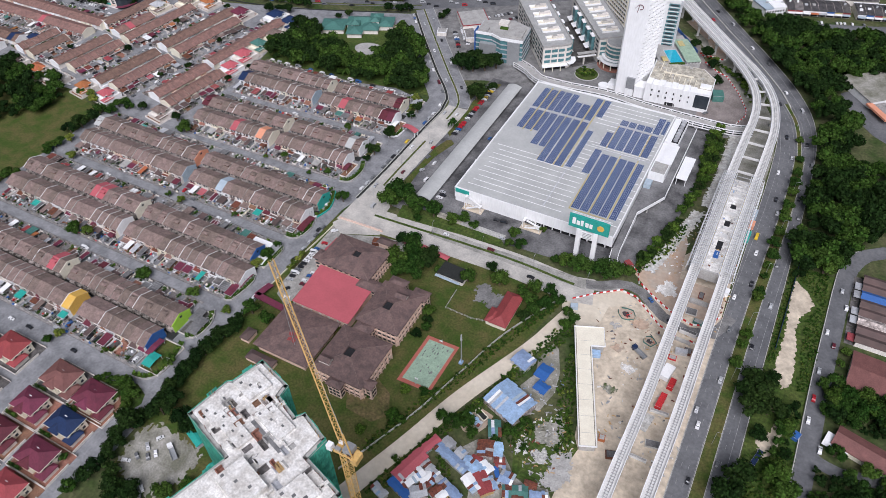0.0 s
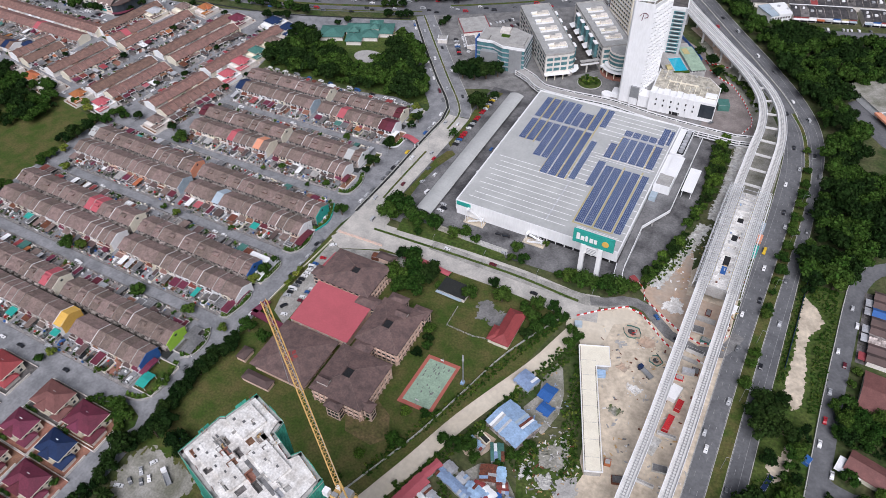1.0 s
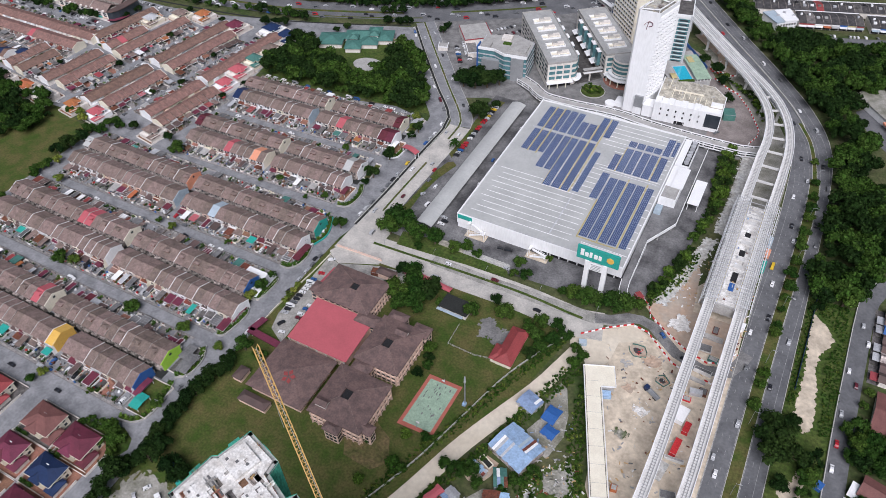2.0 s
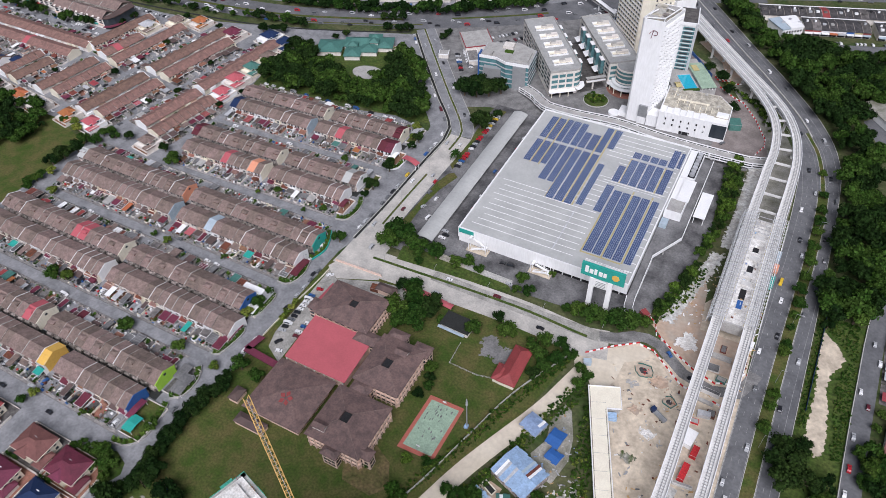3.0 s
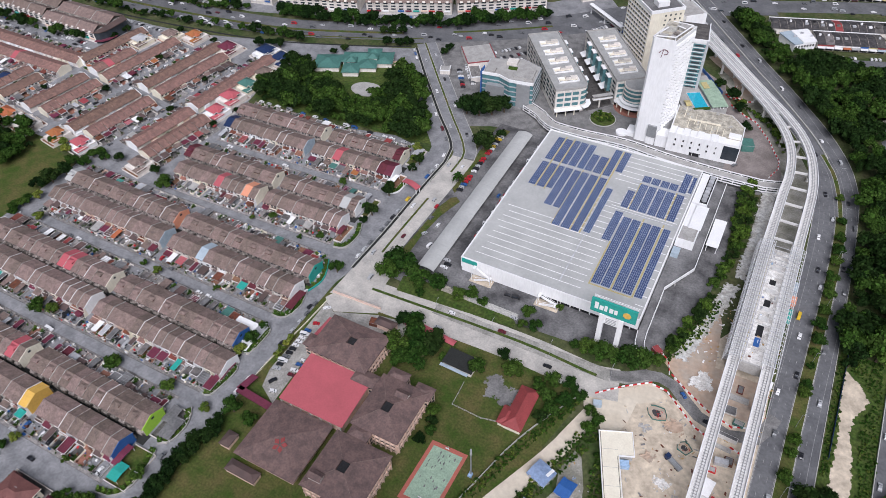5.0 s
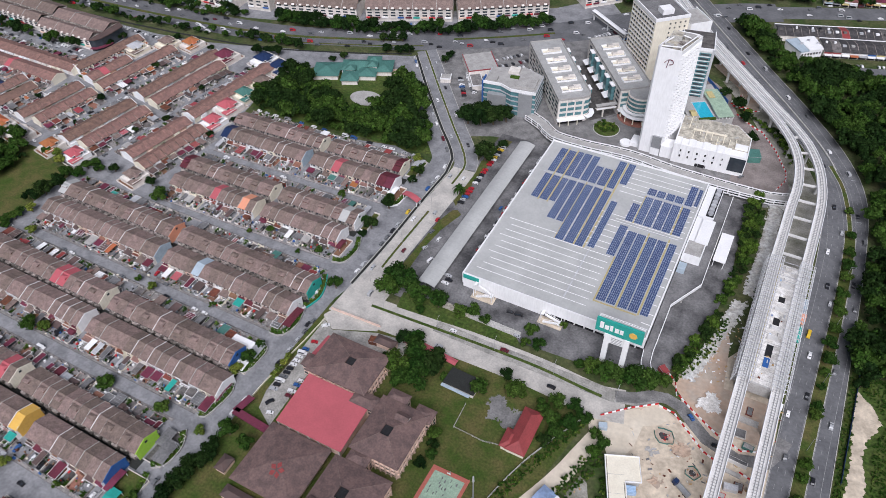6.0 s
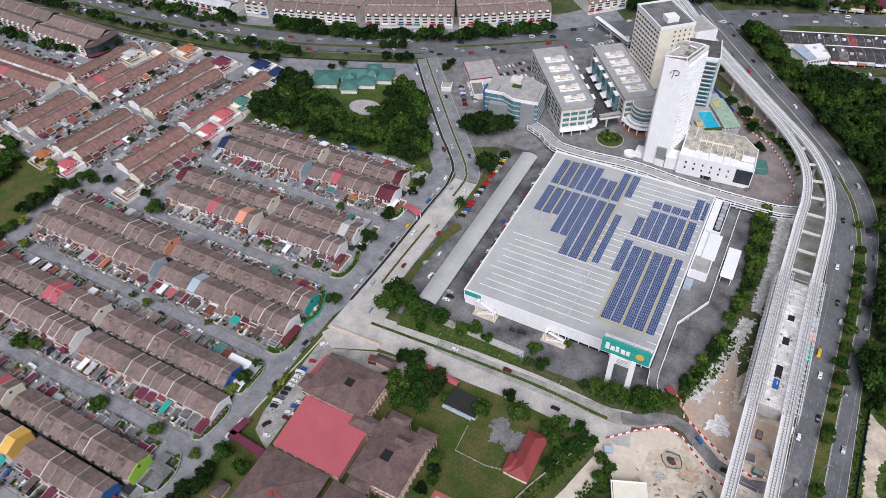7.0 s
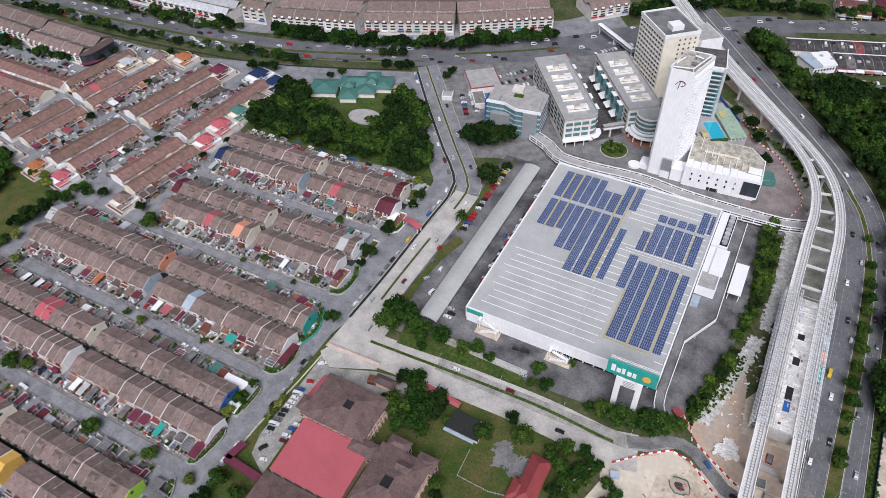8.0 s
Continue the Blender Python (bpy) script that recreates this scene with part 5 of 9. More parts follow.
def office(name, m, length, width, height, label, side):
    """A long office block: roof wells, a rounded glass front, awnings on one long side."""
    o = thing(name, m, label, "office block")
    plan = [(0, 0), (width - 6, 0), (width - 2.6, 1.0), (width - 0.8, 3.2), (width, 7), (width, length), (0, length)]
    part("wall", Shape().prism(plan, 0, height), MAT["house_wall"], o)
    part("roof", Shape().prism([(min(max(x, 0.5), width - 0.5), min(max(y, 0.5), length - 0.5)) for x, y in plan], height, height + 0.25), MAT["roof_screed"], o)
    rim = Shape()
    ring = plan + plan[:1]
    for p, q in zip(ring[:-1], ring[1:]):
        ribbon(rim, [p, q], -0.15, 0.45, height - 0.4, height + 1.0)
    part("parapet", rim, MAT["concrete"], o)
    n = 5
    for k in range(n):
        y = 9 + k * (length - 16) / n
        w = part("roof_well", Shape().box(5, width - 5, y, y + 0.4, height + 0.25, height + 1.5).box(5, width - 5, y + 5.8, y + 6.2, height + 0.25, height + 1.5).box(5, 5.4, y + 0.4, y + 5.8, height + 0.25, height + 1.5).box(width - 5.4, width - 5, y + 0.4, y + 5.8, height + 0.25, height + 1.5), MAT["white"], o)
        part("well_floor", Shape().box(5.4, width - 5.4, y + 0.4, y + 5.8, height + 0.25, height + 0.4), MAT["cream"], w)
        part("well_opening", Shape().box(6.2, width - 6.4, y + 1.0, y + 2.4, height + 0.4, height + 0.46), MAT["drain"], w)
        part("stair_head", Shape().box(width - 14.5, width - 5.4, y + 3.2, y + 5.8, height + 0.4, height + 2.3), MAT["house_wall"], w)
        part("head_roof", Shape().box(width - 14.2, width - 10.6, y + 3.5, y + 5.6, height + 2.3, height + 2.45), MAT["concrete"], w)
    for fl in range(4):
        z = 4.6 + fl * (height - 5.4) / 4
        for k in range(int(length / 8)):
            y = 2.0 + k * (length - 3) / int(length / 8)
            p = part("window", cached("office_window", lambda: Shape().box(-0.12, 0, 0, 5.4, 0, 1.7), [MAT["window"]]), None, o)
            p.matrix_basis = pose(0, y, z)
    for fl in range(3):
        z = 6.4 + fl * 4.4
        for k in range(3):
            x = 1.4 + k * (width - 8) / 3
            p = part("front_window", cached("office_front_window", lambda: Shape().box(0, 4.6, -0.16, 0, 0, 2.4), [MAT["teal_glass"]]), None, o)
            p.matrix_basis = pose(x, 0, z)
        s = Shape()
        ribbon(s, plan[1:5], -0.2, 0.02, z, z + 2.4)
        part("corner_window", s, MAT["teal_glass"], o)
    s = Shape()
    s.prism([(-0.5, -3.6), (width - 5, -3.6), (width - 5, 0), (-0.5, 0)], 4.2, 4.6)
    part("canopy", s, MAT["white"], o)
    s = Shape()
    ribbon(s, [(width - 5, -0.2), (width - 2.2, 0.8), (width - 0.4, 3.0), (width + 0.4, 8)], -3.8, 0, 4.9, 5.2)
    part("corner_canopy", s, MAT["white"], o)
    for k in range(3):
        x = 1 + k * 6.5
        part("column", Shape().box(x, x + 0.6, -3.2, -2.6, 0, 4.2), MAT["cream"], o)
    part("shopfront", Shape().box(0.5, width - 6, -0.3, 0, 0.2, 3.8), MAT["dark"], o)
    for k in range(5):
        y = 12 + k * (length - 16) / 5
        x0, x1 = (width, width + 5.4) if side > 0 else (-5.4, 0)
        part("bay", Shape().box(width if side > 0 else -2.6, width + 2.6 if side > 0 else 0, y - 1, y + 4.5, 5.4, height - (1 if side > 0 else 3)), MAT["teal_glass"], o)
        part("bay_roof", Shape().box(width if side > 0 else -2.9, width + 2.9 if side > 0 else 0, y - 1.3, y + 4.8, height - (1 if side > 0 else 3), height - (0.5 if side > 0 else 2.5)), MAT["white"], o)
        s = Shape()
        zl, zr = (6.4, 5.0) if side > 0 else (5.0, 6.4)
        s.face([(x0, y + 3, zl), (x1, y + 3, zr), (x1, y + 11, zr), (x0, y + 11, zl)])
        s.face([(x0, y + 11, zl - 0.2), (x1, y + 11, zr - 0.2), (x1, y + 3, zr - 0.2), (x0, y + 3, zl - 0.2)])
        part("side_awning", s, MAT["white"], o)
    return o


office("office_block", pose(-170, 473, 0, 0, 0, 37), 83, 25, 20, "long pale office block with roof light wells", 1)
office("office_block", pose(-135, 504, 0, 0, 0, 36.7), 75, 24, 20, "pale office block with white awnings over an alley", -1)
sheet("pavement_alley", [(-150, 488), (-136, 504), (-176, 560), (-196, 549)], 0.1, MAT["plot"], "dark tiled alley between the office blocks", "paving")
drum = thing("office_rotunda", pose(-121, 508, 0), "round glazed corner of an office block under ring canopies", "rotunda")
def arc(r, z0, z1, mt, name, n=22):
    part(name, Shape().prism([(r * math.cos(2 * math.pi * k / n), r * math.sin(2 * math.pi * k / n)) for k in range(n)], z0, z1), MAT[mt], drum)
arc(9.0, 4.6, 18.6, "teal_glass", "glazing")
for z in (8.6, 12.2, 15.6, 18.6):
    arc(9.3, z, z + 1.1, "house_wall", "floor_band")
arc(8.6, 19.7, 20.1, "roof_screed", "roof")
arc(13.5, 5.2, 5.6, "white", "ring_canopy")
arc(11.6, 7.4, 7.8, "white", "ring_canopy")
arc(8.0, 0, 4.6, "dark", "shopfront")
arc(14.5, 0, 0.3, "plot_tile", "terrace")
for k in range(12):
    a = 2 * math.pi * k / 12
    part("column", Shape().tube((12.4 * math.cos(a), 12.4 * math.sin(a), 0.3), (12.4 * math.cos(a), 12.4 * math.sin(a), 5.2), 0.45, 0, 8), MAT["cream"], drum)
o = thing("link_walkway", pose(-148, 493, 0, 0, 0, 40), "pale covered walkway joining two office blocks", "walkway")
part("deck", Shape().box(0, 15, -1.4, 1.4, 7.0, 7.5), MAT["house_wall"], o)
part("roof", Shape().box(-0.2, 15.2, -1.7, 1.7, 10.0, 10.3), MAT["concrete"], o)
part("parapet", Shape().box(0, 15, -1.5, -1.3, 7.5, 8.6), MAT["white"], o)
part("pier", Shape().box(5, 6, -0.6, 0.6, 0, 7.0), MAT["house_wall"], o)
glass = thing("glass_office", pose(-228, 472, 0, 0, 0, 8), "teal glass office with grey stepped front", "office block")
part("wall", Shape().prism([(0, 0), (13, 0), (22, -5), (40, -5), (40, 20), (24, 28), (0, 22)], 0, 20), MAT["teal_glass"], glass)
s = Shape()
for k in range(5):
    s.prism([(-0.3, -0.3), (13, -0.3), (22, -5.3), (40.3, -5.3), (40.3, 20), (24, 28.3), (-0.3, 22)], 3.4 + k * 4, 4.3 + k * 4)
part("floor_band", s, MAT["zinc"], glass)
part("grey_wall", Shape().box(4, 18, -4.5, -0.5, 5, 14), MAT["steel"], glass)
part("grey_fin", Shape().box(28, 38, -6.2, -5.2, 0, 19.5), MAT["steel"], glass)
part("blue_fin", Shape().box(-1.2, -0.3, -1, 8, 0, 22), MAT["deep_blue"], glass)
part("roof_tank", Shape().box(2, 9, 2, 8, 20.7, 22.4), MAT["concrete"], glass)
part("roof_deck", Shape().box(24, 38, 0, 14, 20.7, 22.0), MAT["concrete"], glass)
part("roof", Shape().prism([(0.6, 0.6), (13, 0.6), (22, -4.4), (39.4, -4.4), (39.4, 19.4), (24, 27.4), (0.6, 21.4)], 20.4, 20.7), MAT["concrete"], glass)
part("parapet", Shape().prism([(-0.3, -0.4), (13, -0.4), (22, -5.4), (22, -4.6), (13, 0.4), (-0.3, 0.4)], 19.6, 21.6).box(22, 40.3, -5.4, -4.6, 19.6, 21.6), MAT["white"], glass)
part("roof_room", Shape().box(14, 22, 16, 23, 20.6, 22.8), MAT["house_wall"], glass)
part("roof_hedge", Shape().box(17, 24, 10, 13, 20.6, 21.8), MAT["leaf"], glass)

# ---- elevated railway ----
VIA = smooth_line([(-2, 20), (-1.5, 110), (-1, 160), (0, 200), (0, 250), (0, 300), (0, 385), (0.5, 430), (0, 462), (-6, 492), (-21, 521), (-56, 566), (-98, 620), (-145, 690), (-190, 755)])
DECK = 12.0
rail_line = thing("railway_viaduct", pose(0, 0, 0), "new pale concrete twin-track railway viaduct", "viaduct")
for c in (-8.0, 8.0):
    # the two guideways draw together towards the far curve
    gap = [c * (1.0 if p[1] < 440 else max(0.42, 1.0 - (p[1] - 440) / 170)) for p in VIA]
    lane = [offset_line(VIA, -g)[i] for i, g in enumerate(gap)]
    s = Shape()
    ribbon(s, lane, -2.6, 2.6, DECK - 0.5, DECK)
    ribbon(s, lane, -1.3, 1.3, DECK - 2.0, DECK - 0.5)
    part("guideway", s, MAT["new_concrete"], rail_line)
    for off in (-2.75, 2.45):
        s = Shape()
        ribbon(s, lane, off, off + 0.3, DECK - 0.6, DECK + 1.1)
        part("parapet", s, MAT["white"], rail_line)
    for off in (-1.0, 0.4):
        s = Shape()
        ribbon(s, lane, off, off + 0.22, DECK, DECK + 0.25)
        part("rail", s, MAT["steel"], rail_line)
    s = Shape()
    for x, y, h in along(lane, 1.5):
        q = Matrix.Rotation(radians(h), 2)
        s.prism([tuple(Vector((x, y)) + q @ Vector(u)) for u in ((0, -1.15), (0.4, -1.15), (0.4, 1.15), (0, 1.15))], DECK, DECK + 0.08)
    tagged(part("sleeper_run", s, MAT["concrete"], rail_line), kind="stuff")
    for x, y, h in along(lane, 32, 6):
        part("pier", Shape().tube((x, y, 0), (x, y, DECK - 2.6), 1.0, 0, 10).box(x - 2, x + 2, y - 1.0, y + 1.0, DECK - 3.0, DECK - 1.9), MAT["new_concrete"], rail_line)
for x, y, h in along([p for p in VIA if 395 < p[1] < 560], 17):
    g = 8.0 * (1.0 if y < 440 else max(0.42, 1.0 - (y - 440) / 170))
    q = Matrix.Rotation(radians(h), 2)
    part("cross_beam", Shape().prism([tuple(Vector((x, y)) + q @ Vector(u)) for u in ((0, -g), (1.4, -g), (1.4, g), (0, g))], DECK - 1.6, DECK - 0.55), MAT["new_concrete"], rail_line)

station = thing("railway_station", pose(0, 0, 0), "unfinished railway station with bare steel roof frames", "station")
part("platform", Shape().box(-5.2, 5.2, 300, 386, DECK - 1.0, DECK + 1.0), MAT["slab"], station)
part("concourse", Shape().box(-12, 12, 303, 384, 5.2, 6.0), MAT["concrete"], station)
for k in range(10):
    for x in (-9.5, 0, 9.5):
        part("column", Shape().box(x - 0.5, x + 0.5, 304 + k * 8.7, 305 + k * 8.7, 0, DECK - 1.0), MAT["concrete"], station)
for k in range(30):
    y = 298.5 + k * 3.05
    s = Shape()
    for a, b in (((-14, 10.5), (-13, 17.5)), ((-13, 17.5), (-4.5, 18.6)), ((14, 10.5), (13, 17.5)), ((13, 17.5), (4.5, 18.6)), ((-5.0, 13), (-4.5, 18.6)), ((5.0, 13), (4.5, 18.6)), ((-13.6, 14), (-9, 18))):
        s.tube((a[0] * 0.93, y, a[1] - 0.6), (b[0] * 0.93, y, b[1] - 0.6), 0.16)
    part("steel_portal", s, MAT["zinc"], station)
for x, z in ((-13.8, 12.2), (-13.2, 16), (-12, 17.65), (-10, 17.95), (-7.7, 18.25), (-5.5, 18.5), (13.8, 12.2), (13.2, 16), (12, 17.65), (10, 17.95), (7.7, 18.25), (5.5, 18.5), (-14, 10.5), (-13.5, 14), (-13, 17.5), (-11, 17.8), (-8.8, 18.1), (-6.6, 18.4), (-4.5, 18.6), (14, 10.5), (13.5, 14), (13, 17.5), (11, 17.8), (8.8, 18.1), (6.6, 18.4), (4.5, 18.6)):
    part("purlin", Shape().tube((x * 0.93, 298, z - 0.6), (x * 0.93, 387, z - 0.6), 0.11), MAT["white"], station)
for y0, y1 in ((318, 326), (340, 345), (357, 361)):
    part("stair_opening", Shape().box(-1.6, 1.6, y0, y1, DECK + 1.0, DECK + 1.03), MAT["dark"], station)
part("tarpaulin", Shape().box(-1.4, 1.4, 311, 317, DECK + 1.0, DECK + 1.3), MAT["deep_blue"], station)
part("end_wall", Shape().box(-6, 6, 299, 300, 6, DECK + 1.0), MAT["concrete"], station)
for x in (-4.9, 4.7):
    part("platform_edge", Shape().box(x, x + 0.2, 300, 386, DECK + 1.0, DECK + 1.12), MAT["walkway"], station)
for k in range(14):
    part("floor_joint", Shape().box(-4.6, 4.6, 303 + k * 6.0, 303.22 + k * 6.0, DECK + 1.0, DECK + 1.02), MAT["concrete"], station)
st = random.Random(8)
for k in range(26):
    x, y, w, d = st.uniform(-4.4, 3.4), st.uniform(302, 384), st.uniform(0.4, 1.4), st.uniform(0.4, 2.2)
    part("stacked_material", Shape().box(x, x + w, y, y + d, DECK + 1.0, DECK + 1.0 + st.uniform(0.2, 0.9)), MAT[st.choice(["wood", "zinc", "white", "rust", "blue_sheet", "concrete"])], station)
for k in range(5):
    part("end_frame", Shape().tube((-4.5, 368 + k * 3.6, 18.4), (4.5, 368 + k * 3.6, 18.4), 0.14), MAT["zinc"], station)
for y in (329, 336, 350, 368):
    part("stair_box", Shape().box(-2.4, 2.4, y, y + 3.0, DECK + 1.0, DECK + 1.7), MAT["new_concrete"], station)


# ---- school ----
def school_block(name, x0, x1, y0, y1, eave, rise, hole, label, notch=None):
    """A school block: peach walls, a wide hipped roof round a small light well."""
    o = thing(name, pose(0, 0, 0), label, "school building", "school blocks")
    part("wall", Shape().box(x0 + 1.0, x1 - 1.0, y0 + 1.0, y1 - 1.0, 0, eave), MAT["pink_wall"], o)
    hx, hy, hw, hd = hole
    zt = eave + rise
    a = [(x0, y0, eave), (x1, y0, eave), (x1, y1, eave), (x0, y1, eave)]
    b = [(hx - hw, hy - hd, zt), (hx + hw, hy - hd, zt), (hx + hw, hy + hd, zt), (hx - hw, hy + hd, zt)]
    s = Shape()
    for k in range(4):
        j = (k + 1) % 4
        s.face([a[k], a[j], b[j], b[k]])
        s.face([b[k], b[j], (b[j][0], b[j][1], eave - 3), (b[k][0], b[k][1], eave - 3)])
    s.prism([(x0, y0), (x1, y0), (x1, y1), (x0, y1)], eave - 0.4, eave - 0.01)
    part("roof", s, MAT["school_roof"], o, "brown tiled hip roof")
    part("light_well", Shape().box(hx - hw + 0.05, hx + hw - 0.05, hy - hd + 0.05, hy + hd - 0.05, eave, zt - 0.9), MAT["dark"], o)
    s = Shape()
    for k in range(4):
        j = (k + 1) % 4
        s.tube((*a[k][:2], eave + 0.05), (b[k][0], b[k][1], zt + 0.02), 0.12)
    part("hip_ridge", s, MAT["roof"], o)
    s = Shape()
    for zl in range(3):
        window_grid(s, ("x", x1 - 1.0, 1), y0 + 2, y1 - 2, 0.7 + zl * 3.4, 3.3 + zl * 3.4, 8, 1, 2.2, 1.8)
        window_grid(s, ("y", y0 + 1.0, -1), x0 + 2, x1 - 2, 0.7 + zl * 3.4, 3.3 + zl * 3.4, 8, 1, 2.2, 1.8)
    part("window", s, MAT["window"], o)
    s = Shape()
    for k in range(9):
        y = y0 + 1.6 + k * (y1 - y0 - 3.4) / 8
        s.box(x1 - 1.0, x1 - 0.3, y, y + 0.5, 0, eave - 0.4)
    for k in range(9):
        x = x0 + 1.6 + k * (x1 - x0 - 3.4) / 8
        s.box(x, x + 0.5, y0 + 0.3, y0 + 1.0, 0, eave - 0.4)
    for z in (3.2, 6.6):
        s.box(x1 - 1.0, x1 - 0.4, y0 + 0.9, y1 - 1.0, z, z + 0.7)
        s.box(x0 + 1.0, x1 - 1.0, y0 + 0.4, y0 + 1.0, z, z + 0.7)
    part("frame_grid", s, MAT["pink_wall"], o, "peach concrete columns and ledges")
    return o


a_block = school_block("school_block", -201.5, -166.5, 210, 235.5, 10.4, 3.0, (-182, 223, 2.2, 2.4), "brown-roofed school block with a small light well")
b_block = school_block("school_block", -158.5, -132.5, 184, 215, 10.4, 3.0, (-146, 198, 2.3, 2.8), "peach school block with a brown hip roof")
c_block = school_block("school_block", -161.5, -131.5, 148, 178.5, 10.4, 3.0, (-147.5, 163, 2.3, 2.8), "peach school block beside the playing field")
for o, x, y in ((b_block, -143, 207), (c_block, -156, 154)):
    d = part("roof_gablet", Shape().gable(x - 3.4, x + 3.6, y - 2.3, y + 2.3, 13.0, 1.5), MAT["school_roof"], o)
    part("gablet_wall", Shape().box(x - 3, x + 3.2, y - 2, y + 2, 10.6, 13.0), MAT["house_wall"], d)
for o, x0, x1, y0, y1 in ((b_block, -157, -146, 214, 221), (c_block, -157, -146, 178, 186), (c_block, -138, -127, 150, 156), (a_block, -172, -158, 205, 213), (b_block, -141, -131, 211, 219), (a_block, -206, -199, 212, 220), (c_block, -150, -141, 143.5, 149)):
    w = part("stair_wing", Shape().box(x0 + 0.8, x1 - 0.8, y0 + 0.8, y1 - 0.8, 0, 9.4), MAT["pink_wall"], o)
    part("wing_roof", Shape().hip(x0, x1, y0, y1, 9.4, 1.5), MAT["school_roof"], w)
    s = Shape()
    window_grid(s, ("y", y0 + 0.8, -1), x0 + 1.2, x1 - 1.2, 0.6, 9.2, 3, 3, 1.7, 1.7)
    window_grid(s, ("x", x1 - 0.8, 1), y0 + 1.2, y1 - 1.2, 0.6, 9.2, 2, 3, 1.5, 1.7)
    part("wing_opening", s, MAT["window"], w)
hall = thing("assembly_hall", pose(0, 0, 0), "school assembly hall with a flat-pitched red sheet roof", "hall")
part("roof", Shape().gable(-198.4, -161.6, 181.4, 210.2, 6.8, 2.6, peak=0.97), MAT["red_sheet"], hall)
part("wall", Shape().box(-197.4, -162.9, 182.4, 209, 0, 6.7), MAT["pink_wall"], hall)
for k in range(7):
    part("column", Shape().box(-198 + k * 5.8, -197.4 + k * 5.8, 181.6, 182.2, 0, 6.6), MAT["house_wall"], hall)
canteen = thing("school_canteen", pose(0, 0, 0), "wide brown hip-roofed canteen with a red roof emblem", "canteen")
part("wall", Shape().box(-198, -168, 150, 176, 0, 5.4), MAT["pink_wall"], canteen)
part("roof", Shape().hip(-200, -166, 148.5, 180.8, 5.5, 3.6), MAT["school_roof"], canteen)
s = Shape()
for k in range(5):
    a = 2 * math.pi * k / 5 + 0.3
    u, v = math.cos(a), math.sin(a)
    cx, cy = -181.5, 160.5
    pts = [(cx + u * 0.6, cy + v * 0.6), (cx + u * 2.4 - v * 1.2, cy + v * 2.4 + u * 1.2), (cx + u * 3.9, cy + v * 3.9), (cx + u * 2.4 + v * 1.2, cy + v * 2.4 - u * 1.2)]
    s.face([(x, y, 5.64 + 3.6 * min(1, (y - 148.5) / 14.75)) for x, y in pts])
part("roof_emblem", s, MAT["brick_red"], canteen, "red painted petals")
for x, y, w, d, h, mt, lb in ((-200, 141, 17, 6, 3, "old_roof", "low brown-roofed store beside the canteen"), (-211, 150, 6, 8, 3, "old_roof", "small brown-roofed hut by the hedge"), (-183, 244, 12, 5.5, 4, "old_roof", "low rounded brown roof at the school gate"), (-168, 251, 4, 4, 3.4, "maroon", "small maroon guard hut by the gate")):
    o = thing("school_hut", pose(x, y, 0), lb, "hut")
    part("wall", Shape().box(0.4, w - 0.4, 0.4, d - 0.4, 0, h), MAT["pink_wall"], o)
    part("roof", Shape().hip(0, w, 0, d, h, 1.4), MAT[mt], o)
o = thing("covered_walk", pose(0, 0, 0), "maroon roofed walkway from the school gate", "walkway")
for a, b in (((-222, 178), (-199, 176.5)), ((-221, 178), (-219, 188))):
    part("roof", Shape().prism([(a[0], a[1] - 2), (b[0], b[1] - 2), (b[0], b[1] + 2), (a[0], a[1] + 2)] if abs(a[0] - b[0]) > 5 else [(a[0] - 2, a[1]), (a[0] + 2, a[1]), (b[0] + 2, b[1]), (b[0] - 2, b[1])], 3.2, 3.6), MAT["maroon"], o)
for x in (-220, -212, -204):
    part("post", Shape().box(x, x + 0.3, 177, 177.3, 0, 3.2), MAT["white"], o)
o = thing("bicycle_shed", pose(-205, 221, 0, 0, 0, 86), "narrow red-roofed bicycle shed", "shed")
part("roof", Shape().gable(0, 16, 0, 3.4, 2.8, 0.5), MAT["red_sheet"], o)
for x in (0.5, 7.5, 15):
    part("post", Shape().box(x, x + 0.15, 1.6, 1.8, 0, 2.8), MAT["steel"], o)
o = thing("roadside_stall", pose(-164, 253, 0, 0, 0, -6), "long red awning at the roadside", "stall")
part("roof", Shape().gable(4, 26, 0, 3.6, 2.8, 0.4), MAT["red_sheet"], o)
for x in (5, 15, 25):
    part("post", Shape().box(x, x + 0.15, 1.7, 1.9, 0, 2.8), MAT["steel"], o)
o = thing("substation_house", pose(-138, 243, 0, 0, 0, -2), "grey flat-roofed block behind the trees", "outbuilding")
part("wall", Shape().box(0, 16, -4, 5, 0, 3.4), MAT["house_wall"], o)
part("roof", Shape().box(-0.6, 16.6, -4.6, 5.6, 3.4, 3.8), MAT["drain"], o, "dark tarred flat roof")
part("awning", Shape().box(-1, 15, -6.4, -4.6, 2.6, 2.8), MAT["sky_paint"], o)
o = thing("caretaker_house", pose(-96.5, 219, 0), "red-tiled caretaker's house with cream walls", "house")
part("wall", Shape().box(0.8, 9.2, 0.8, 24, 0, 3.6).box(-2.2, 1.0, 1, 10, 0, 3.2), MAT["cream"], o)
part("roof", Shape().hip(0, 10, 0, 25, 3.7, 3.0).hip(-3, 4, 0.4, 11, 3.4, 1.8), MAT["brick_red"], o)

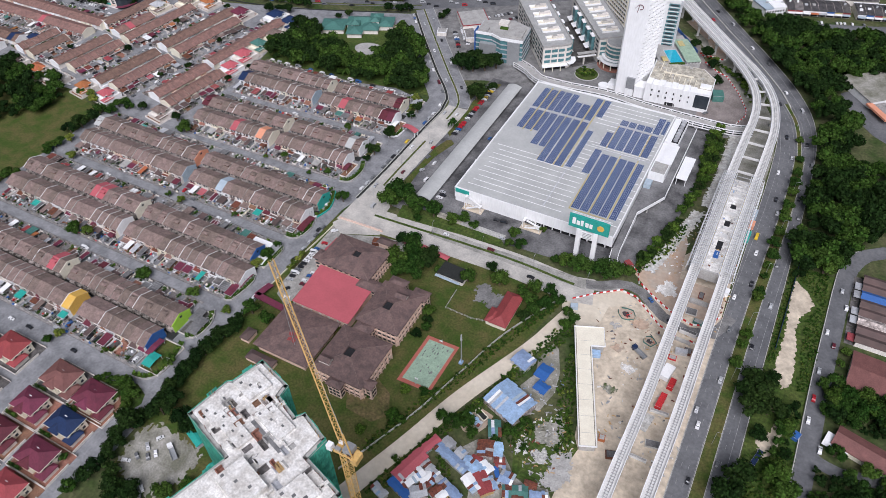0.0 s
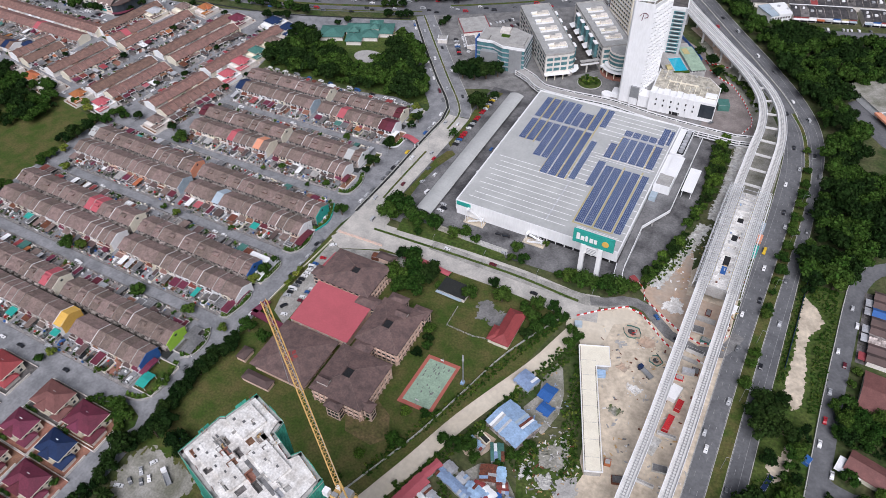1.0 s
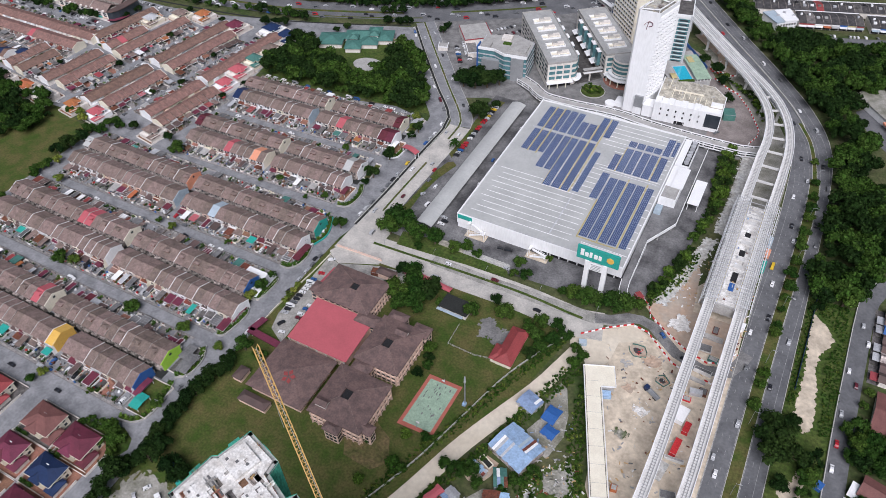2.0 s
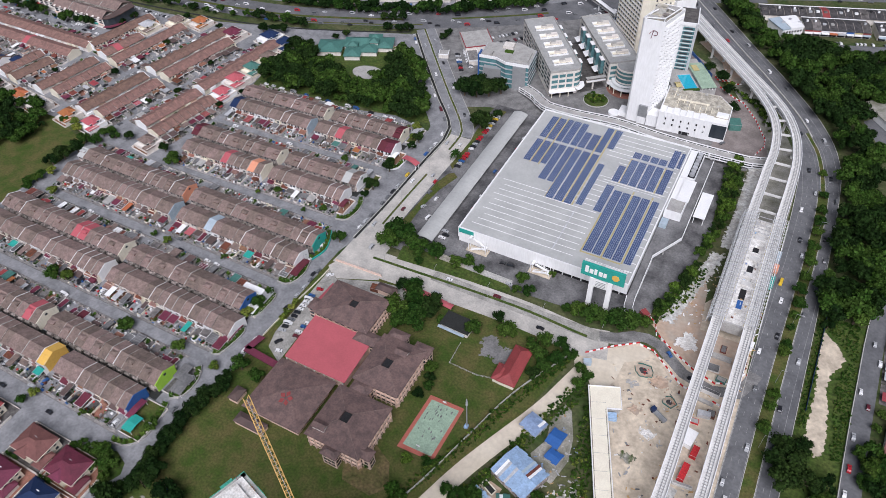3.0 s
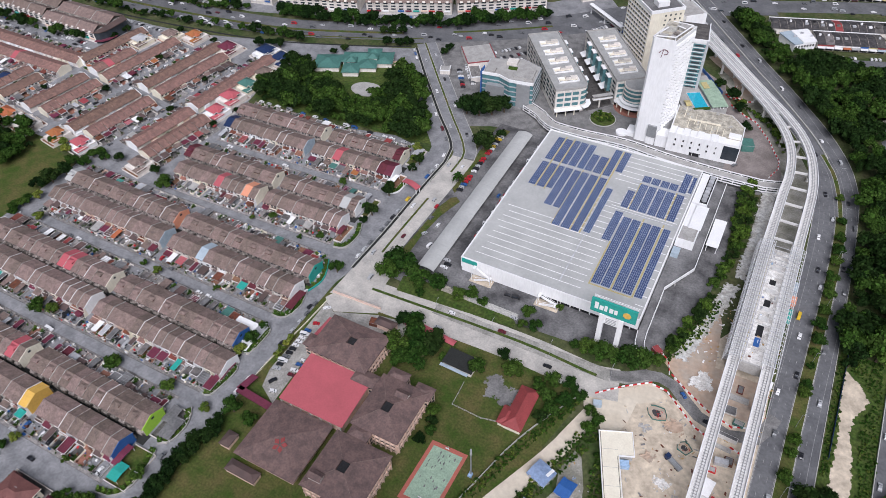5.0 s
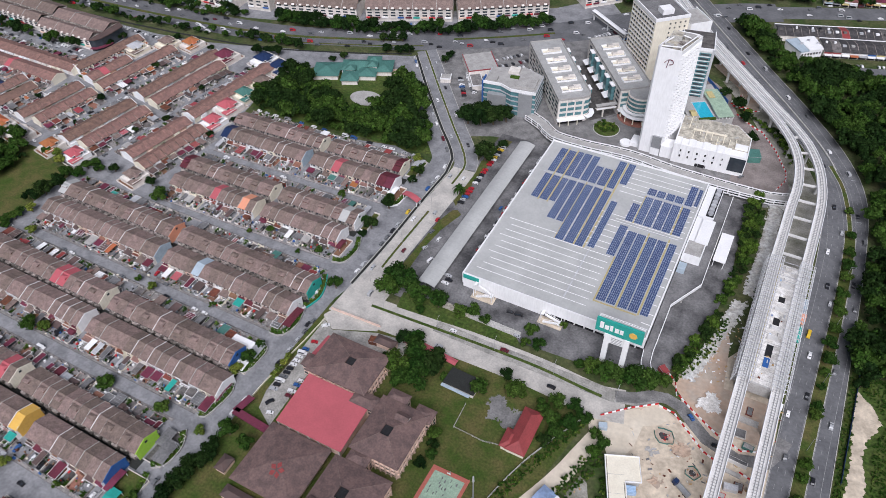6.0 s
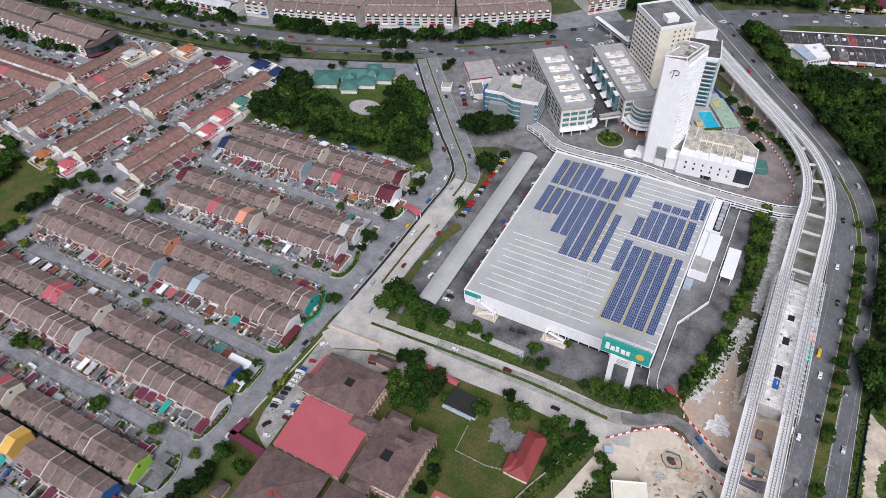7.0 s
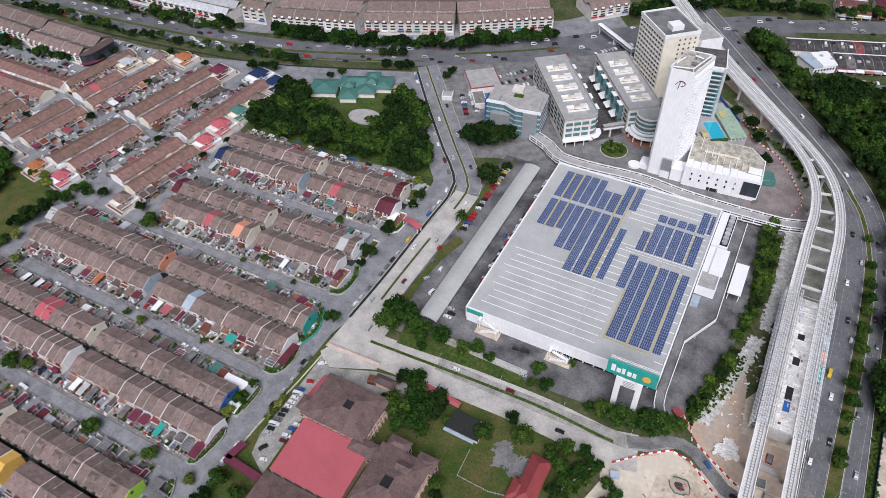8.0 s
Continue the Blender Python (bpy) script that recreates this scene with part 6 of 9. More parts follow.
court = thing("basketball_court", pose(0, 0, 0), "worn green basketball court with a red border", "sports court")
part("border", Shape().prism([(-123.3, 166.8), (-104.5, 167.4), (-104.0, 199.2), (-122.5, 198.8)], 0.02, 0.10), MAT["court_red"], court)
part("playing_surface", Shape().prism([(-121.4, 169.1), (-106.3, 169.4), (-105.7, 197.0), (-120.7, 196.7)], 0.05, 0.13), MAT["court_green"], court, "faded green court with dark scuffs")
for y, sgn in ((168.6, 1), (197.6, -1)):
    g = part("hoop_post", Shape().tube((-113.3, y, 0), (-113.3, y, 3.4), 0.12).tube((-113.3, y, 3.3), (-113.3, y + sgn * 1.3, 3.4), 0.1), MAT["steel"], court)
    part("backboard", Shape().box(-114.2, -112.4, y + sgn * 1.3 - 0.05, y + sgn * 1.3 + 0.05, 2.9, 4.0), MAT["white"], g)
s = Shape()
stains = random.Random(5)
for k in range(26):
    x, y = stains.uniform(-119, -108), stains.uniform(176, 195)
    n = 7
    s.face([(x + math.cos(2 * math.pi * i / n) * stains.uniform(0.05, 0.5), y + math.sin(2 * math.pi * i / n) * stains.uniform(0.2, 1.5), 0.136 + k * 0.0005) for i in range(n)])
part("scuff", s, MAT["dark_asphalt"], court)
mast = thing("lattice_mast", pose(-98.6, 191, 0), "slim grey telecom mast on a fenced base", "mast")
part("pole", Shape().tube((0, 0, 0), (0, 0, 22), 0.42, 0, 8, 0.25), MAT["steel"], mast)
part("antenna", Shape().tube((0, 0, 19), (0, 0, 23.4), 0.6, 0, 8, 0.3), MAT["zinc"], mast)
part("base_cabinet", Shape().box(-1.0, 0.8, -1.4, 0.8, 0, 1.5), MAT["blue_sheet"], mast)

# ---- tower block under construction, with its crane ----
tower = thing("unfinished_tower", pose(-121, 62, 0, 0, 0, -18), "unfinished concrete tower block wrapped in green netting", "tower block")
WING_A = [(0, 0), (20, 0), (20, -7), (50, -7), (49.5, 14.5), (34.5, 14.5), (33.5, 21.5), (24, 22.5), (23, 19.5), (12.5, 20.5), (11, 24.5), (-0.5, 24.2), (-0.5, 14), (-1.6, 13)]
WING_B = [(20, -7), (20, -30), (56, -30), (56, -7)]
part("concrete_frame", Shape().prism(WING_A, 0, 121.5, 0, 1).prism(WING_B, 0, 121.2, 0, 1), [MAT["concrete"], MAT["slab"]], tower, "bare concrete frame and slabs")
tw = random.Random(11)
for k in range(90):
    x, y = tw.uniform(1, 48), tw.uniform(-6, 19)
    if x < 20 and y < 0 or x > 33 and y > 13:
        continue
    w, d, h = tw.uniform(0.5, 3.6), tw.uniform(0.5, 3), tw.uniform(0.15, 1.3)
    mt = tw.choice(["slab", "slab", "new_concrete", "concrete", "concrete", "rear", "wood", "plot_tile", "zinc", "plot"])
    part("formwork", Shape().box(x, x + w, y, y + 0.25 if mt != "wood" else y + d * 0.5, 121.5, 121.5 + h).box(x, x + 0.25, y, y + d, 121.5, 121.5 + h).box(x + 0.3, x + w, y + 0.3, y + d, 121.4, 121.6), MAT[mt], tower)
for x0, x1, y0, y1, z in ((15, 29, 10.4, 11.6, 0), (17, 19, 2.6, 7, 0), (24, 28, -4.4, -2.6, 0), (2, 10, 9, 9.6, 0), (24, 26.4, 3, 4.6, 0)):
    part("shaft", Shape().box(x0, x1, y0, y1, 121.45, 121.62), MAT["dark_asphalt"], tower, "open lift shaft and stair pit")
for x0, x1, y0, y1, h in ((24, 36, -6.5, 2.5, 2.4), (10, 20, 3, 8, 1.0), (14, 26, 12.5, 18.5, 0.9), (1, 9, 14, 22, 1.0), (39, 47, 2, 12, 1.2), (2, 10, 2, 8, 0.8)):
    part("upper_slab", Shape().box(x0, x1, y0, y1, 121.5, 121.5 + h), MAT["slab"], tower)
    for q in range(3):
        part("floor_void", Shape().box(x0 + 0.6 + q * (x1 - x0) / 3, x0 + 1.5 + q * (x1 - x0) / 3, y0 + (y1 - y0) * (0.15 + 0.2 * q), y0 + (y1 - y0) * (0.26 + 0.2 * q), 121.5 + h, 121.53 + h), MAT["dark_asphalt"], tower)
for i in range(34):
    e = tw.choice([((0, 0), (20, 0)), ((-0.5, 24.2), (11, 24.5)), ((-1.2, 2), (-0.8, 24)), ((34.5, 14.5), (49.5, 14.5)), ((12.5, 20.5), (23, 19.5)), ((24, 22.5), (33.5, 21.5))])
    f = tw.random()
    x, y = e[0][0] + (e[1][0] - e[0][0]) * f, e[0][1] + (e[1][1] - e[0][1]) * f
    part("starter_bar", Shape().tube((x, y, 120), (x, y, 121.5 + tw.uniform(0.8, 2.4)), 0.09), MAT["rust" if i % 3 else "wood"], tower)
NET = [(-1.2, -1.2), (19, -1.2), (19, -31), (57, -31), (57, -8), (51, -8), (50.7, 15.7), (35.6, 15.7), (34.6, 22.8), (23.2, 23.7), (22.2, 20.9), (13.3, 21.7), (11.8, 25.7), (-1.7, 25.4), (-1.7, 14.5), (-2.8, 13.2)]
for k in range(len(NET)):
    a, b = Vector(NET[k]), Vector(NET[(k + 1) % len(NET)])
    n = max(1, int((b - a).length / 3))
    s = Shape()
    for i in range(n):
        p, q = a + (b - a) * (i / n), a + (b - a) * ((i + 1) / n)
        zt = 121.2 + (1.1 if i % 4 == 1 else 0.0)
        for zb, zz in ((0, 30), (30, 60), (60, 90), (90, 108), (108, zt)):
            s.face([(*p, zb), (*q, zb), (*q, zz), (*p, zz)])
    part("netting", s, MAT["net"], tower)
s = Shape()
for p, q in zip(NET, NET[1:] + NET[:1]):
    ribbon(s, [p, q], -0.1, 1.25, 120.5, 120.7)
part("edge_walkway", s, MAT["concrete"], tower)
part("scaffold", Shape().tube((0, -0.8, 0), (0, -0.8, 122.5), 0.1).tube((50, 15, 0), (50, 15, 122.5), 0.1), MAT["steel"], tower)


def lattice(s, p, q, w, bays, r=0.1):
    """A square lattice boom from p to q."""
    p, q = Vector(p), Vector(q)
    d = (q - p).normalized()
    u = d.cross(Vector((0, 0, 1)) if abs(d.z) < 0.95 else Vector((1, 0, 0))).normalized() * (w / 2)
    v = d.cross(u).normalized() * (w / 2)
    corners = [u + v, u - v, -u - v, -u + v]
    for c in corners:
        s.tube(p + c, q + c, r * 1.6)
    for i in range(bays):
        a, b = p + (q - p) * (i / bays), p + (q - p) * ((i + 1) / bays)
        for k in range(4):
            s.tube(a + corners[k], b + corners[(k + 1) % 4], r)
            s.tube(a + corners[k], a + corners[(k + 1) % 4], r)


crane = thing("tower_crane", pose(-70, 68, 0), "yellow luffing tower crane beside the unfinished block", "crane")
s = Shape()
lattice(s, (0, 0, 0), (0, 0, 134), 2.0, 50, 0.085)
part("mast", s, MAT["crane"], crane)
part("slewing_deck", Shape().box(-1.6, 4.6, -2.4, 0.9, 134, 134.4), MAT["crane"], crane)
for x0, x1, y0, y1, z1, mt in ((-1.2, 0.4, -2.2, -1.2, 135.6, "steel"), (0.8, 1.5, -2.2, 0.6, 135.0, "dark"), (-1.4, 0.2, 0.0, 0.8, 135.2, "white"), (2.6, 4.2, -2.2, -1.4, 135.9, "rust")):
    part("machinery", Shape().box(x0, x1, y0, y1, 134.4, z1), MAT[mt], crane)
part("deck_rail", Shape().tube((-1.6, -2.4, 135.4), (4.6, -2.4, 135.4), 0.07).tube((-1.6, 0.9, 135.4), (4.6, 0.9, 135.4), 0.07), MAT["crane"], crane)
part("counterweight", Shape().box(4.2, 6.0, -3.0, 0.2, 133.2, 135.4), MAT["crane"], crane)
part("winch", Shape().box(1.5, 4.0, -2.2, 0.6, 135.2, 137.2), MAT["steel"], crane)
part("cab", Shape().box(-3.4, -1.8, -2.8, -1.2, 134.2, 136.4), MAT["white"], crane)
s = Shape()
lattice(s, (-0.8, 0.5, 136), (-21.5, 12.5, 182.5), 1.25, 32, 0.06)
part("jib", s, MAT["crane"], crane)
s = Shape()
s.tube((0.6, -0.4, 135), (2.2, -1.4, 144), 0.22).tube((4.8, -2.4, 135), (2.2, -1.4, 144), 0.22)
part("a_frame", s, MAT["crane"], crane)
s = Shape()
s.tube((2.2, -1.4, 144), (-21, 12.2, 182.6), 0.07).tube((-21.5, 12.5, 182), (-21.5, 12.5, 150), 0.06)
part("stay_cable", s, MAT["steel"], crane)


# ---- trees ----
def crown_points(r, h, seed, leaves, blobs=9, size=0.75):
    """Leaf clumps set on a dome of uneven blobs with gaps between. Returns verts and faces."""
    g = np.random.default_rng(seed)
    cs = []
    for k in range(blobs):
        a, q = g.uniform(0, 2 * math.pi), math.sqrt(g.uniform(0, 1)) * r * 0.70
        cs.append((q * math.cos(a), q * math.sin(a), h * (0.20 + 0.55 * math.sqrt(1 - (q / r) ** 2) * g.uniform(0.6, 1.08)), r * g.uniform(0.27, 0.44)))
    v, f = [], []
    ring = 6
    for x, y, z, br in cs:
        i = len(v)
        for lv, (zz, rr) in enumerate(((-0.85, 0.5), (0.0, 0.88), (0.72, 0.5))):
            for k in range(ring):
                a = 2 * math.pi * (k + 0.5 * lv) / ring
                j = g.uniform(0.75, 1.05)
                v.append((x + br * rr * j * math.cos(a), y + br * rr * j * math.sin(a), z + br * zz * 0.85 * j))
        for lv in range(2):
            for k in range(ring):
                b = (k + 1) % ring
                f.append((i + lv * ring + k, i + lv * ring + b, i + (lv + 1) * ring + b, i + (lv + 1) * ring + k))
        f.append(tuple(i + 2 * ring + k for k in range(ring)))
    w = np.array([c[3] ** 2 for c in cs])
    pick = g.choice(len(cs), leaves, p=w / w.sum())
    for b in pick:
        x, y, z, br = cs[b]
        d = g.normal(size=3)
        d[2] = abs(d[2]) * 0.9 - 0.1
        d /= np.linalg.norm(d)
        c = np.array((x, y, z)) + d * br * g.uniform(0.82, 1.12) * np.array((1, 1, 0.9))
        nrm = d + g.normal(size=3) * 0.55
        nrm /= np.linalg.norm(nrm)
        t = np.cross(nrm, g.normal(size=3))
        t /= np.linalg.norm(t) + 1e-9
        e = np.cross(nrm, t)
        sz = size * g.uniform(0.5, 1.2)
        i = len(v)
        for p, q in ((-1, -0.7), (0.9, -1), (1, 0.8), (-0.7, 1)):
            o = c + t * p * sz * g.uniform(0.5, 1) + e * q * sz * g.uniform(0.5, 1) + nrm * g.uniform(-0.25, 0.25) * sz
            v.append(tuple(o))
        f.append((i, i + 1, i + 2, i + 3))
    return v, f


def trunk_shape(h, r):
    s = Shape().tube((0, 0, 0), (0.15, 0.1, h * 0.5), 0.045 * h, 0, 7, 0.03 * h)
    for k in range(5):
        a = k * 1.26 + 0.4
        s.tube((0.12, 0.08, h * (0.34 + 0.03 * k)), (math.cos(a) * r * 0.5, math.sin(a) * r * 0.5, h * 0.62), 0.02 * h, 0, 5, 0.008 * h)
    return s


CROWNS = {}
for kind, (r, h, n, blobs, size) in {"broad": (5.0, 9.0, 620, 17, 0.50), "round": (4.2, 8.5, 540, 14, 0.46), "open": (4.8, 8.0, 480, 13, 0.50), "small": (2.4, 4.6, 280, 8, 0.32), "tuft": (1.5, 1.7, 56, 3, 0.32)}.items():
    for var in range(3):
        CROWNS[kind, var] = crown_points(r, h, 31 * var + len(kind), n, blobs, size)
        CROWNS[kind, var + 3] = crown_points(r, h, 31 * var + len(kind), int(n * 1.5), blobs + 3, size * 0.85)
TREE_MESH = {}


def tree(x, y, r, mat="leaf", label="", kind=None, z=0.0):
    kind = kind or ("small" if r < 3 else tr.choice(["broad", "round", "open"]))
    var = tr.randrange(3)
    base = {"broad": 5.0, "round": 4.2, "open": 4.8, "small": 2.4}[kind]
    hh = {"broad": 9.0, "round": 8.5, "open": 8.0, "small": 4.6}[kind]
    key = (kind, var, mat)
    if key not in TREE_MESH:
        cm = bpy.data.meshes.new("crown")
        cm.from_pydata(CROWNS[kind, var + 3][0], [], CROWNS[kind, var + 3][1])
        cm.materials.append(MAT[mat])
        TREE_MESH[key] = (trunk_shape(hh, base).mesh("trunk", [MAT["trunk"]]), cm)
    k = r / base
    o = thing("tree", Matrix.Translation((x, y, z)) @ pose(0, 0, 0, 0, 0, tr.uniform(0, 360)) @ Matrix.Diagonal((k, k, k * tr.uniform(0.85, 1.1), 1)), label or ("leafy green tree with an uneven crown" if r >= 3 else "small bushy green tree"), "tree", "trees")
    part("trunk", TREE_MESH[key][0], None, o)
    part("crown", TREE_MESH[key][1], None, o)
    return o


def inside(x, y, poly):
    c = False
    for (x0, y0), (x1, y1) in zip(poly, poly[1:] + poly[:1]):
        if (y0 > y) != (y1 > y) and x < (x1 - x0) * (y - y0) / (y1 - y0) + x0:
            c = not c
    return c


def scatter(poly, gap, seed):
    g = random.Random(seed)
    xs, ys = [p[0] for p in poly], [p[1] for p in poly]
    out = []
    for _ in range(int((max(xs) - min(xs)) * (max(ys) - min(ys)) / gap ** 2 * 5)):
        x, y = g.uniform(min(xs), max(xs)), g.uniform(min(ys), max(ys))
        if inside(x, y, poly) and all((x - a) ** 2 + (y - b) ** 2 > gap ** 2 for a, b in out):
            out.append((x, y))
    return out


def woods(name, polys, gap, r, mats, label, seed, category="woodland", kinds=("broad", "round", "open")):
    """A closed wood: one mesh of many crowns."""
    g = random.Random(seed)
    V, F, S = [], [], []
    base = 0
    for poly in polys:
        for x, y in scatter(poly, gap, seed):
            kind = g.choice(kinds)
            cv, cf = CROWNS[kind, g.randrange(3)]
            k = r * g.uniform(0.5, 1.5) / {"small": 2.4, "tuft": 1.5}.get(kind, 4.6)
            a, sl = g.uniform(0, 6.28), g.randrange(len(mats))
            q = np.array(cv) * (k, k, k * g.uniform(0.9, 1.25))
            c, s_ = math.cos(a), math.sin(a)
            q = np.stack([q[:, 0] * c - q[:, 1] * s_ + x, q[:, 0] * s_ + q[:, 1] * c + y, q[:, 2]], 1)
            V.append(q)
            F += [tuple(i + base for i in f) for f in cf]
            S += [sl] * len(cf)
            base += len(cv)
    me = bpy.data.meshes.new(name)
    me.from_pydata(np.concatenate(V).tolist(), [], F)
    for m in mats:
        me.materials.append(MAT[m])
    me.polygons.foreach_set("material_index", S)
    return tagged(new(name, me), label, category, kind="stuff")


tr = random.Random(21)
woods("wood_highway", [[(40.8, 341), (41, 400), (42, 440), (39, 478), (29, 510), (-1, 556), (-41, 612), (-84, 672), (-66, 682), (-54, 664), (-47, 646), (-31, 631), (30, 626), (80, 636), (150, 676), (170, 560), (100, 580), (34, 557), (47, 520), (57, 492), (58, 460), (100, 440), (160, 470), (160, 390), (88, 392), (72, 372), (64, 345)]], 6.3, 6.4, ["dark_leaf", "leaf", "dark_leaf", "leaf"], "dense dark green wood beside the highway", 3)
woods("wood_west", [[(-575, 290), (-500, 286), (-480, 258), (-512, 228), (-580, 210)]], 6.0, 5.2, ["dark_leaf", "leaf"], "dense dark trees beside the playing field", 4)
woods("wood_park", [[(-388, 400), (-390, 452), (-376, 452), (-366, 438), (-350, 432), (-330, 424), (-312, 420), (-295, 434), (-298, 462), (-294, 478), (-272, 457), (-252, 430), (-240, 408), (-246, 398), (-268, 397), (-300, 396), (-340, 393), (-372, 393)]], 5.6, 6.2, ["dark_leaf", "leaf", "dark_leaf", "leaf"], "thick dark park trees round a clearing", 5)
woods("tree_belt", [[(-450, 508), (-375, 523), (-302, 553), (-228, 605), (-234, 614), (-306, 564), (-378, 533), (-452, 518)]], 4.2, 4.6, ["dark_leaf", "leaf"], "dark roadside tree belt before the shops", 6)
woods("tree_belt_west", [[(-720, 450), (-640, 454), (-570, 455), (-480, 467), (-400, 480), (-402, 486), (-482, 472), (-572, 460), (-640, 459), (-720, 455)], [(-700, 486), (-600, 486), (-530, 490), (-480, 503), (-486, 510), (-540, 500), (-620, 492), (-700, 492)], [(-680, 394), (-620, 394), (-575, 398), (-576, 403), (-620, 400), (-680, 400)]], 6.0, 4.5, ["leaf", "dark_leaf"], "roadside trees along the trunk road", 7)
woods("scrub_slope", [[(-65, 255), (-81, 216), (-97, 172), (-115, 126), (-119, 128), (-102, 172), (-87, 214), (-71, 252)], [(-58, 240), (-64, 222), (-78, 182), (-86, 158), (-80, 160), (-72, 184), (-60, 218), (-52, 236)], [(-36, 292), (-24, 318), (-20, 345), (-28, 340), (-40, 300)], [(-106, 108), (-92, 150), (-80, 178), (-72, 205), (-62, 235), (-66, 215), (-76, 178), (-90, 140), (-98, 112)], [(-46, 232), (-40, 200), (-30, 165), (-36, 165), (-48, 200), (-52, 226)], [(-64, 162), (-55, 160), (-50, 172), (-56, 176)], [(-89, 143), (-85, 143), (-68, 126), (-73, 124)]], 1.25, 1.2, ["leaf", "weed", "leaf", "weed", "light_leaf"], "weedy green scrub on rough ground", 8, "scrub", ("tuft",))
woods("shrub_belt", [[(-27, 392), (-20.5, 392), (-20.5, 428), (-23, 452), (-30, 452), (-30, 425)], [(-29, 346), (-21, 372), (-20, 392), (-26, 392), (-27, 372)], [(-40, 300), (-36, 296), (-27, 326), (-24, 345), (-28, 346)]], 2.4, 2.6, ["weed", "leaf", "leaf", "dark_leaf"], "dense shrubs along the supermarket yard", 14, "shrubs", ("small",))
woods("verge_thicket", [[(50, 232), (58, 236), (58, 205), (54, 198), (51, 214)], [(70, 210), (98, 210), (104, 200), (70, 190)], [(70, 262), (96, 262), (104, 240), (90, 240), (78, 238), (71, 240)]], 3.6, 3.4, ["dark_leaf", "leaf", "dark_leaf"], "dark thicket of shrubs and small trees", 16, "shrubs", ("small",))
woods("verge_weeds", [[(40.5, 165), (62, 168), (62, 215), (52, 212), (40.5, 205)], [(40.5, 262), (44, 262), (44, 335), (40.5, 335)], [(42, 335), (60, 340), (62, 310), (62, 250), (57, 250), (55, 270), (54, 300), (60, 314), (50, 326)]], 1.3, 0.95, ["weed", "weed", "light_leaf", "weed"], "lush green weeds on the highway verge", 12, "weeds", ("tuft",))
woods("hotel_shrubs", [[(-56, 546), (-49, 545), (-38, 537), (-27, 527.5), (-19, 514.5), (-12, 501.5), (-12.5, 494), (-19, 506.5), (-29, 524), (-45, 536.5)]], 2.6, 2.2, ["leaf", "weed", "dark_leaf"], "green shrubs beside the barrier line", 18, "shrubs", ("small",))
woods("tree_belt_far", [[(-130, 716), (-95, 722), (-60, 733), (-30, 742), (0, 752), (60, 776), (60, 782), (0, 759), (-32, 749), (-60, 742), (-100, 736), (-130, 730)], [(-176, 668), (-150, 690), (-120, 712), (-128, 722), (-158, 702), (-184, 678)]], 6.5, 5.0, ["dark_leaf", "leaf"], "dark trees beyond the trunk road", 15)
for x, y, r in ((-194, 279, 8), (-191, 288, 8.5), (-184, 284, 7.5), (-198, 288, 6), (-176, 282, 6.5), (-165, 283, 6.5), (-152, 283.5, 5), (-145, 286, 5), (-137, 284, 3.4), (-172, 275, 3), (-105, 281, 4.5), (-112, 289, 4.5), (-112, 280, 3), (-98, 300, 2.6), (-82, 280, 3.2), (-75, 280, 5.6), (-68.5, 279.5, 6.6), (-62, 281, 5.4), (-54, 281.5, 7), (-47.5, 284.5, 7), (-57, 287, 4), (-41, 288, 4.5), (-224, 269, 5)):
    tree(x, y, r, "leaf")
for x, y, r in ((-170, 253, 5), (-164, 254, 6), (-159, 248, 7), (-164, 236, 7), (-170, 238, 5), (-158, 231, 6), (-150, 233, 7), (-147, 243, 7), (-148, 250, 6), (-153, 240, 7), (-121, 243, 5), (-112, 257, 4), (-160, 228, 4), (-90, 248, 4.5), (-83.5, 253, 5), (-75, 254.5, 4.5), (-69, 251.5, 4), (-75, 245, 5), (-78, 237, 5), (-81.5, 231, 4.2), (-83.5, 243.5, 5), (-103.7, 249, 6), (-140, 242, 3), (-129, 211, 4), (-125, 201, 3.5), (-128, 195, 3.5), (-127, 206, 3.5)):
    tree(x, y, r, tr.choice(["leaf", "dark_leaf", "leaf"]))
for x, y, r in ((-444, 252, 7), (-440, 261, 6), (-447, 244, 5.6), (-444, 222, 4), (-441, 230, 3.6), (-438, 191, 4), (-444, 187, 4.4), (-437, 288, 4.6), (-430, 286, 3.6), (-372, 284, 4.6)):
    tree(x, y, r, "dark_leaf" if r > 5 else "leaf")
for x, y, r in ((-217, 168, 5.6), (-205, 166, 4.6), (-111, 146, 5.6), (-115, 162, 3.4), (-106, 165, 3.2), (-123, 133, 3), (-131, 151, 2), (-101, 128, 2), (-126, 119, 2.4), (-80, 160, 4.6), (-86, 157, 4.6), (-92, 157, 3.6), (-60, 165, 3.4), (-55, 172, 3.4), (-64, 158, 3), (-75, 155, 3.6), (-50, 160, 2.6), (-59, 236, 4), (-57, 242, 4), (-62, 246, 3.4)):
    tree(x, y, r, "weed" if x in (-111, -115, -123, -59, -97, -104) else "leaf")
for x, y in ((-218, 204.5), (-218, 208.5), (-218.1, 212.5), (-218.3, 216.4)):
    tree(x, y, 2.5, "light_leaf", "clipped yellow-green shrub beside the bays", "small")
for k in range(19):
    tree(-221 + tr.uniform(-1.5, 1.5) + (3 if k > 15 else 0), 86 + k * 4.0, tr.uniform(4.0, 5.2), "dark_leaf", "dense dark roadside hedge tree")
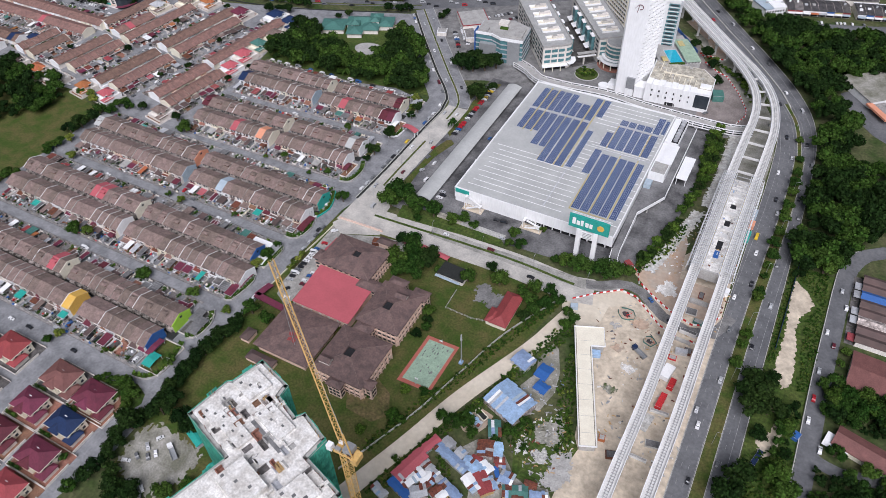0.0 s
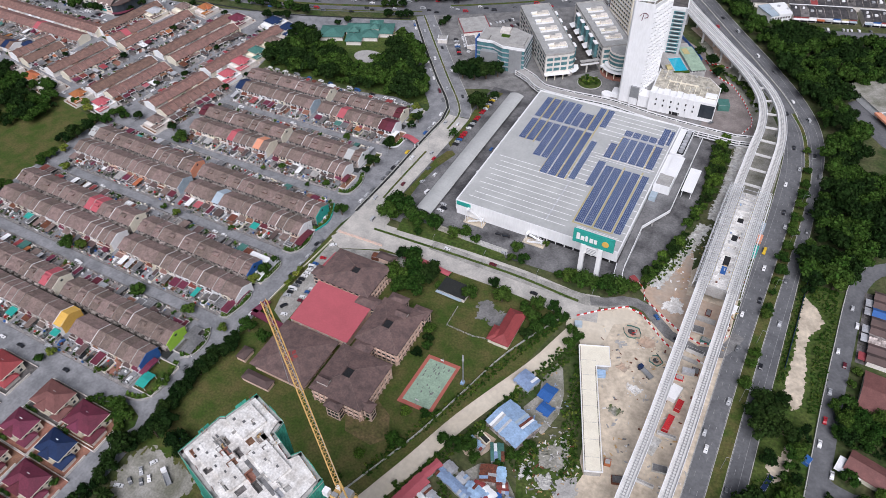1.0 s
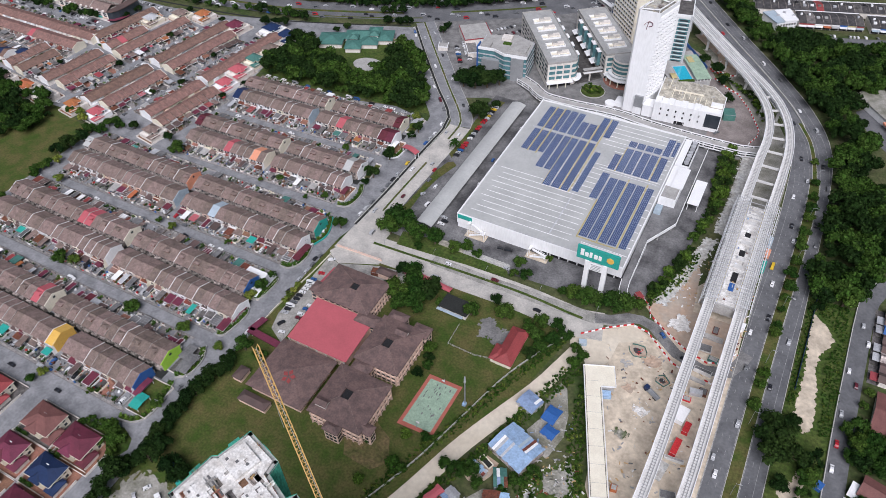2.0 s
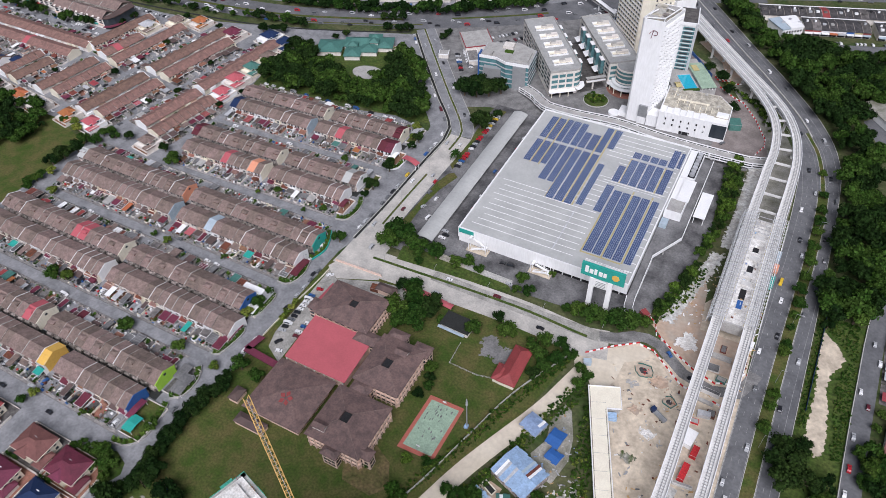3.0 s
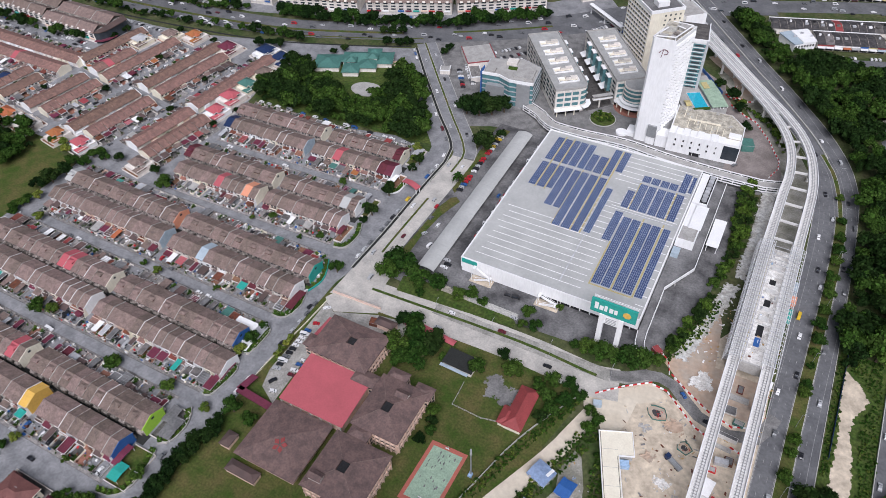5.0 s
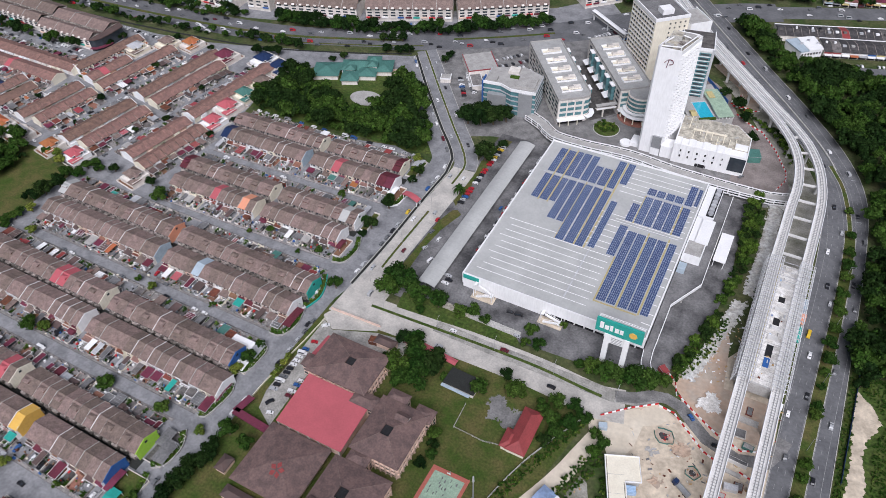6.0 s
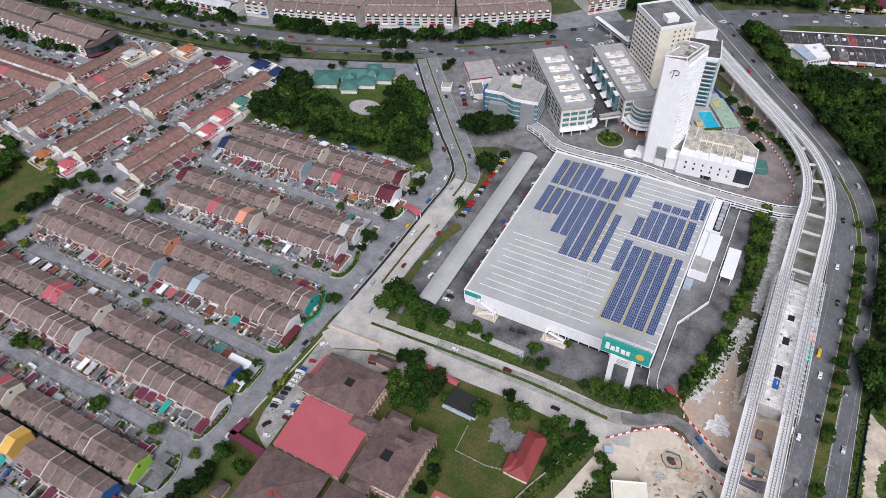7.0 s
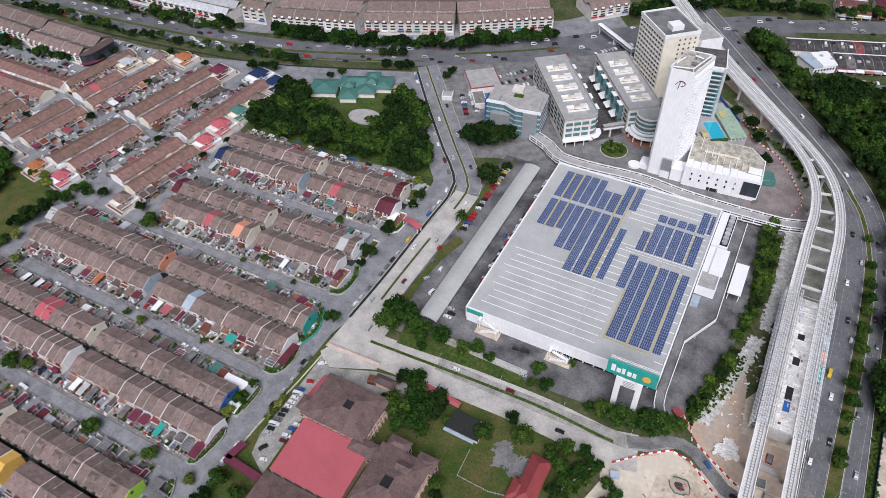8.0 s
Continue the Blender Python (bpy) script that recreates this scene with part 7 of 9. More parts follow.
for x, y, r in ((-223, 84, 7), (-222, 76, 6), (-221, 69, 5), (-222, 62, 5), (-222, 55, 5), (-207, 57, 6), (-215, 97, 6), (-214, 104, 6), (-196, 97, 6), (-183, 66, 4), (-256, 99, 2.6), (-248, 100, 3.6), (-244, 101, 4), (-240, 99, 4), (-237, 94, 3.4), (-235, 98, 3.4), (-234, 91, 3), (-252, 98, 2.6), (-255, 81, 3), (-227, 86, 5), (-243, 92, 3.5), (-240, 97, 3.5), (-259, 96, 2.6), (-233, 121, 4), (-177, 73, 4), (-197, 59, 6), (-186, 66, 4), (-225, 48, 4), (-203, 98, 6), (-239, 57, 2.5), (-303, 102, 3), (-212, 62, 5), (-205, 54, 5), (-170, 80, 4)):
    tree(x, y, r, "leaf" if r < 5 else "dark_leaf")
for x, y, r in ((46, 338, 7), (51, 346, 8), (57, 340, 7), (62, 348, 7), (47, 352, 8), (45, 330, 4), (35, 246, 6), (34, 237, 6), (43, 249, 5), (40, 239, 8), (38, 227, 7), (46, 231, 7), (44, 215, 5), (41, 187, 9), (36, 176, 8), (54, 197, 7), (60, 190, 7), (55, 224, 5), (44, 252, 4), (77, 249, 5), (83, 250, 6), (92, 252, 6), (76, 259, 4), (77, 222, 4.5), (100, 241, 5), (91, 218, 5), (90, 209, 4), (67.5, 258, 4), (72, 251.5, 5), (79, 255, 5.5), (86, 258.5, 5.5), (90, 252, 5.5), (71, 244, 4.5), (83, 243.5, 5), (96, 247, 5), (75, 285, 3), (73, 276, 2.6), (48, 170, 8), (84, 213, 4), (100, 215, 5), (104, 255, 6)):
    tree(x, y, r, "dark_leaf" if x < 50 else "leaf")
for x, y, r in ((26.5, 252, 4.2), (27.5, 274, 3.6), (27, 266, 3.2), (27.8, 302, 3.6), (28, 308, 3.4), (28.4, 330, 3.2), (28.7, 338, 4.4), (28, 349, 4.6), (29, 361, 4), (29.7, 373, 4.4), (29.7, 381, 3.6), (30, 389, 4), (30, 402, 4.2), (30, 412, 4.4), (30.2, 424, 3.6), (29.4, 440, 3.4), (26, 463, 3), (28, 320, 2.6)):
    tree(x, y, r, "leaf")
for x, y, r in ((-459, 288, 3), (-365, 300, 4), (-370, 282, 6), (-406, 325, 3), (-265, 337, 3), (-238, 323, 4), (-234, 346, 4), (-239, 391, 4), (-236, 380, 3), (-420, 222, 4), (-358, 169, 5), (-349, 172, 4), (-291, 161, 5), (-255, 163, 4.4), (-236, 206, 4.5), (-237, 198, 4), (-236, 216, 3), (-238, 186, 2), (-230, 162, 3), (-249, 288, 3), (-260, 282, 2), (-328, 309, 2), (-287, 290, 3), (-298, 283, 2), (-261, 362, 3), (-438, 236, 4), (-442, 226, 4), (-440, 218, 3.4), (-446, 180, 4), (-447, 190, 3.5), (-438, 276, 5), (-446, 272, 5), (-440, 284, 4), (-462, 280, 4), (-470, 285, 4), (-480, 284, 4), (-402, 345, 3), (-318, 221, 3), (-278, 226, 2.5), (-301, 108, 3), (-270, 111, 2.4), (-330, 222, 2.6)):
    tree(x, y, r, tr.choice(["leaf", "leaf", "light_leaf"]))
for x, y, r in ((-228, 446, 8.5), (-219, 448, 8.5), (-211, 453, 8.5), (-204, 460, 7), (-222, 458, 8), (-232, 454, 6), (-212, 462, 7), (-198, 412, 8.5), (-203, 419, 6), (-193, 430, 4), (-230, 378, 4.5), (-231, 370, 4), (-232, 341, 5), (-232, 320, 5), (-233, 312, 3), (-334, 508, 5), (-324, 511, 5), (-317, 515, 5), (-282, 514, 4), (-436, 479, 5), (-417, 482, 5), (-410, 484, 4.5), (-367, 476, 3.5), (-432, 459, 5), (-414, 465, 5), (-422, 462, 5), (-384, 404, 6), (-375, 409, 7), (-374, 438, 7), (-545, 330, 3), (-497, 350, 3.4), (-490, 318, 2.6), (-441, 330, 3), (-436, 395, 3), (-493, 405, 3.2), (-430, 350, 3.4), (-548, 385, 3), (-470, 446, 3.4), (-388, 350, 3), (-384, 372, 3), (-380, 420, 4), (-386, 436, 4), (-420, 290, 4), (-432, 286, 3.4), (-386, 290, 4), (-565, 322, 4), (-562, 329, 4), (-508, 447, 4), (-488, 449, 4), (-557, 415, 4), (-554, 428, 4), (-58, 548, 6), (-50, 535, 5), (-42, 512, 5), (-339, 526, 5), (-331, 529, 5), (-346, 522, 4.5), (-282, 523, 4), (-361, 484, 4), (-70, 560, 5)):
    tree(x, y, r, "dark_leaf")
pl = thing("palm_tree", pose(-198, 373, 0), "feathery palm beside the car park", "tree")
part("trunk", Shape().tube((0, 0, 0), (0.1, 0, 5.5), 0.3, 0, 7, 0.22), MAT["trunk"], pl)
s = Shape()
for k in range(18):
    a, lift = k * 0.6981, 0.6 + 0.9 * ((k * 7) % 5) / 4
    u, v = math.cos(a), math.sin(a)
    pts = [(0.1, 0, 5.4)] + [(u * q, v * q, 5.4 + lift * q - 0.32 * q * q) for q in (1.2, 2.4, 3.6, 4.6)]
    for (p, q), w0, w1 in zip(zip(pts[:-1], pts[1:]), (0.2, 0.7, 0.6, 0.4), (0.7, 0.6, 0.4, 0.1)):
        s.face([(p[0] - v * w0, p[1] + u * w0, p[2] - 0.15), (p[0] + v * w0, p[1] - u * w0, p[2] - 0.15), (q[0] + v * w1, q[1] - u * w1, q[2] - 0.15), (q[0] - v * w1, q[1] + u * w1, q[2] - 0.15)])
part("fronds", s, MAT["leaf"], pl)


def hedge_strip():
    g = random.Random(77)
    s = Shape()
    for k in range(90):
        x, y, z = g.uniform(0, 7.5), g.uniform(-0.7, 0.7), g.uniform(0.4, 2.2)
        a, r = g.uniform(0, 3.1), g.uniform(0.3, 0.65)
        u, v = math.cos(a) * r, math.sin(a) * r
        s.face([(x - u, y - v, z - r * 0.5), (x + v, y - u, z + 0.1), (x + u, y + v, z + r * 0.6), (x - v, y + u, z)])
    return s


# ---- bungalows at the estate's southern edge ----
def bungalow(x, y, w, d, rot, roof, label, lift=0.0, villa=False):
    """A detached house: a hipped main block over lower wings, a tiled terrace and a walled plot."""
    o = thing("bungalow", pose(x, y, 0, 0, 0, rot), label, "house", "bungalows")
    wall = ("white", "cream", "house_wall")[int(x * 7 + y) % 3] if villa else "cream"
    if villa:
        part("lower_storey", Shape().box(-w / 2 - 1.6, w / 2 + 2.4, -d / 2 - 2.0, d / 2 + 1.2, 0, 3.2), MAT[wall], o)
        part("terrace_parapet", Shape().box(-w / 2 - 1.6, w / 2 + 2.4, -d / 2 - 2.0, -d / 2 - 1.8, 3.2, 4.0).box(w / 2 + 2.2, w / 2 + 2.4, -d / 2 - 1.8, d / 2 + 1.2, 3.2, 4.0), MAT["house_wall"], o)
        part("lower_roof", Shape().hip(-w / 2 - 2.0, w * 0.1, -d / 2 - 2.4, -d * 0.18, 3.2, 1.3), MAT[roof if roof != "zinc" else "roof"], o)
        k = 0.8
    else:
        k = 0.94
    a, b = w * k / 2, d * k / 2
    part("wall", Shape().box(-a, a, -b, b, 0, 6.2), MAT[wall], o)
    part("roof", Shape().hip(-a - 0.7, a + 0.7, -b - 0.7, b + 0.7, 6.2, 2.9), MAT[roof], o)
    part("cross_roof", Shape().hip(-a * 0.55, a * 0.35, -b - 2.2, b * 0.4, 5.9, 2.1), MAT[roof], o)
    part("cross_wall", Shape().box(-a * 0.48, a * 0.28, -b - 1.6, -b, 0, 5.8), MAT[wall], o)
    part("eave_trim", Shape().box(-a - 0.8, a + 0.8, -b - 0.85, -b - 0.7, 5.85, 6.2).box(a + 0.7, a + 0.85, -b - 0.8, b + 0.8, 5.85, 6.2), MAT[wall], o)
    if not villa:
        p = part("porch", Shape().box(a - 2.6, a + 2.6, -b - 1.8, 0.5, 0, 2.9), MAT["house_wall"], o)
        part("porch_roof", Shape().hip(a - 3.0, a + 3.1, -b - 2.3, 1.0, 3.0, 1.4), MAT[roof], p)
        q = part("rear_wing", Shape().box(-a - 2.2, -a + 3, 0, b + 1.2, 0, 4.2), MAT[wall], o)
        part("wing_roof", Shape().hip(-a - 2.7, -a + 3.4, -0.5, b + 1.7, 4.2, 1.7), MAT[roof], q)
        part("skylight", Shape().box(-0.8, 0.9, 1.0, 2.0, 8.0, 8.3), MAT["white"], o)
        part("garden_hedge", cached("hedge_strip", lambda: hedge_strip(), [MAT["leaf"]]), None, o).matrix_basis = pose(-w / 2 - 2.6, -d / 2 - 2.6, 0)
        part("side_hedge", cached("hedge_strip", lambda: hedge_strip(), [MAT["leaf"]]), None, o).matrix_basis = pose(-w / 2 - 3.0, d / 2 - 7, 0, 0, 0, 90)
    part("plot_slab", Shape().box(-w / 2 - 3.6, w / 2 + 4.6, -d / 2 - 3.6, d / 2 + 2.6, 0, 0.14 + lift), MAT["plot_tile" if int(x + y) % 3 else "plot"], o)
    s = Shape()
    for e in ((-w / 2 - 3.8, w / 2 + 4.8, -d / 2 - 3.8, -d / 2 - 3.6), (-w / 2 - 3.8, w / 2 + 4.8, d / 2 + 2.6, d / 2 + 2.8), (-w / 2 - 3.8, -w / 2 - 3.6, -d / 2 - 3.6, d / 2 + 2.6), (w / 2 + 4.6, w / 2 + 4.8, -d / 2 - 3.6, d / 2 - 2)):
        s.box(*e, 0, 1.5)
    part("yard_wall", s, MAT["house_wall"], o)
    for z in (0.9, 3.8):
        s = Shape()
        window_grid(s, ("y", -b, -1), -a + 0.6, a - 0.6, z, z + 1.9, 4, 1, 1.5, 1.4)
        window_grid(s, ("x", a, 1), -b + 0.6, b - 0.6, z, z + 1.9, 3, 1, 1.5, 1.4)
        part("window", s, MAT["window"], o)
    return o


for x, y, w, d, roof, lb in ((-274, 88, 18, 13, "red_brown", "brown-roofed two-storey bungalow with cream walls"), (-250, 87, 18, 13, "maroon", "maroon-roofed corner bungalow with a paved yard"), (-276, 70, 15, 11, "maroon", "maroon-roofed bungalow with a tiled porch"), (-251, 70, 16, 11, "navy", "navy-roofed bungalow with white walls"), (-249, 52, 18, 12, "maroon", "maroon-roofed bungalow with a carport"), (-314, 89, 17, 13, "brick_red", "red-roofed bungalow with a wide yard"), (-276, 52, 14, 11, "maroon", "maroon-roofed bungalow behind white tanks"), (-248, 34, 16, 12, "brick_red", "red-roofed bungalow with a glass awning"), (-312, 66, 15, 12, "brick_red", "red-roofed bungalow beside the lane"), (-336, 84, 16, 13, "maroon", "maroon-roofed bungalow on a corner plot"), (-276, 33, 15, 11, "maroon", "maroon-roofed bungalow in a row")):
    bungalow(x, y, w, d, 0, roof, lb, 0.011 * (int(-x) % 17) / 2 + 0.003 * (int(y) % 7))
sheet("ground_corner_verge", [(-262, 98), (-250, 100), (-240, 104), (-232, 101), (-229.5, 96), (-232, 90), (-237, 86), (-238, 94), (-262, 96.4)], 0.1, MAT["rough_grass"], "planted verge on the estate corner", "verge")
for x, y, w, d, mt, lb in ((-196, 93, 10, 5, "teal", "teal sheet site shed"), (-205, 97, 5, 4, "deep_blue", "small blue site shed"), (-176, 84, 12, 4, "teal", "teal hoarding shed beside the tower")):
    o = thing("site_shed", pose(x, y, 0, 0, 0, -20), lb, "shed")
    part("roof", Shape().gable(0, w, 0, d, 2.8, 0.6), MAT[mt], o)
    part("wall", Shape().box(0.3, w - 0.3, 0.3, d - 0.3, 0, 2.7), MAT["zinc"], o)

# ---- villas at the upper end of the older estate ----
for x, y, w, d, roof, lb in ((-396, 363, 12, 11, "red_sheet", "white villa with a red porch roof"), (-399, 383, 13, 13, "red_sheet", "villa with a pink-red hip roof"), (-398, 402, 11, 12, "moss_green", "villa with a green hip roof"), (-396, 421, 13, 12, "roof", "cream villa with a brown roof"), (-417, 450, 14, 14, "navy", "white villa with dark blue roofs"), (-399, 446, 14, 11, "navy", "white villa with a solar roof"), (-457, 289, 11, 11, "red_sheet", "white corner villa with red roofs"), (-482, 289, 11, 10, "orange", "corner villa with an orange roof"), (-515, 289, 11, 14, "zinc", "villa with a pale sheet roof"), (-538, 291, 11, 15, "orange", "villa with an orange tiled hip roof"), (-450, 440, 14, 14, "maroon", "large villa with a maroon roof"), (-402, 290, 10, 11, "roof", "corner villa with brown roofs"), (-566, 292, 11, 13, "old_roof", "villa with a weathered brown roof"), (-582, 325, 10, 10, "navy", "white house with a blue solar roof"), (-528, 418, 12, 12, "zinc", "flat pale house with roof panels"), (-510, 436, 12, 13, "roof", "house with a brown hip roof"), (-490, 444, 12, 12, "orange", "house with an orange roof")):
    bungalow(x, y, w, d, 81, roof, lb, 0.011 * (int(y) % 17) / 2, True)

# ---- green-roofed club house in the park ----
club = thing("club_house", pose(-341, 466, 0, 0, 0, 24) @ Matrix.Diagonal((1.2, 1.15, 1, 1)), "club house with many grey-green hipped roofs", "club house")
for x, y, w, d in ((-26, -8, 18, 18), (-6, -14, 12, 14), (4, -8, 13, 13), (15, -2, 12, 16), (-8, 0, 24, 14), (8, 9, 10, 10), (-4, -4, 7, 7), (10, 1, 7, 7)):
    up = 2.6 if w == 7 else 0.0
    g = part("pavilion", Shape().box(x + 0.8, x + w - 0.8, y + 0.8, y + d - 0.8, 0, 4.2 + up), MAT["house_wall"], club)
    part("roof", Shape().hip(x, x + w, y, y + d, 4.2 + up, 2.2 + 0.05 * w), MAT["moss_green"], g)
sheet("pavement_clearing", [(-313 + 13.5 * math.cos(k * 0.3142), 442 + 9.5 * math.sin(k * 0.3142)) for k in range(20)], 0.1, MAT["concrete"], "round paved clearing in the park", "clearing")

# ---- shop rows along the trunk road ----
def shop_row(p, q, depth, height, label, roof="roof", fronts=True):
    p, q = Vector(p), Vector(q)
    n = (q - p).length
    o = thing("shop_row", pose(p.x, p.y, 0, 0, 0, math.degrees(math.atan2(q.y - p.y, q.x - p.x))), label, "shophouses", "shop rows")
    part("wall", Shape().box(0, n, 0, depth, 0, height), MAT["house_wall"], o)
    for y0, y1 in ((-1, depth * 0.42), (depth * 0.46, depth + 1)):
        part("roof", Shape().gable(-0.4, n + 0.4, y0, y1, height, 4.0, thick=0.3), MAT[roof], o)
    part("roof_gutter", Shape().box(0, n, depth * 0.42, depth * 0.46, height, height + 0.8), MAT["rear"], o)
    k = int(n / 6.5)
    for i in range(1, k):
        x = i * n / k
        s = Shape()
        for y0, y1 in ((-1, depth * 0.42), (depth * 0.46, depth + 1)):
            ym = (y0 + y1) / 2
            s.tube((x, y0, height + 0.1), (x, ym, height + 4.1), 0.22).tube((x, ym, height + 4.1), (x, y1, height + 0.1), 0.22)
        if i % 3 == 0:
            part("party_wall", s, MAT["kerb"], o)
    for fl in range(3):
        z = 3.9 + fl * (height - 4.0) / 3
        for i in range(k):
            x = (i + 0.5) * n / k
            w = part("window", cached("shop_window", lambda: Shape().box(-2.0, 2.0, -0.14, 0, 0.7, 2.0), [MAT["window"]]), None, o)
            w.matrix_basis = pose(x, 0, z)
    cols = ["deep_blue", "maroon", "teal", "house_wall", "barrier_red", "maroon", "white", "pink_wall"]
    for i in range(k):
        x = i * n / k
        a = part("shop_sign", cached("shop_sign_" + cols[(i * 5 + int(n)) % 8], lambda: Shape().box(0.3, 5.9, -0.8, 0, 3.0, 4.2), [MAT[cols[(i * 5 + int(n)) % 8]]]), None, o)
        a.matrix_basis = pose(x, 0, 0)
        a = part("gable_front", cached("shop_gable", lambda: Shape().gable(0, 2.4, -1.25, 1.2, 0.1, 0.8).box(0.2, 2.2, -0.6, 1.0, -0.8, 0.1), [MAT["house_wall"]]), None, o)
        a.matrix_basis = pose(x + 2.0, 0, height)
    return o


for p, q, dp in (((-458, 521), (-386, 543), 40), ((-379, 547), (-309, 578), 40), ((-304, 580), (-236, 622), 40)):
    shop_row(p, q, dp, 12, "four-storey white shop row with brown roofs")
shop_row((-212, 650), (-186, 676), 30, 11, "cream shop row with a brown roof")
shop_row((-716, 408), (-632, 406), 32, 10, "shop row with weathered brown roofs")
shop_row((-627, 402), (-564, 402), 34, 10, "corner shop row with weathered brown roofs")
o = thing("corner_shop", pose(-564, 402, 0), "rounded dark glass shop corner with a maroon awning", "shop")
part("wall", Shape().prism([(0, 0), (4, 2), (7, 7), (8, 14), (8, 30), (0, 34)], 0, 9.5), MAT["window"], o)
part("roof", Shape().prism([(0, -0.5), (4.5, 1.5), (7.6, 6.6), (8.6, 14), (8.6, 30.5), (0, 34.5)], 9.5, 10.2), MAT["old_roof"], o)
part("awning", Shape().prism([(1, -3), (7, 0), (10.5, 6), (11.5, 14), (8, 14), (7, 7), (4, 2), (0, 0)], 2.8, 3.2), MAT["maroon"], o)
shop_row((-640, 504), (-500, 510), 26, 9, "shop row with a pale flat roof", "zinc")
shop_row((-490, 520), (-468, 524), 36, 14, "pink corner shop block with a brown roof")


def market_row(x, y, w, d, rot, roof, label, seed, front=True):
    """A row of low shop lots: party walls over a patched roof, roof lights, awnings and dark shopfronts."""
    mr = random.Random(seed)
    o = thing("market_row", pose(x, y, 0, 0, 0, rot), label, "shop row")
    part("wall", Shape().box(0, w, 0, d, 0, 5.4), MAT["house_wall"], o)
    n = int(w / 6.2)
    for k in range(n):
        a, b = k * w / n, (k + 1) * w / n
        mt = "brick_red" if roof == "tar" and k == 8 and not front else mr.choice([roof, roof, roof, "plot" if roof == "tar" else "old_roof"])
        lift = mr.uniform(0, 0.25)
        part("roof_lot", Shape().gable(a + 0.1, b - 0.1, -0.8, d + 0.2, 5.4 + lift, 1.9), MAT[mt], o)
        if roof == "tar":
            part("party_wall", Shape().gable(b - 0.14, b + 0.14, -0.6, d, 5.5, 2.3), MAT["rear"], o)
        if mr.random() < 0.75:
            ya = mr.uniform(d * 0.18, d * 0.32)
            part("roof_light", Shape().box(a + 1.6, a + 4.2, ya, ya + 2.4, 5.9, 7.6 + lift), MAT[mr.choice(["zinc", "concrete", "white", "plot"])], o)
        if mr.random() < 0.4:
            part("water_tank", Shape().box(a + 2, a + 3.6, d * 0.5 - 0.8, d * 0.5 + 0.8, 7.0, 8.6 + lift), MAT[mr.choice(["white", "zinc", "dark"])], o)
        if front:
            part("shopfront", Shape().box(a + 0.4, b - 0.4, -0.1, 0, 0.2, 3.0), MAT["dark"], o)
            part("awning", Shape().prism([(a + 0.3, -3.0), (b - 0.3, -3.0), (b - 0.3, -0.1), (a + 0.3, -0.1)], 3.1, 3.5), MAT[mr.choice(["white", "walkway", "zinc", "white", "sky_paint", "orange"])], o)
            part("fascia", Shape().box(a + 0.2, b - 0.2, -0.3, 0, 3.8, 5.2), MAT[mr.choice(["white", "white", "walkway", "brick_red", "deep_blue"])], o)
    part("gutter", Shape().box(0, w, d, d + 0.9, 5.0, 5.9), MAT["white"], o)
    return o


market_row(-13, 651, 52, 21, 18, "tar", "low shop row with a dark patched roof and white awnings", 1)
market_row(42, 667, 60, 21, 16, "tar", "low shop row with orange and white fascias", 2)
market_row(-50, 663, 112, 18, 19, "tar", "low rear shop row with a dark weathered roof", 3, False)
market_row(-24, 745, 27, 26, 12, "red_brown", "broad low shop row with a brown tiled roof", 4)
market_row(8, 756, 62, 28, 14, "maroon", "broad low shop row with a maroon tiled roof", 5)
market_row(84, 800, 60, 26, 20, "maroon", "broad low shop row with a faded maroon roof", 6)
market_row(-150, 760, 26, 18, 15, "wood", "low shop row with an orange-brown roof", 7)
o = thing("corner_hall", pose(0, 0, 0), "low corner hall with pale blue and white roofs", "hall")
part("wall", Shape().prism([(-43, 654), (-29, 639.6), (-14.5, 651.6), (-24, 669)], 0, 6.2), MAT["white"], o)
part("blue_roof", Shape().prism([(-43.6, 654.2), (-29.2, 639), (-23.6, 644), (-36, 661)], 6.2, 7.0), MAT["sky_paint"], o, "pale blue sheet roof")
part("white_roof", Shape().prism([(-35.8, 661.2), (-23.4, 644.2), (-14, 651.4), (-23.8, 669.6)], 6.2, 7.3), MAT["white"], o, "white sheet roof")
for x, y in ((-31, 652), (-19, 657), (-27, 659)):
    part("roof_unit", Shape().box(x - 1.2, x + 1.2, y - 0.8, y + 0.8, 7.0, 8.4), MAT["zinc"], o)
for k in range(7):
    part("upper_window", Shape().prism([(-28.2 + k * 1.95, 639.9 + k * 1.6), (-27.2 + k * 1.95, 640.7 + k * 1.6), (-27.1 + k * 1.95, 640.5 + k * 1.6), (-28.1 + k * 1.95, 639.7 + k * 1.6)], 3.4, 5.0), MAT["dark"], o)
sheet("ground_depot_lane", [(44, 540), (56, 512), (70, 494), (90, 480), (98, 490), (80, 512), (66, 534), (54, 552)], 0.06, MAT["asphalt"], "asphalt lane before the depot", "lane")
sheet("ground_market_lane", [(-26, 634), (-10, 640), (20, 648), (60, 662), (100, 676), (98, 664), (60, 650), (20, 636), (-10, 630)], 0.06, MAT["asphalt"], "asphalt lane before the market rows", "lane")
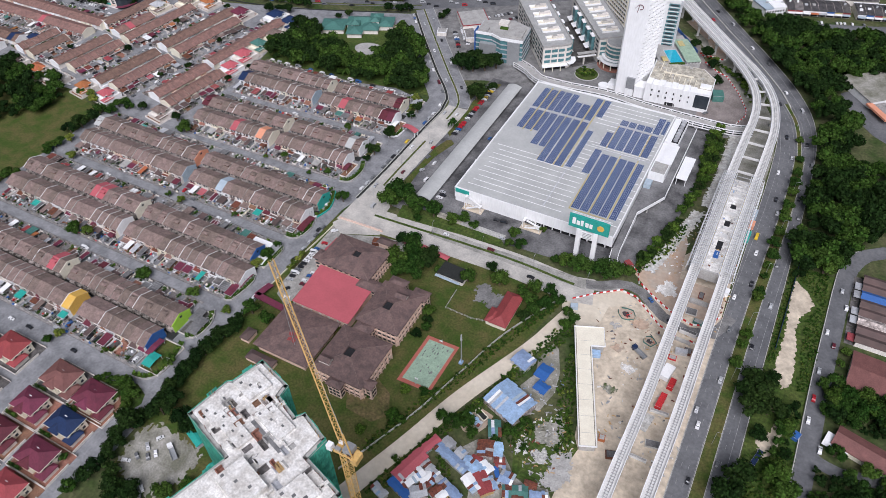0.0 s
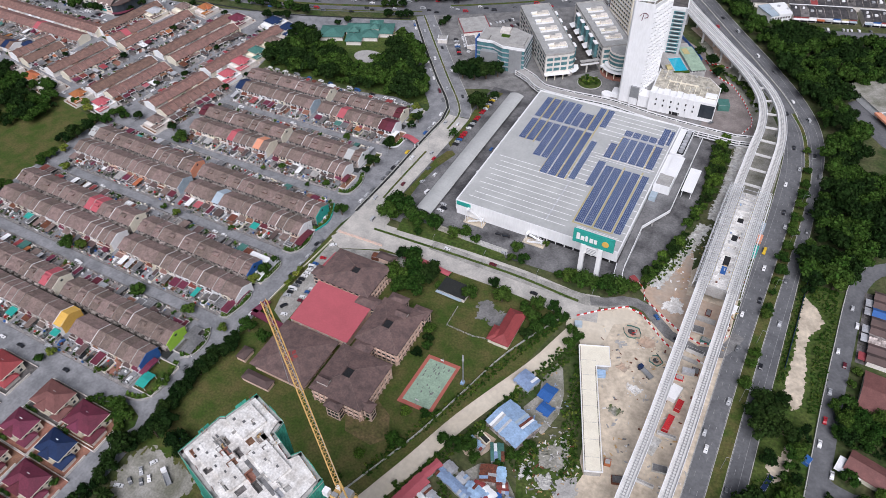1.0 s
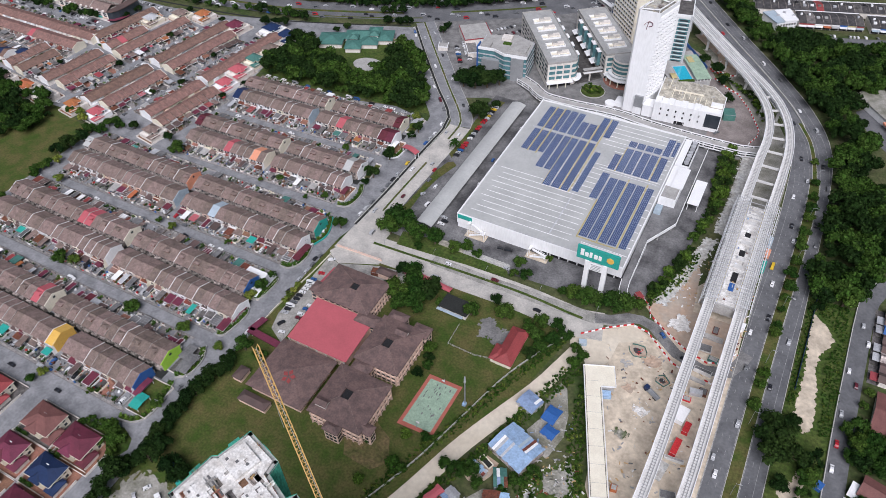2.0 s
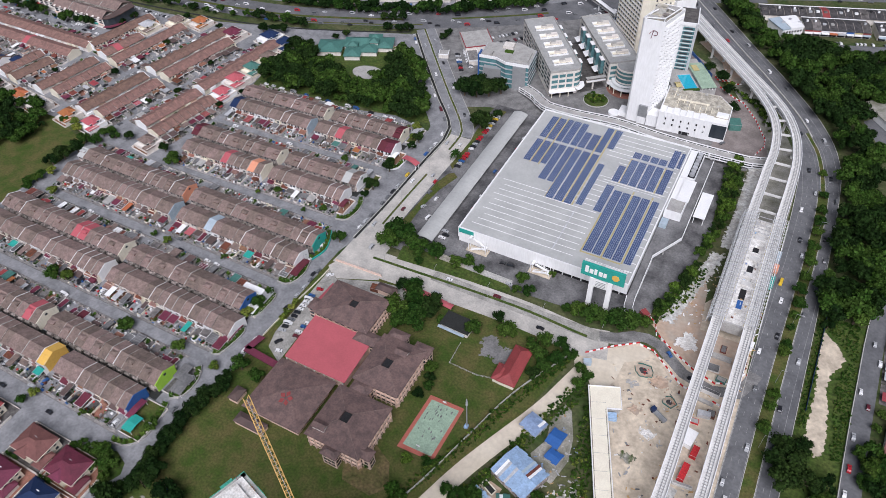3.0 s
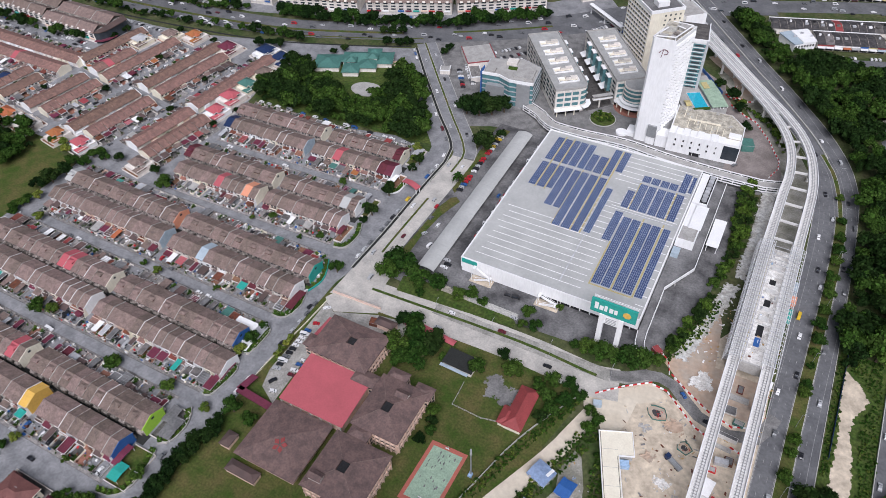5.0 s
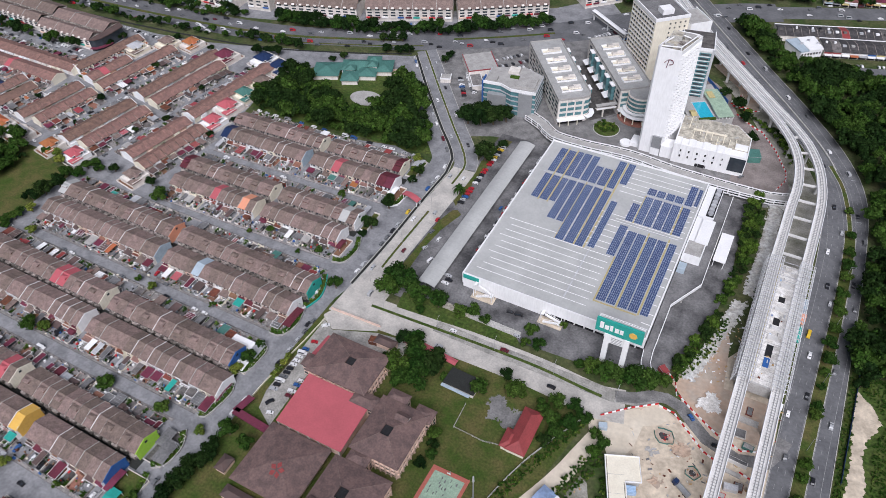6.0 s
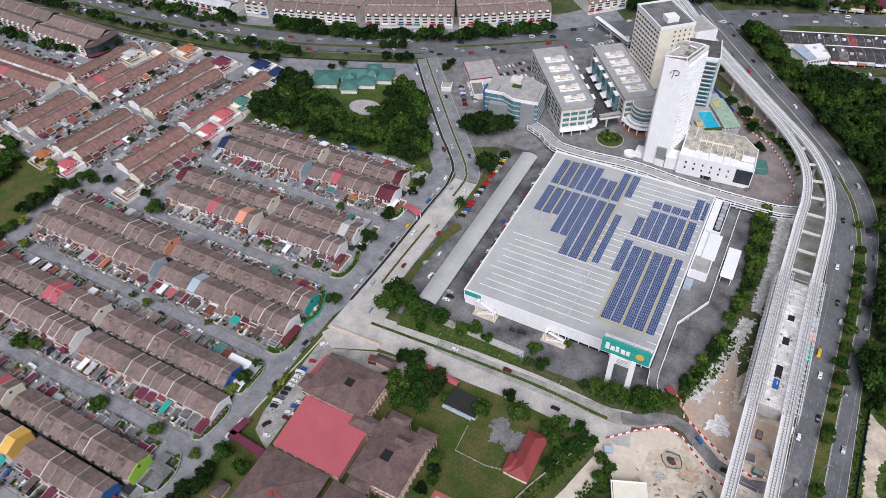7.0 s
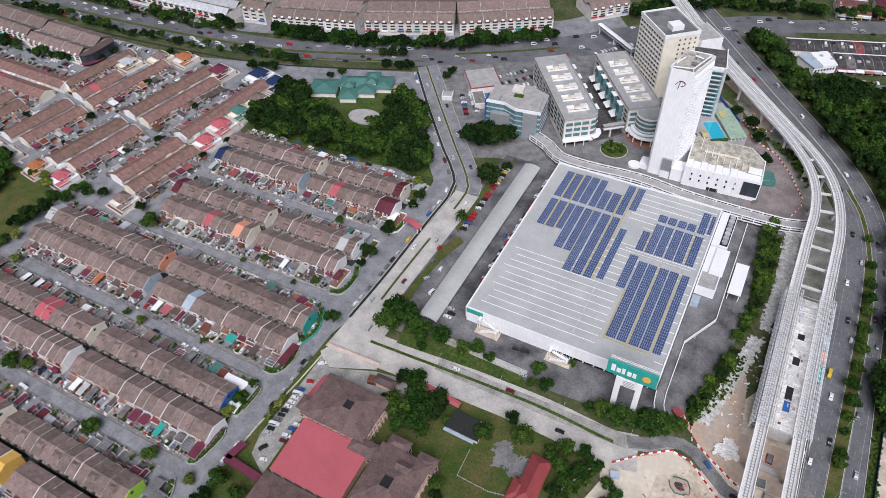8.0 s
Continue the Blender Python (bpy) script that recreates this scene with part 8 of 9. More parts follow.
for x, y, w, d, h, rot, roof in ((-255, 502, 24, 27, 5, 38, "concrete"), (-244, 486, 9, 17, 4, 35, "plot_pale"), (-206, 505, 20, 12, 5, 38, "concrete"), (-272, 486, 8, 8, 3, 20, "concrete")):
    o = thing("annex_building", pose(x, y, 0, 0, 0, rot), "low flat-roofed commercial annex", "annex")
    part("wall", Shape().box(0, w, 0, d, 0, h), MAT["house_wall"], o)
    part("roof", Shape().box(0.4, w - 0.4, 0.4, d - 0.4, h, h + 0.3), MAT[roof], o)
    part("parapet", Shape().box(-0.1, w + 0.1, -0.1, 0.4, h, h + 0.8).box(-0.1, 0.4, 0.4, d, h, h + 0.8).box(w - 0.4, w + 0.1, 0.4, d, h, h + 0.8), MAT["brick_red"] if w == 24 else MAT["white"], o)
o = thing("footbridge", pose(-196, 632, 0, 0, 0, -38), "white covered footbridge over the trunk road", "footbridge")
part("roof", Shape().gable(-4, 44, -2, 2, 8.6, 0.6), MAT["white"], o)
part("deck", Shape().box(-4, 44, -1.6, 1.6, 5.6, 6.0), MAT["concrete"], o)
for x in (-3, 18, 42):
    part("pier", Shape().box(x, x + 0.8, -0.5, 0.5, 0, 8.6), MAT["white"], o)

# ---- houses on the far side of the highway ----
rh = random.Random(17)
for k in range(8):
    y = 293 + k * 6.6
    roof = "deep_blue" if k == 5 else ["old_roof", "old_roof", "rear"][k % 3]
    o = thing("link_house", pose(78, y, 0, 0, 0, 0), "single-storey link house with a long tiled roof" if roof != "deep_blue" else "single-storey link house with a blue sheet roof", "house", "link houses")
    part("wall", Shape().box(0.2, 46, 0.1, 6.5, 0, 3.4), MAT["house_wall"], o)
    part("roof", Shape().gable(-0.8, 46.6, -0.05, 6.55, 3.5, 1.5), MAT[roof], o)
    part("porch_slab", Shape().box(-4.6, 0, 0.1, 6.4, 0, 0.15), MAT["plot"], o)
    if k % 3 != 1:
        part("porch_canopy", Shape().box(-4.2, 0, 0.5, 6.0, 2.6, 2.8), MAT[rh.choice(["white", "zinc", "brick_red"])], o)
for x, y, w, d, rot, roof in ((76, 262, 52, 25, -4, "red_brown"), (74, 226, 60, 12, -14, "red_brown"), (82, 176, 30, 14, -14, "brick_red")):
    o = thing("hall_house", pose(x, y, 0, 0, 0, rot), "long low house with a faded red-brown roof", "house")
    part("wall", Shape().box(0.6, w - 0.6, 0.6, d - 0.6, 0, 3.6), MAT["cream"], o)
    part("roof", Shape().gable(0, w, 0, d, 3.7, 2.4), MAT[roof], o)
    if w == 60:
        part("lean_to", Shape().box(-3, 8, -2.5, 6, 2.8, 3.1), MAT["white"], o)
o = thing("depot_hall", pose(41, 556, 0, 0, 0, -51), "wide pale depot roof with an orange edge", "depot")
part("wall", Shape().box(0, 37, 0, 60, 0, 6), MAT["white"], o)
part("roof", Shape().gable(-0.6, 37.6, -0.6, 60.6, 6, 1.4), MAT["gravel"], o)
part("canopy", Shape().box(36, 58, -3, 1.5, 3.6, 5.0), MAT["salmon"], o)
part("annex", Shape().box(37.8, 60, 2, 40, 0, 4.5), MAT["plot_pale"], o)
sheet("ground_verge", [(39.5, 160), (63, 160), (63, 300), (66, 340), (41, 340), (39.5, 250)], 0.05, MAT["rough_grass"], "rough grass between highway and houses", "verge")

# ---- building site by the railway ----
dp = thing("site_depot", pose(-54, 236, 0, 0, 0, -68), "long site office block with an L-shaped white roof", "site office")
part("wall", Shape().box(0.4, 69.6, 0.4, 7.6, 0, 4.8).box(0.4, 11.6, 7.6, 14.6, 0, 4.8), MAT["concrete"], dp)
part("roof", Shape().box(0, 70, 0, 8, 4.8, 5.2).box(0, 12, 8, 15, 4.8, 5.2), MAT["cream"], dp)
part("roof_kerb", Shape().box(0, 70, -0.3, 0, 4.7, 5.6).box(12, 70, 8, 8.3, 4.7, 5.6).box(-0.3, 0, -0.3, 15.3, 4.7, 5.6).box(0, 12, 15, 15.3, 4.7, 5.6).box(12, 12.3, 8.3, 15.3, 4.7, 5.6).box(70, 70.3, -0.3, 8.3, 4.7, 5.6), MAT["white"], dp)
part("side_store", Shape().box(12.6, 16, 8.6, 13, 0, 2.8), MAT["blue_sheet"], dp)
for k in range(7):
    part("roof_joint", Shape().box(9 + k * 9, 9.12 + k * 9, 0.1, 7.9, 5.2, 5.215), MAT["concrete"], dp)
part("roof_gutter", Shape().box(0.3, 69.7, 0.3, 0.6, 5.2, 5.22).box(12.6, 69.7, 7.4, 7.7, 5.2, 5.22), MAT["plot"], dp)


def shack(x, y, w, d, rot, mat, h, seam):
    """A hut under lapped corrugated sheets, some of them replaced, with ribs along the slope."""
    o = thing("shack", pose(x, y, 0, 0, 0, rot), "ramshackle workers' hut with a %s roof" % {"zinc": "dull zinc sheet", "blue_sheet": "faded blue sheet", "rust": "rusty sheet", "red_sheet": "red sheet", "deep_blue": "deep blue tarpaulin", "white": "white sheet", "moss_green": "green sheet", "brick_red": "brick red"}[mat], "hut", "workers' huts")
    part("wall", Shape().box(-w / 2 + 0.2, w / 2 - 0.2, -d / 2 + 0.2, d / 2 - 0.2, 0, h), MAT[seam.choice(["zinc", "rear", "wood", "concrete"])], o)
    names = [mat, "zinc", "blue_sheet", "sky_paint", "rust", "white"]
    keep = 0.97 if mat in ("red_sheet", "deep_blue") else 0.82
    s = Shape()
    n = max(3, int(w / 1.3))
    rise = d * 0.1
    for k in range(n):
        a, b = -w / 2 + k * w / n, -w / 2 + (k + 1) * w / n + 0.08
        for sg in (-1, 1):
            slot = 0 if seam.random() < keep else seam.choice((1, 1, 2, 3, 4, 4, 5))
            j, e = seam.uniform(-0.05, 0.09), d / 2 + 0.3 + seam.uniform(-0.35, 0.35)
            i = len(s.v)
            ztop, zlow = h + 0.2 + rise + j, h + 0.2 + j
            for dz in (0.0, -0.06):
                s.v += [(a, 0, ztop + dz), (b, 0, ztop + dz), (b, sg * e, zlow + dz), (a, sg * e, zlow + dz)]
            s.f += [(i, i + 1, i + 2, i + 3), (i + 4, i + 7, i + 6, i + 5), (i + 2, i + 6, i + 7, i + 3), (i, i + 4, i + 5, i + 1), (i + 1, i + 5, i + 6, i + 2), (i + 3, i + 7, i + 4, i)]
            s.s += [slot] * 6
            xm = (a + b) / 2
            s.tube((xm, 0, ztop + 0.03), (xm, sg * e, zlow + 0.03), 0.05, slot)
    tagged(part("roof_sheeting", s, [MAT[m] for m in names], o), kind="stuff")
    return o


sk = random.Random(29)
for hut in (
        (-92.9, 127.7, 17.8, 6.3, 73, "red_sheet", 3.6),
        (-89.6, 141.4, 10.1, 3.6, 69, "red_sheet", 3.2),
        (-77.6, 139.6, 18.8, 4.3, -17, "blue_sheet", 3.0),
        (-65.8, 151.2, 8.7, 7.1, -68, "rust", 3.0),
        (-60.4, 153.4, 7.5, 4.2, -68, "blue_sheet", 2.9),
        (-77.4, 162.7, 8.8, 3.0, -19, "blue_sheet", 2.6),
        (-66.5, 162.4, 6.3, 9.1, 27, "moss_green", 3.0),
        (-91.2, 115.9, 13.4, 4.0, -18, "deep_blue", 3.0),
        (-89.0, 123.2, 11.8, 5.9, 65, "white", 2.9),
        (-83.9, 126.0, 6.7, 4.2, 65, "white", 2.7),
        (-81.4, 124.0, 6.9, 3.3, 69, "rust", 2.6),
        (-83.3, 118.5, 7.7, 5.9, 41, "zinc", 2.8),
):
    shack(*hut, sk)
for hut in (
        (-76.8, 122.8, 6.6, 3.3, 66, "rust", 2.6),
        (-73.5, 121.9, 5.5, 3.7, 62, "white", 2.5),
        (-82.4, 130.0, 11.9, 4.0, -22, "zinc", 2.7),
        (-71.1, 125.9, 11.8, 4.0, -19, "blue_sheet", 2.6),
        (-99.2, 111.0, 8.3, 3.9, -19, "zinc", 2.6),
        (-66.6, 140.8, 7.9, 6.1, -9, "blue_sheet", 2.8),
        (-61.7, 142.9, 6.9, 4.7, -26, "white", 2.6),
        (-64.2, 133.0, 9.3, 5.3, -28, "white", 2.8),
        (-59.7, 135.5, 11.0, 6.6, -42, "brick_red", 2.7),
        (-67.2, 144.8, 5.1, 2.8, 6, "brick_red", 2.5),
        (-82.6, 146.4, 6.0, 4.4, -21, "zinc", 2.5),
        (-75.1, 144.1, 5.2, 4.2, -16, "zinc", 2.5),
):
    shack(*hut, sk)
for hut in (
        (-56.2, 137.2, 6.7, 3.2, -43, "blue_sheet", 2.5),
        (-57.8, 149.0, 5.3, 2.7, 25, "rust", 2.6),
        (-56.3, 146.8, 4.9, 2.4, 20, "brick_red", 2.6),
        (-56.4, 143.1, 5.6, 2.0, -51, "deep_blue", 2.5),
        (-51.1, 142.4, 6.6, 5.9, -1, "blue_sheet", 2.7),
        (-45.2, 138.2, 11.6, 5.8, 23, "moss_green", 2.8),
        (-43.1, 136.1, 5.4, 3.0, 15, "rust", 2.9),
        (-40.4, 144.2, 6.0, 3.3, 10, "rust", 2.6),
        (-35.4, 141.6, 8.2, 3.0, 24, "blue_sheet", 2.6),
        (-70.4, 142.8, 4.3, 3.4, 1, "blue_sheet", 2.4),
        (-53.4, 139.1, 4.3, 2.4, -30, "rust", 2.4),
):
    shack(*hut, sk)
shack(-66, 179, 20, 17, -20, "blue_sheet", 4.2, sk)
shack(-70, 205, 10, 9, -18, "blue_sheet", 3.2, sk)
shack(-58, 203, 7, 9, -10, "deep_blue", 2.8, sk)
shack(-55.5, 194, 7, 6, -15, "deep_blue", 2.8, sk)
sheet("ground_huts", [(-86.3, 147.1), (-77.3, 147.2), (-71.7, 155.7), (-64.9, 158.1), (-56.9, 153.4), (-48.9, 146.0), (-43.7, 144.7), (-32.9, 147.2), (-30.6, 143.8), (-63.2, 126.9), (-65.9, 136.2), (-73.6, 143.8)], 0.045, MAT["gravel"], "trodden grey-brown earth between the huts", "bare earth")
sheet("ground_hut_yard", [(-85.4, 160.0), (-82.4, 165.1), (-77.2, 171.3), (-70.5, 170.0), (-71.1, 162.8), (-74.1, 156.7), (-79.8, 156.0)], 0.05, MAT["red_sand"], "bare brown yard beside the sheds", "bare earth")
pit = thing("timber_tank", pose(0, 0, 0), "open timber-framed tank beside the sheds", "tank")
part("lining", Shape().prism([(-79.7, 167.9), (-78.6, 170.5), (-72.3, 167.8), (-73.3, 165.0)], 0.05, 0.7), MAT["drain"], pit)
for a, b in itertools.pairwise([(-79.7, 167.9), (-78.6, 170.5), (-72.3, 167.8), (-73.3, 165.0), (-79.7, 167.9)]):
    part("timber_edge", Shape().tube((*a, 0.7), (*b, 0.7), 0.35), MAT["cream"], pit)
sheet("ground_workers_yard", [(-66, 192), (-60, 184), (-52, 182), (-49, 196), (-51, 208), (-57, 222), (-61, 224), (-64, 212), (-62, 202)], 0.05, MAT["gravel"], "dusty grey yard between the huts", "yard")
sheet("ground_rubble", [(-58, 166), (-50, 146), (-32, 148), (-28, 172), (-40, 190), (-50, 178)], 0.055, MAT["rough_grass"], "weedy ground beside the huts", "waste ground")
sheet("ground_red_earth", [(-38, 292), (-24, 280), (-12, 274), (12, 276), (12, 300), (-14, 300), (-17, 330), (-22, 342), (-30, 316)], 0.07, MAT["red_sand"], "reddish graded earth below the railway", "bare earth")

# red and white water barriers
s_red = Shape().prism([(0, -0.25), (1.9, -0.25), (1.9, 0.25), (0, 0.25)], 0, 0.5).box(0.1, 1.8, -0.12, 0.12, 0.5, 1.0)
bar_mesh = [s_red.mesh("barrier_red", [MAT["barrier_red"]]), s_red.mesh("barrier_white", [MAT["white"]])]
count = 0
for line in ([(-63, 258), (-52, 268), (-41, 276), (-32, 275), (-15, 261), (-4, 257)], [(-42, 298), (-36, 293), (-34, 287), (-24, 280), (-12, 273), (0, 269), (8, 272), (12, 280)], [(2, 258), (9, 256), (11, 262)], [(-64, 556), (-59, 567)], [(-62, 551), (-50, 548.6), (-44.6, 551)], [(-64, 553.5), (-55, 552), (-50, 551)], [(-57, 541), (-45.2, 531), (-36.6, 526.2), (-24.6, 508.2), (-14.4, 487), (-13.4, 478.6), (-16.8, 468)]):
    for x, y, h in along(line, 2.0):
        o = new("road_barrier", bar_mesh[count % 2])
        o.matrix_basis = pose(x, y, 0, 0, 0, h)
        tagged(o, "red plastic road barrier" if count % 2 == 0 else "white plastic road barrier", "barrier", "road barriers")
        count += 1
sheet("ground_school_worn", [(-140, 180), (-134, 164), (-122, 158), (-116, 147), (-122, 140), (-137, 141), (-146, 156)], 0.04, MAT["worn_grass"], "worn brown grass round the court", "lawn")
fence = thing("garden_fence", pose(0, 0, 0), "thin pale wire fence across the school lawn", "fence")
for a, b in itertools.pairwise([(-123.6, 233.8), (-123.1, 219.9), (-107.4, 219.3), (-97.8, 221.4)]):
    for z in (0.6, 1.3):
        part("fence_rail", Shape().tube((*a, z), (*b, z), 0.07), MAT["kerb"], fence)
    for x, y, h in along([a, b], 3.4):
        part("fence_post", Shape().box(x - 0.09, x + 0.09, y - 0.09, y + 0.09, 0, 1.5), MAT["kerb"], fence)
sheet("ground_site_entry", [(-69, 257), (-63, 262), (-54, 266), (-47, 270), (-43, 264), (-44, 248), (-49, 237), (-54, 240), (-58, 246), (-62, 240)], 0.096, MAT["dirt_road"], "pale dirt apron joining the haul road and the site", "dirt road")
sheet("pavement_site_pad", [(-50, 259), (-46, 271), (-38, 276), (-31.7, 272.5), (-36, 266), (-42, 262)], 0.075, MAT["dirt_road"], "pale compacted pad at the site gate", "hardstanding")
sheet("ground_hotel_yard", [(-46, 455), (-14, 455), (-10, 470), (-14, 490), (-35, 524), (-46, 532), (-56, 541), (-64, 556), (-66, 566), (-84, 580), (-90, 572), (-52, 520), (-46, 480)], 0.08, MAT["brown_yard"], "brownish worn hardstanding behind the hotel", "yard")
sheet("ground_viaduct_earth", [(-88, 603), (-79, 611), (-62, 586), (-45, 562), (-44, 552), (-50, 549), (-58, 563), (-63, 577)], 0.085, MAT["red_sand"], "bare reddish earth under the viaduct", "bare earth")


def crumpled(name, poly, z, mat, label, seed, cell=0.7, amp=0.5, wobble=2.5):
    """A heap or sheet draped over uneven ground."""
    g = random.Random(seed)
    xs, ys = [p[0] for p in poly], [p[1] for p in poly]
    s = Shape()
    nx, ny = int((max(xs) - min(xs)) / cell) + 1, int((max(ys) - min(ys)) / cell) + 1

    def hgt(i, j):
        x, y = min(xs) + i * cell, min(ys) + j * cell
        return z + amp * (noise.noise(Vector((x * 0.35, y * 0.35, seed))) + 0.6 * noise.noise(Vector((x * 1.1, y * 1.1, seed))))
    for i in range(nx):
        for j in range(ny):
            cx, cy = min(xs) + (i + 0.5) * cell, min(ys) + (j + 0.5) * cell
            if inside(cx + noise.noise(Vector((cx * 0.5, cy * 0.5, 3))) * wobble, cy + noise.noise(Vector((cx * 0.5, cy * 0.5, 9))) * wobble, poly):
                s.face([(min(xs) + (a + 0.45 * math.sin(a * 12.9 + b * 78.2 + seed)) * cell, min(ys) + (b + 0.45 * math.sin(a * 39.3 + b * 11.1 + seed)) * cell, max(0.09, hgt(a, b))) for a, b in ((i, j), (i + 1, j), (i + 1, j + 1), (i, j + 1))])
    return solid(name, s, mat, label, "heap")


for k, (poly, mt, lb) in enumerate((([(-51, 175), (-44.6, 179), (-39.7, 185), (-35.7, 175), (-38.6, 168), (-47, 166)], "gravel", "grey heap of dumped rubble"), ([(-55.4, 163), (-50.3, 164.5), (-48.8, 158.7), (-53, 157.6)], "new_concrete", "pale heap of broken concrete"), ([(-46.8, 161), (-41, 165), (-37.7, 158), (-43.8, 156)], "kerb", "grey heap of broken concrete"))):
    crumpled("rubble_heap", poly, 0.25, MAT[mt], lb, 60 + k, 0.7, 0.8, 1.6)
crumpled("slope_sheeting", [(-36, 298), (-28, 296), (-16, 350), (-14, 362), (-22, 360), (-26, 330)], 0.9, MAT["plastic"], "torn pale plastic sheeting over the cut slope", 2)
crumpled("slope_sheeting", [(-19, 368), (-13, 366), (-9, 400), (-10, 455), (-18, 450), (-17, 400)], 0.9, MAT["plastic"], "grey plastic sheeting beside the railway", 3)
crumpled("gravel_patch", [(-218, 72), (-214, 66), (-202, 61), (-190, 63), (-184, 72), (-182, 84), (-184, 90), (-203, 91), (-214, 92), (-220, 84)], 0.12, MAT["gravel"], "pale gravel parking lot among trees", 11, 1.0, 0.05, 4.0)
crumpled("bare_slope", [(44.4, 328), (51.8, 321.5), (56.5, 312.5), (51, 300), (50, 291), (52, 280), (53.6, 262), (53, 252), (50, 249), (44.4, 258), (44.8, 267), (45.6, 280), (45.4, 294), (44.2, 304), (44, 318)], 0.12, MAT["sand"], "bare eroded sandy strip on the grassy verge", 6, 0.4, 0.12, 1.2)
crumpled("gravel_patch", [(-115, 243), (-109, 247), (-103, 241), (-98, 243), (-96, 234), (-101.5, 229.5), (-105, 233), (-111, 232)], 0.1, MAT["paving"], "grey gravel yard beside the red-roofed house", 12, 0.6, 0.03, 2.5)
crumpled("bare_slope", [(44, 214), (48, 219), (51, 228), (54, 224), (52, 210), (47, 206)], 0.12, MAT["sand"], "small sandy track beside a big tree", 7, 0.6, 0.12)
for px, py, pr, pm, pl in ((-24, 257, 5.5, "red_sand", "orange earth heap on the site"), (-36, 250, 3.2, "concrete", "grey gravel heap on the site"), (-21, 226, 4, "slab", "pale sand heap on the site"), (-30, 236, 3.5, "red_sand", "low earth heap on the site"), (-26, 210, 4, "waste", "weedy spoil heap on the site")):
    crumpled("earth_mound", [(px + pr * math.cos(k * 0.785) * (1 + 0.3 * math.sin(k * 2.3)), py + pr * 0.7 * math.sin(k * 0.785)) for k in range(8)], 0.45, MAT[pm], pl, int(pr * 10), 0.6, 0.5)
crumpled("aggregate_mound", [(-24, 285), (-18, 282), (-12, 285), (-14, 293), (-20, 295)], 0.9, MAT["slab"], "sheeted pale aggregate heap", 4, amp=0.25)
crumpled("aggregate_mound", [(-38, 148), (-30, 146), (-26, 156), (-29, 169), (-36, 166)], 0.35, MAT["concrete"], "smooth grey aggregate heap beside the depot", 5, 0.7, 0.2)


# ---- vehicles ----
def car_shapes(kind):
    n = {"hatch": (3.8, 1.66, 1.5), "saloon": (4.5, 1.75, 1.45), "van": (5.0, 1.85, 2.1)}[kind]
    L_, w, h = n[0] / 2, n[1] / 2, n[2]
    body = Shape()
    prof = {"hatch": [(-L_, 0.35), (L_, 0.35), (L_, 0.75), (L_ - 0.9, 0.95), (L_ - 1.5, h - 0.08), (-L_ + 0.5, h - 0.05), (-L_, 0.95)],
            "saloon": [(-L_, 0.35), (L_, 0.35), (L_, 0.72), (L_ - 1.1, 0.92), (L_ - 1.8, h - 0.06), (-L_ + 1.3, h - 0.04), (-L_ + 0.6, 0.98), (-L_, 0.92)],
            "van": [(-L_, 0.35), (L_, 0.35), (L_, 0.95), (L_ - 0.7, 1.15), (L_ - 1.2, h - 0.05), (-L_ + 0.1, h), (-L_, 1.6)]}[kind]
    m = len(prof)
    body.v += [(x, -w + (0.12 if z > 1.05 else 0), z) for x, z in prof] + [(x, w - (0.12 if z > 1.05 else 0), z) for x, z in prof]
    for k in range(m):
        j = (k + 1) % m
        body.f.append((k, j, m + j, m + k))
        body.s.append(0)
    body.f += [tuple(range(m - 1, -1, -1)), tuple(range(m, 2 * m))]
    body.s += [0, 0]
    glass = Shape()
    front, back = ((L_ - 1.52, L_ - 0.92), (-L_ + 0.5, -L_ + 0.02)) if kind == "hatch" else ((L_ - 1.82, L_ - 1.12), (-L_ + 1.3, -L_ + 0.62)) if kind == "saloon" else ((L_ - 1.22, L_ - 0.72), (-L_ + 0.1, -L_ + 0.02))
    for (xt, xb), sg in ((front, 1), (back, -1)):
        glass.face([(xb + 0.03 * sg, -w + 0.16, 0.98), (xb + 0.03 * sg, w - 0.16, 0.98), (xt + 0.03 * sg, w - 0.22, h - 0.12), (xt + 0.03 * sg, -w + 0.22, h - 0.12)][::sg])
    for y in (-w - 0.005, w - 0.055):
        glass.box(back[0] + 0.25, front[0] - 0.1, y, y + 0.06, 0.98, h - 0.2)
    for sx in (-1, 1):
        for sy in (-1, 1):
            cx, cy = sx * (L_ - 0.8), sy * (w - 0.1)
            body.tube((cx, cy - 0.11, 0.31), (cx, cy + 0.11, 0.31), 0.31, 1, 8)
    return body, glass, L_, w


CARS = {}
for kind in ("hatch", "saloon", "van"):
    bd, gl, hl, hw = car_shapes(kind)
    CARS[kind] = ([bd.mesh("car_body", [p, MAT["tyre"]]) for p in CAR_PAINTS], gl.mesh("car_glass", [MAT["window"]]), bd, gl)
PAINT_NAMES = ["white", "silver", "black", "grey", "red", "blue", "maroon", "yellow"]
cr = random.Random(43)


def car(x, y, heading, paint=None, kind=None, z=0.06, where="parked at the kerb"):
    kind = kind or cr.choices(["hatch", "saloon", "van"], [5, 5, 1])[0]
    k = PAINT_NAMES.index(paint) if paint else cr.choices(range(8), [10, 7, 5, 5, 1.5, 1.2, 1.0, 0.12])[0]
    bodies, glass, _, _ = CARS[kind]
    o = thing("car", pose(x, y, z, 0, 0, heading), "%s %s %s" % (PAINT_NAMES[k], {"hatch": "hatchback", "saloon": "saloon car", "van": "passenger van"}[kind], where), "car", "cars")
    part("body", bodies[k], None, o)
    part("window_glass", glass, None, o)
    return o


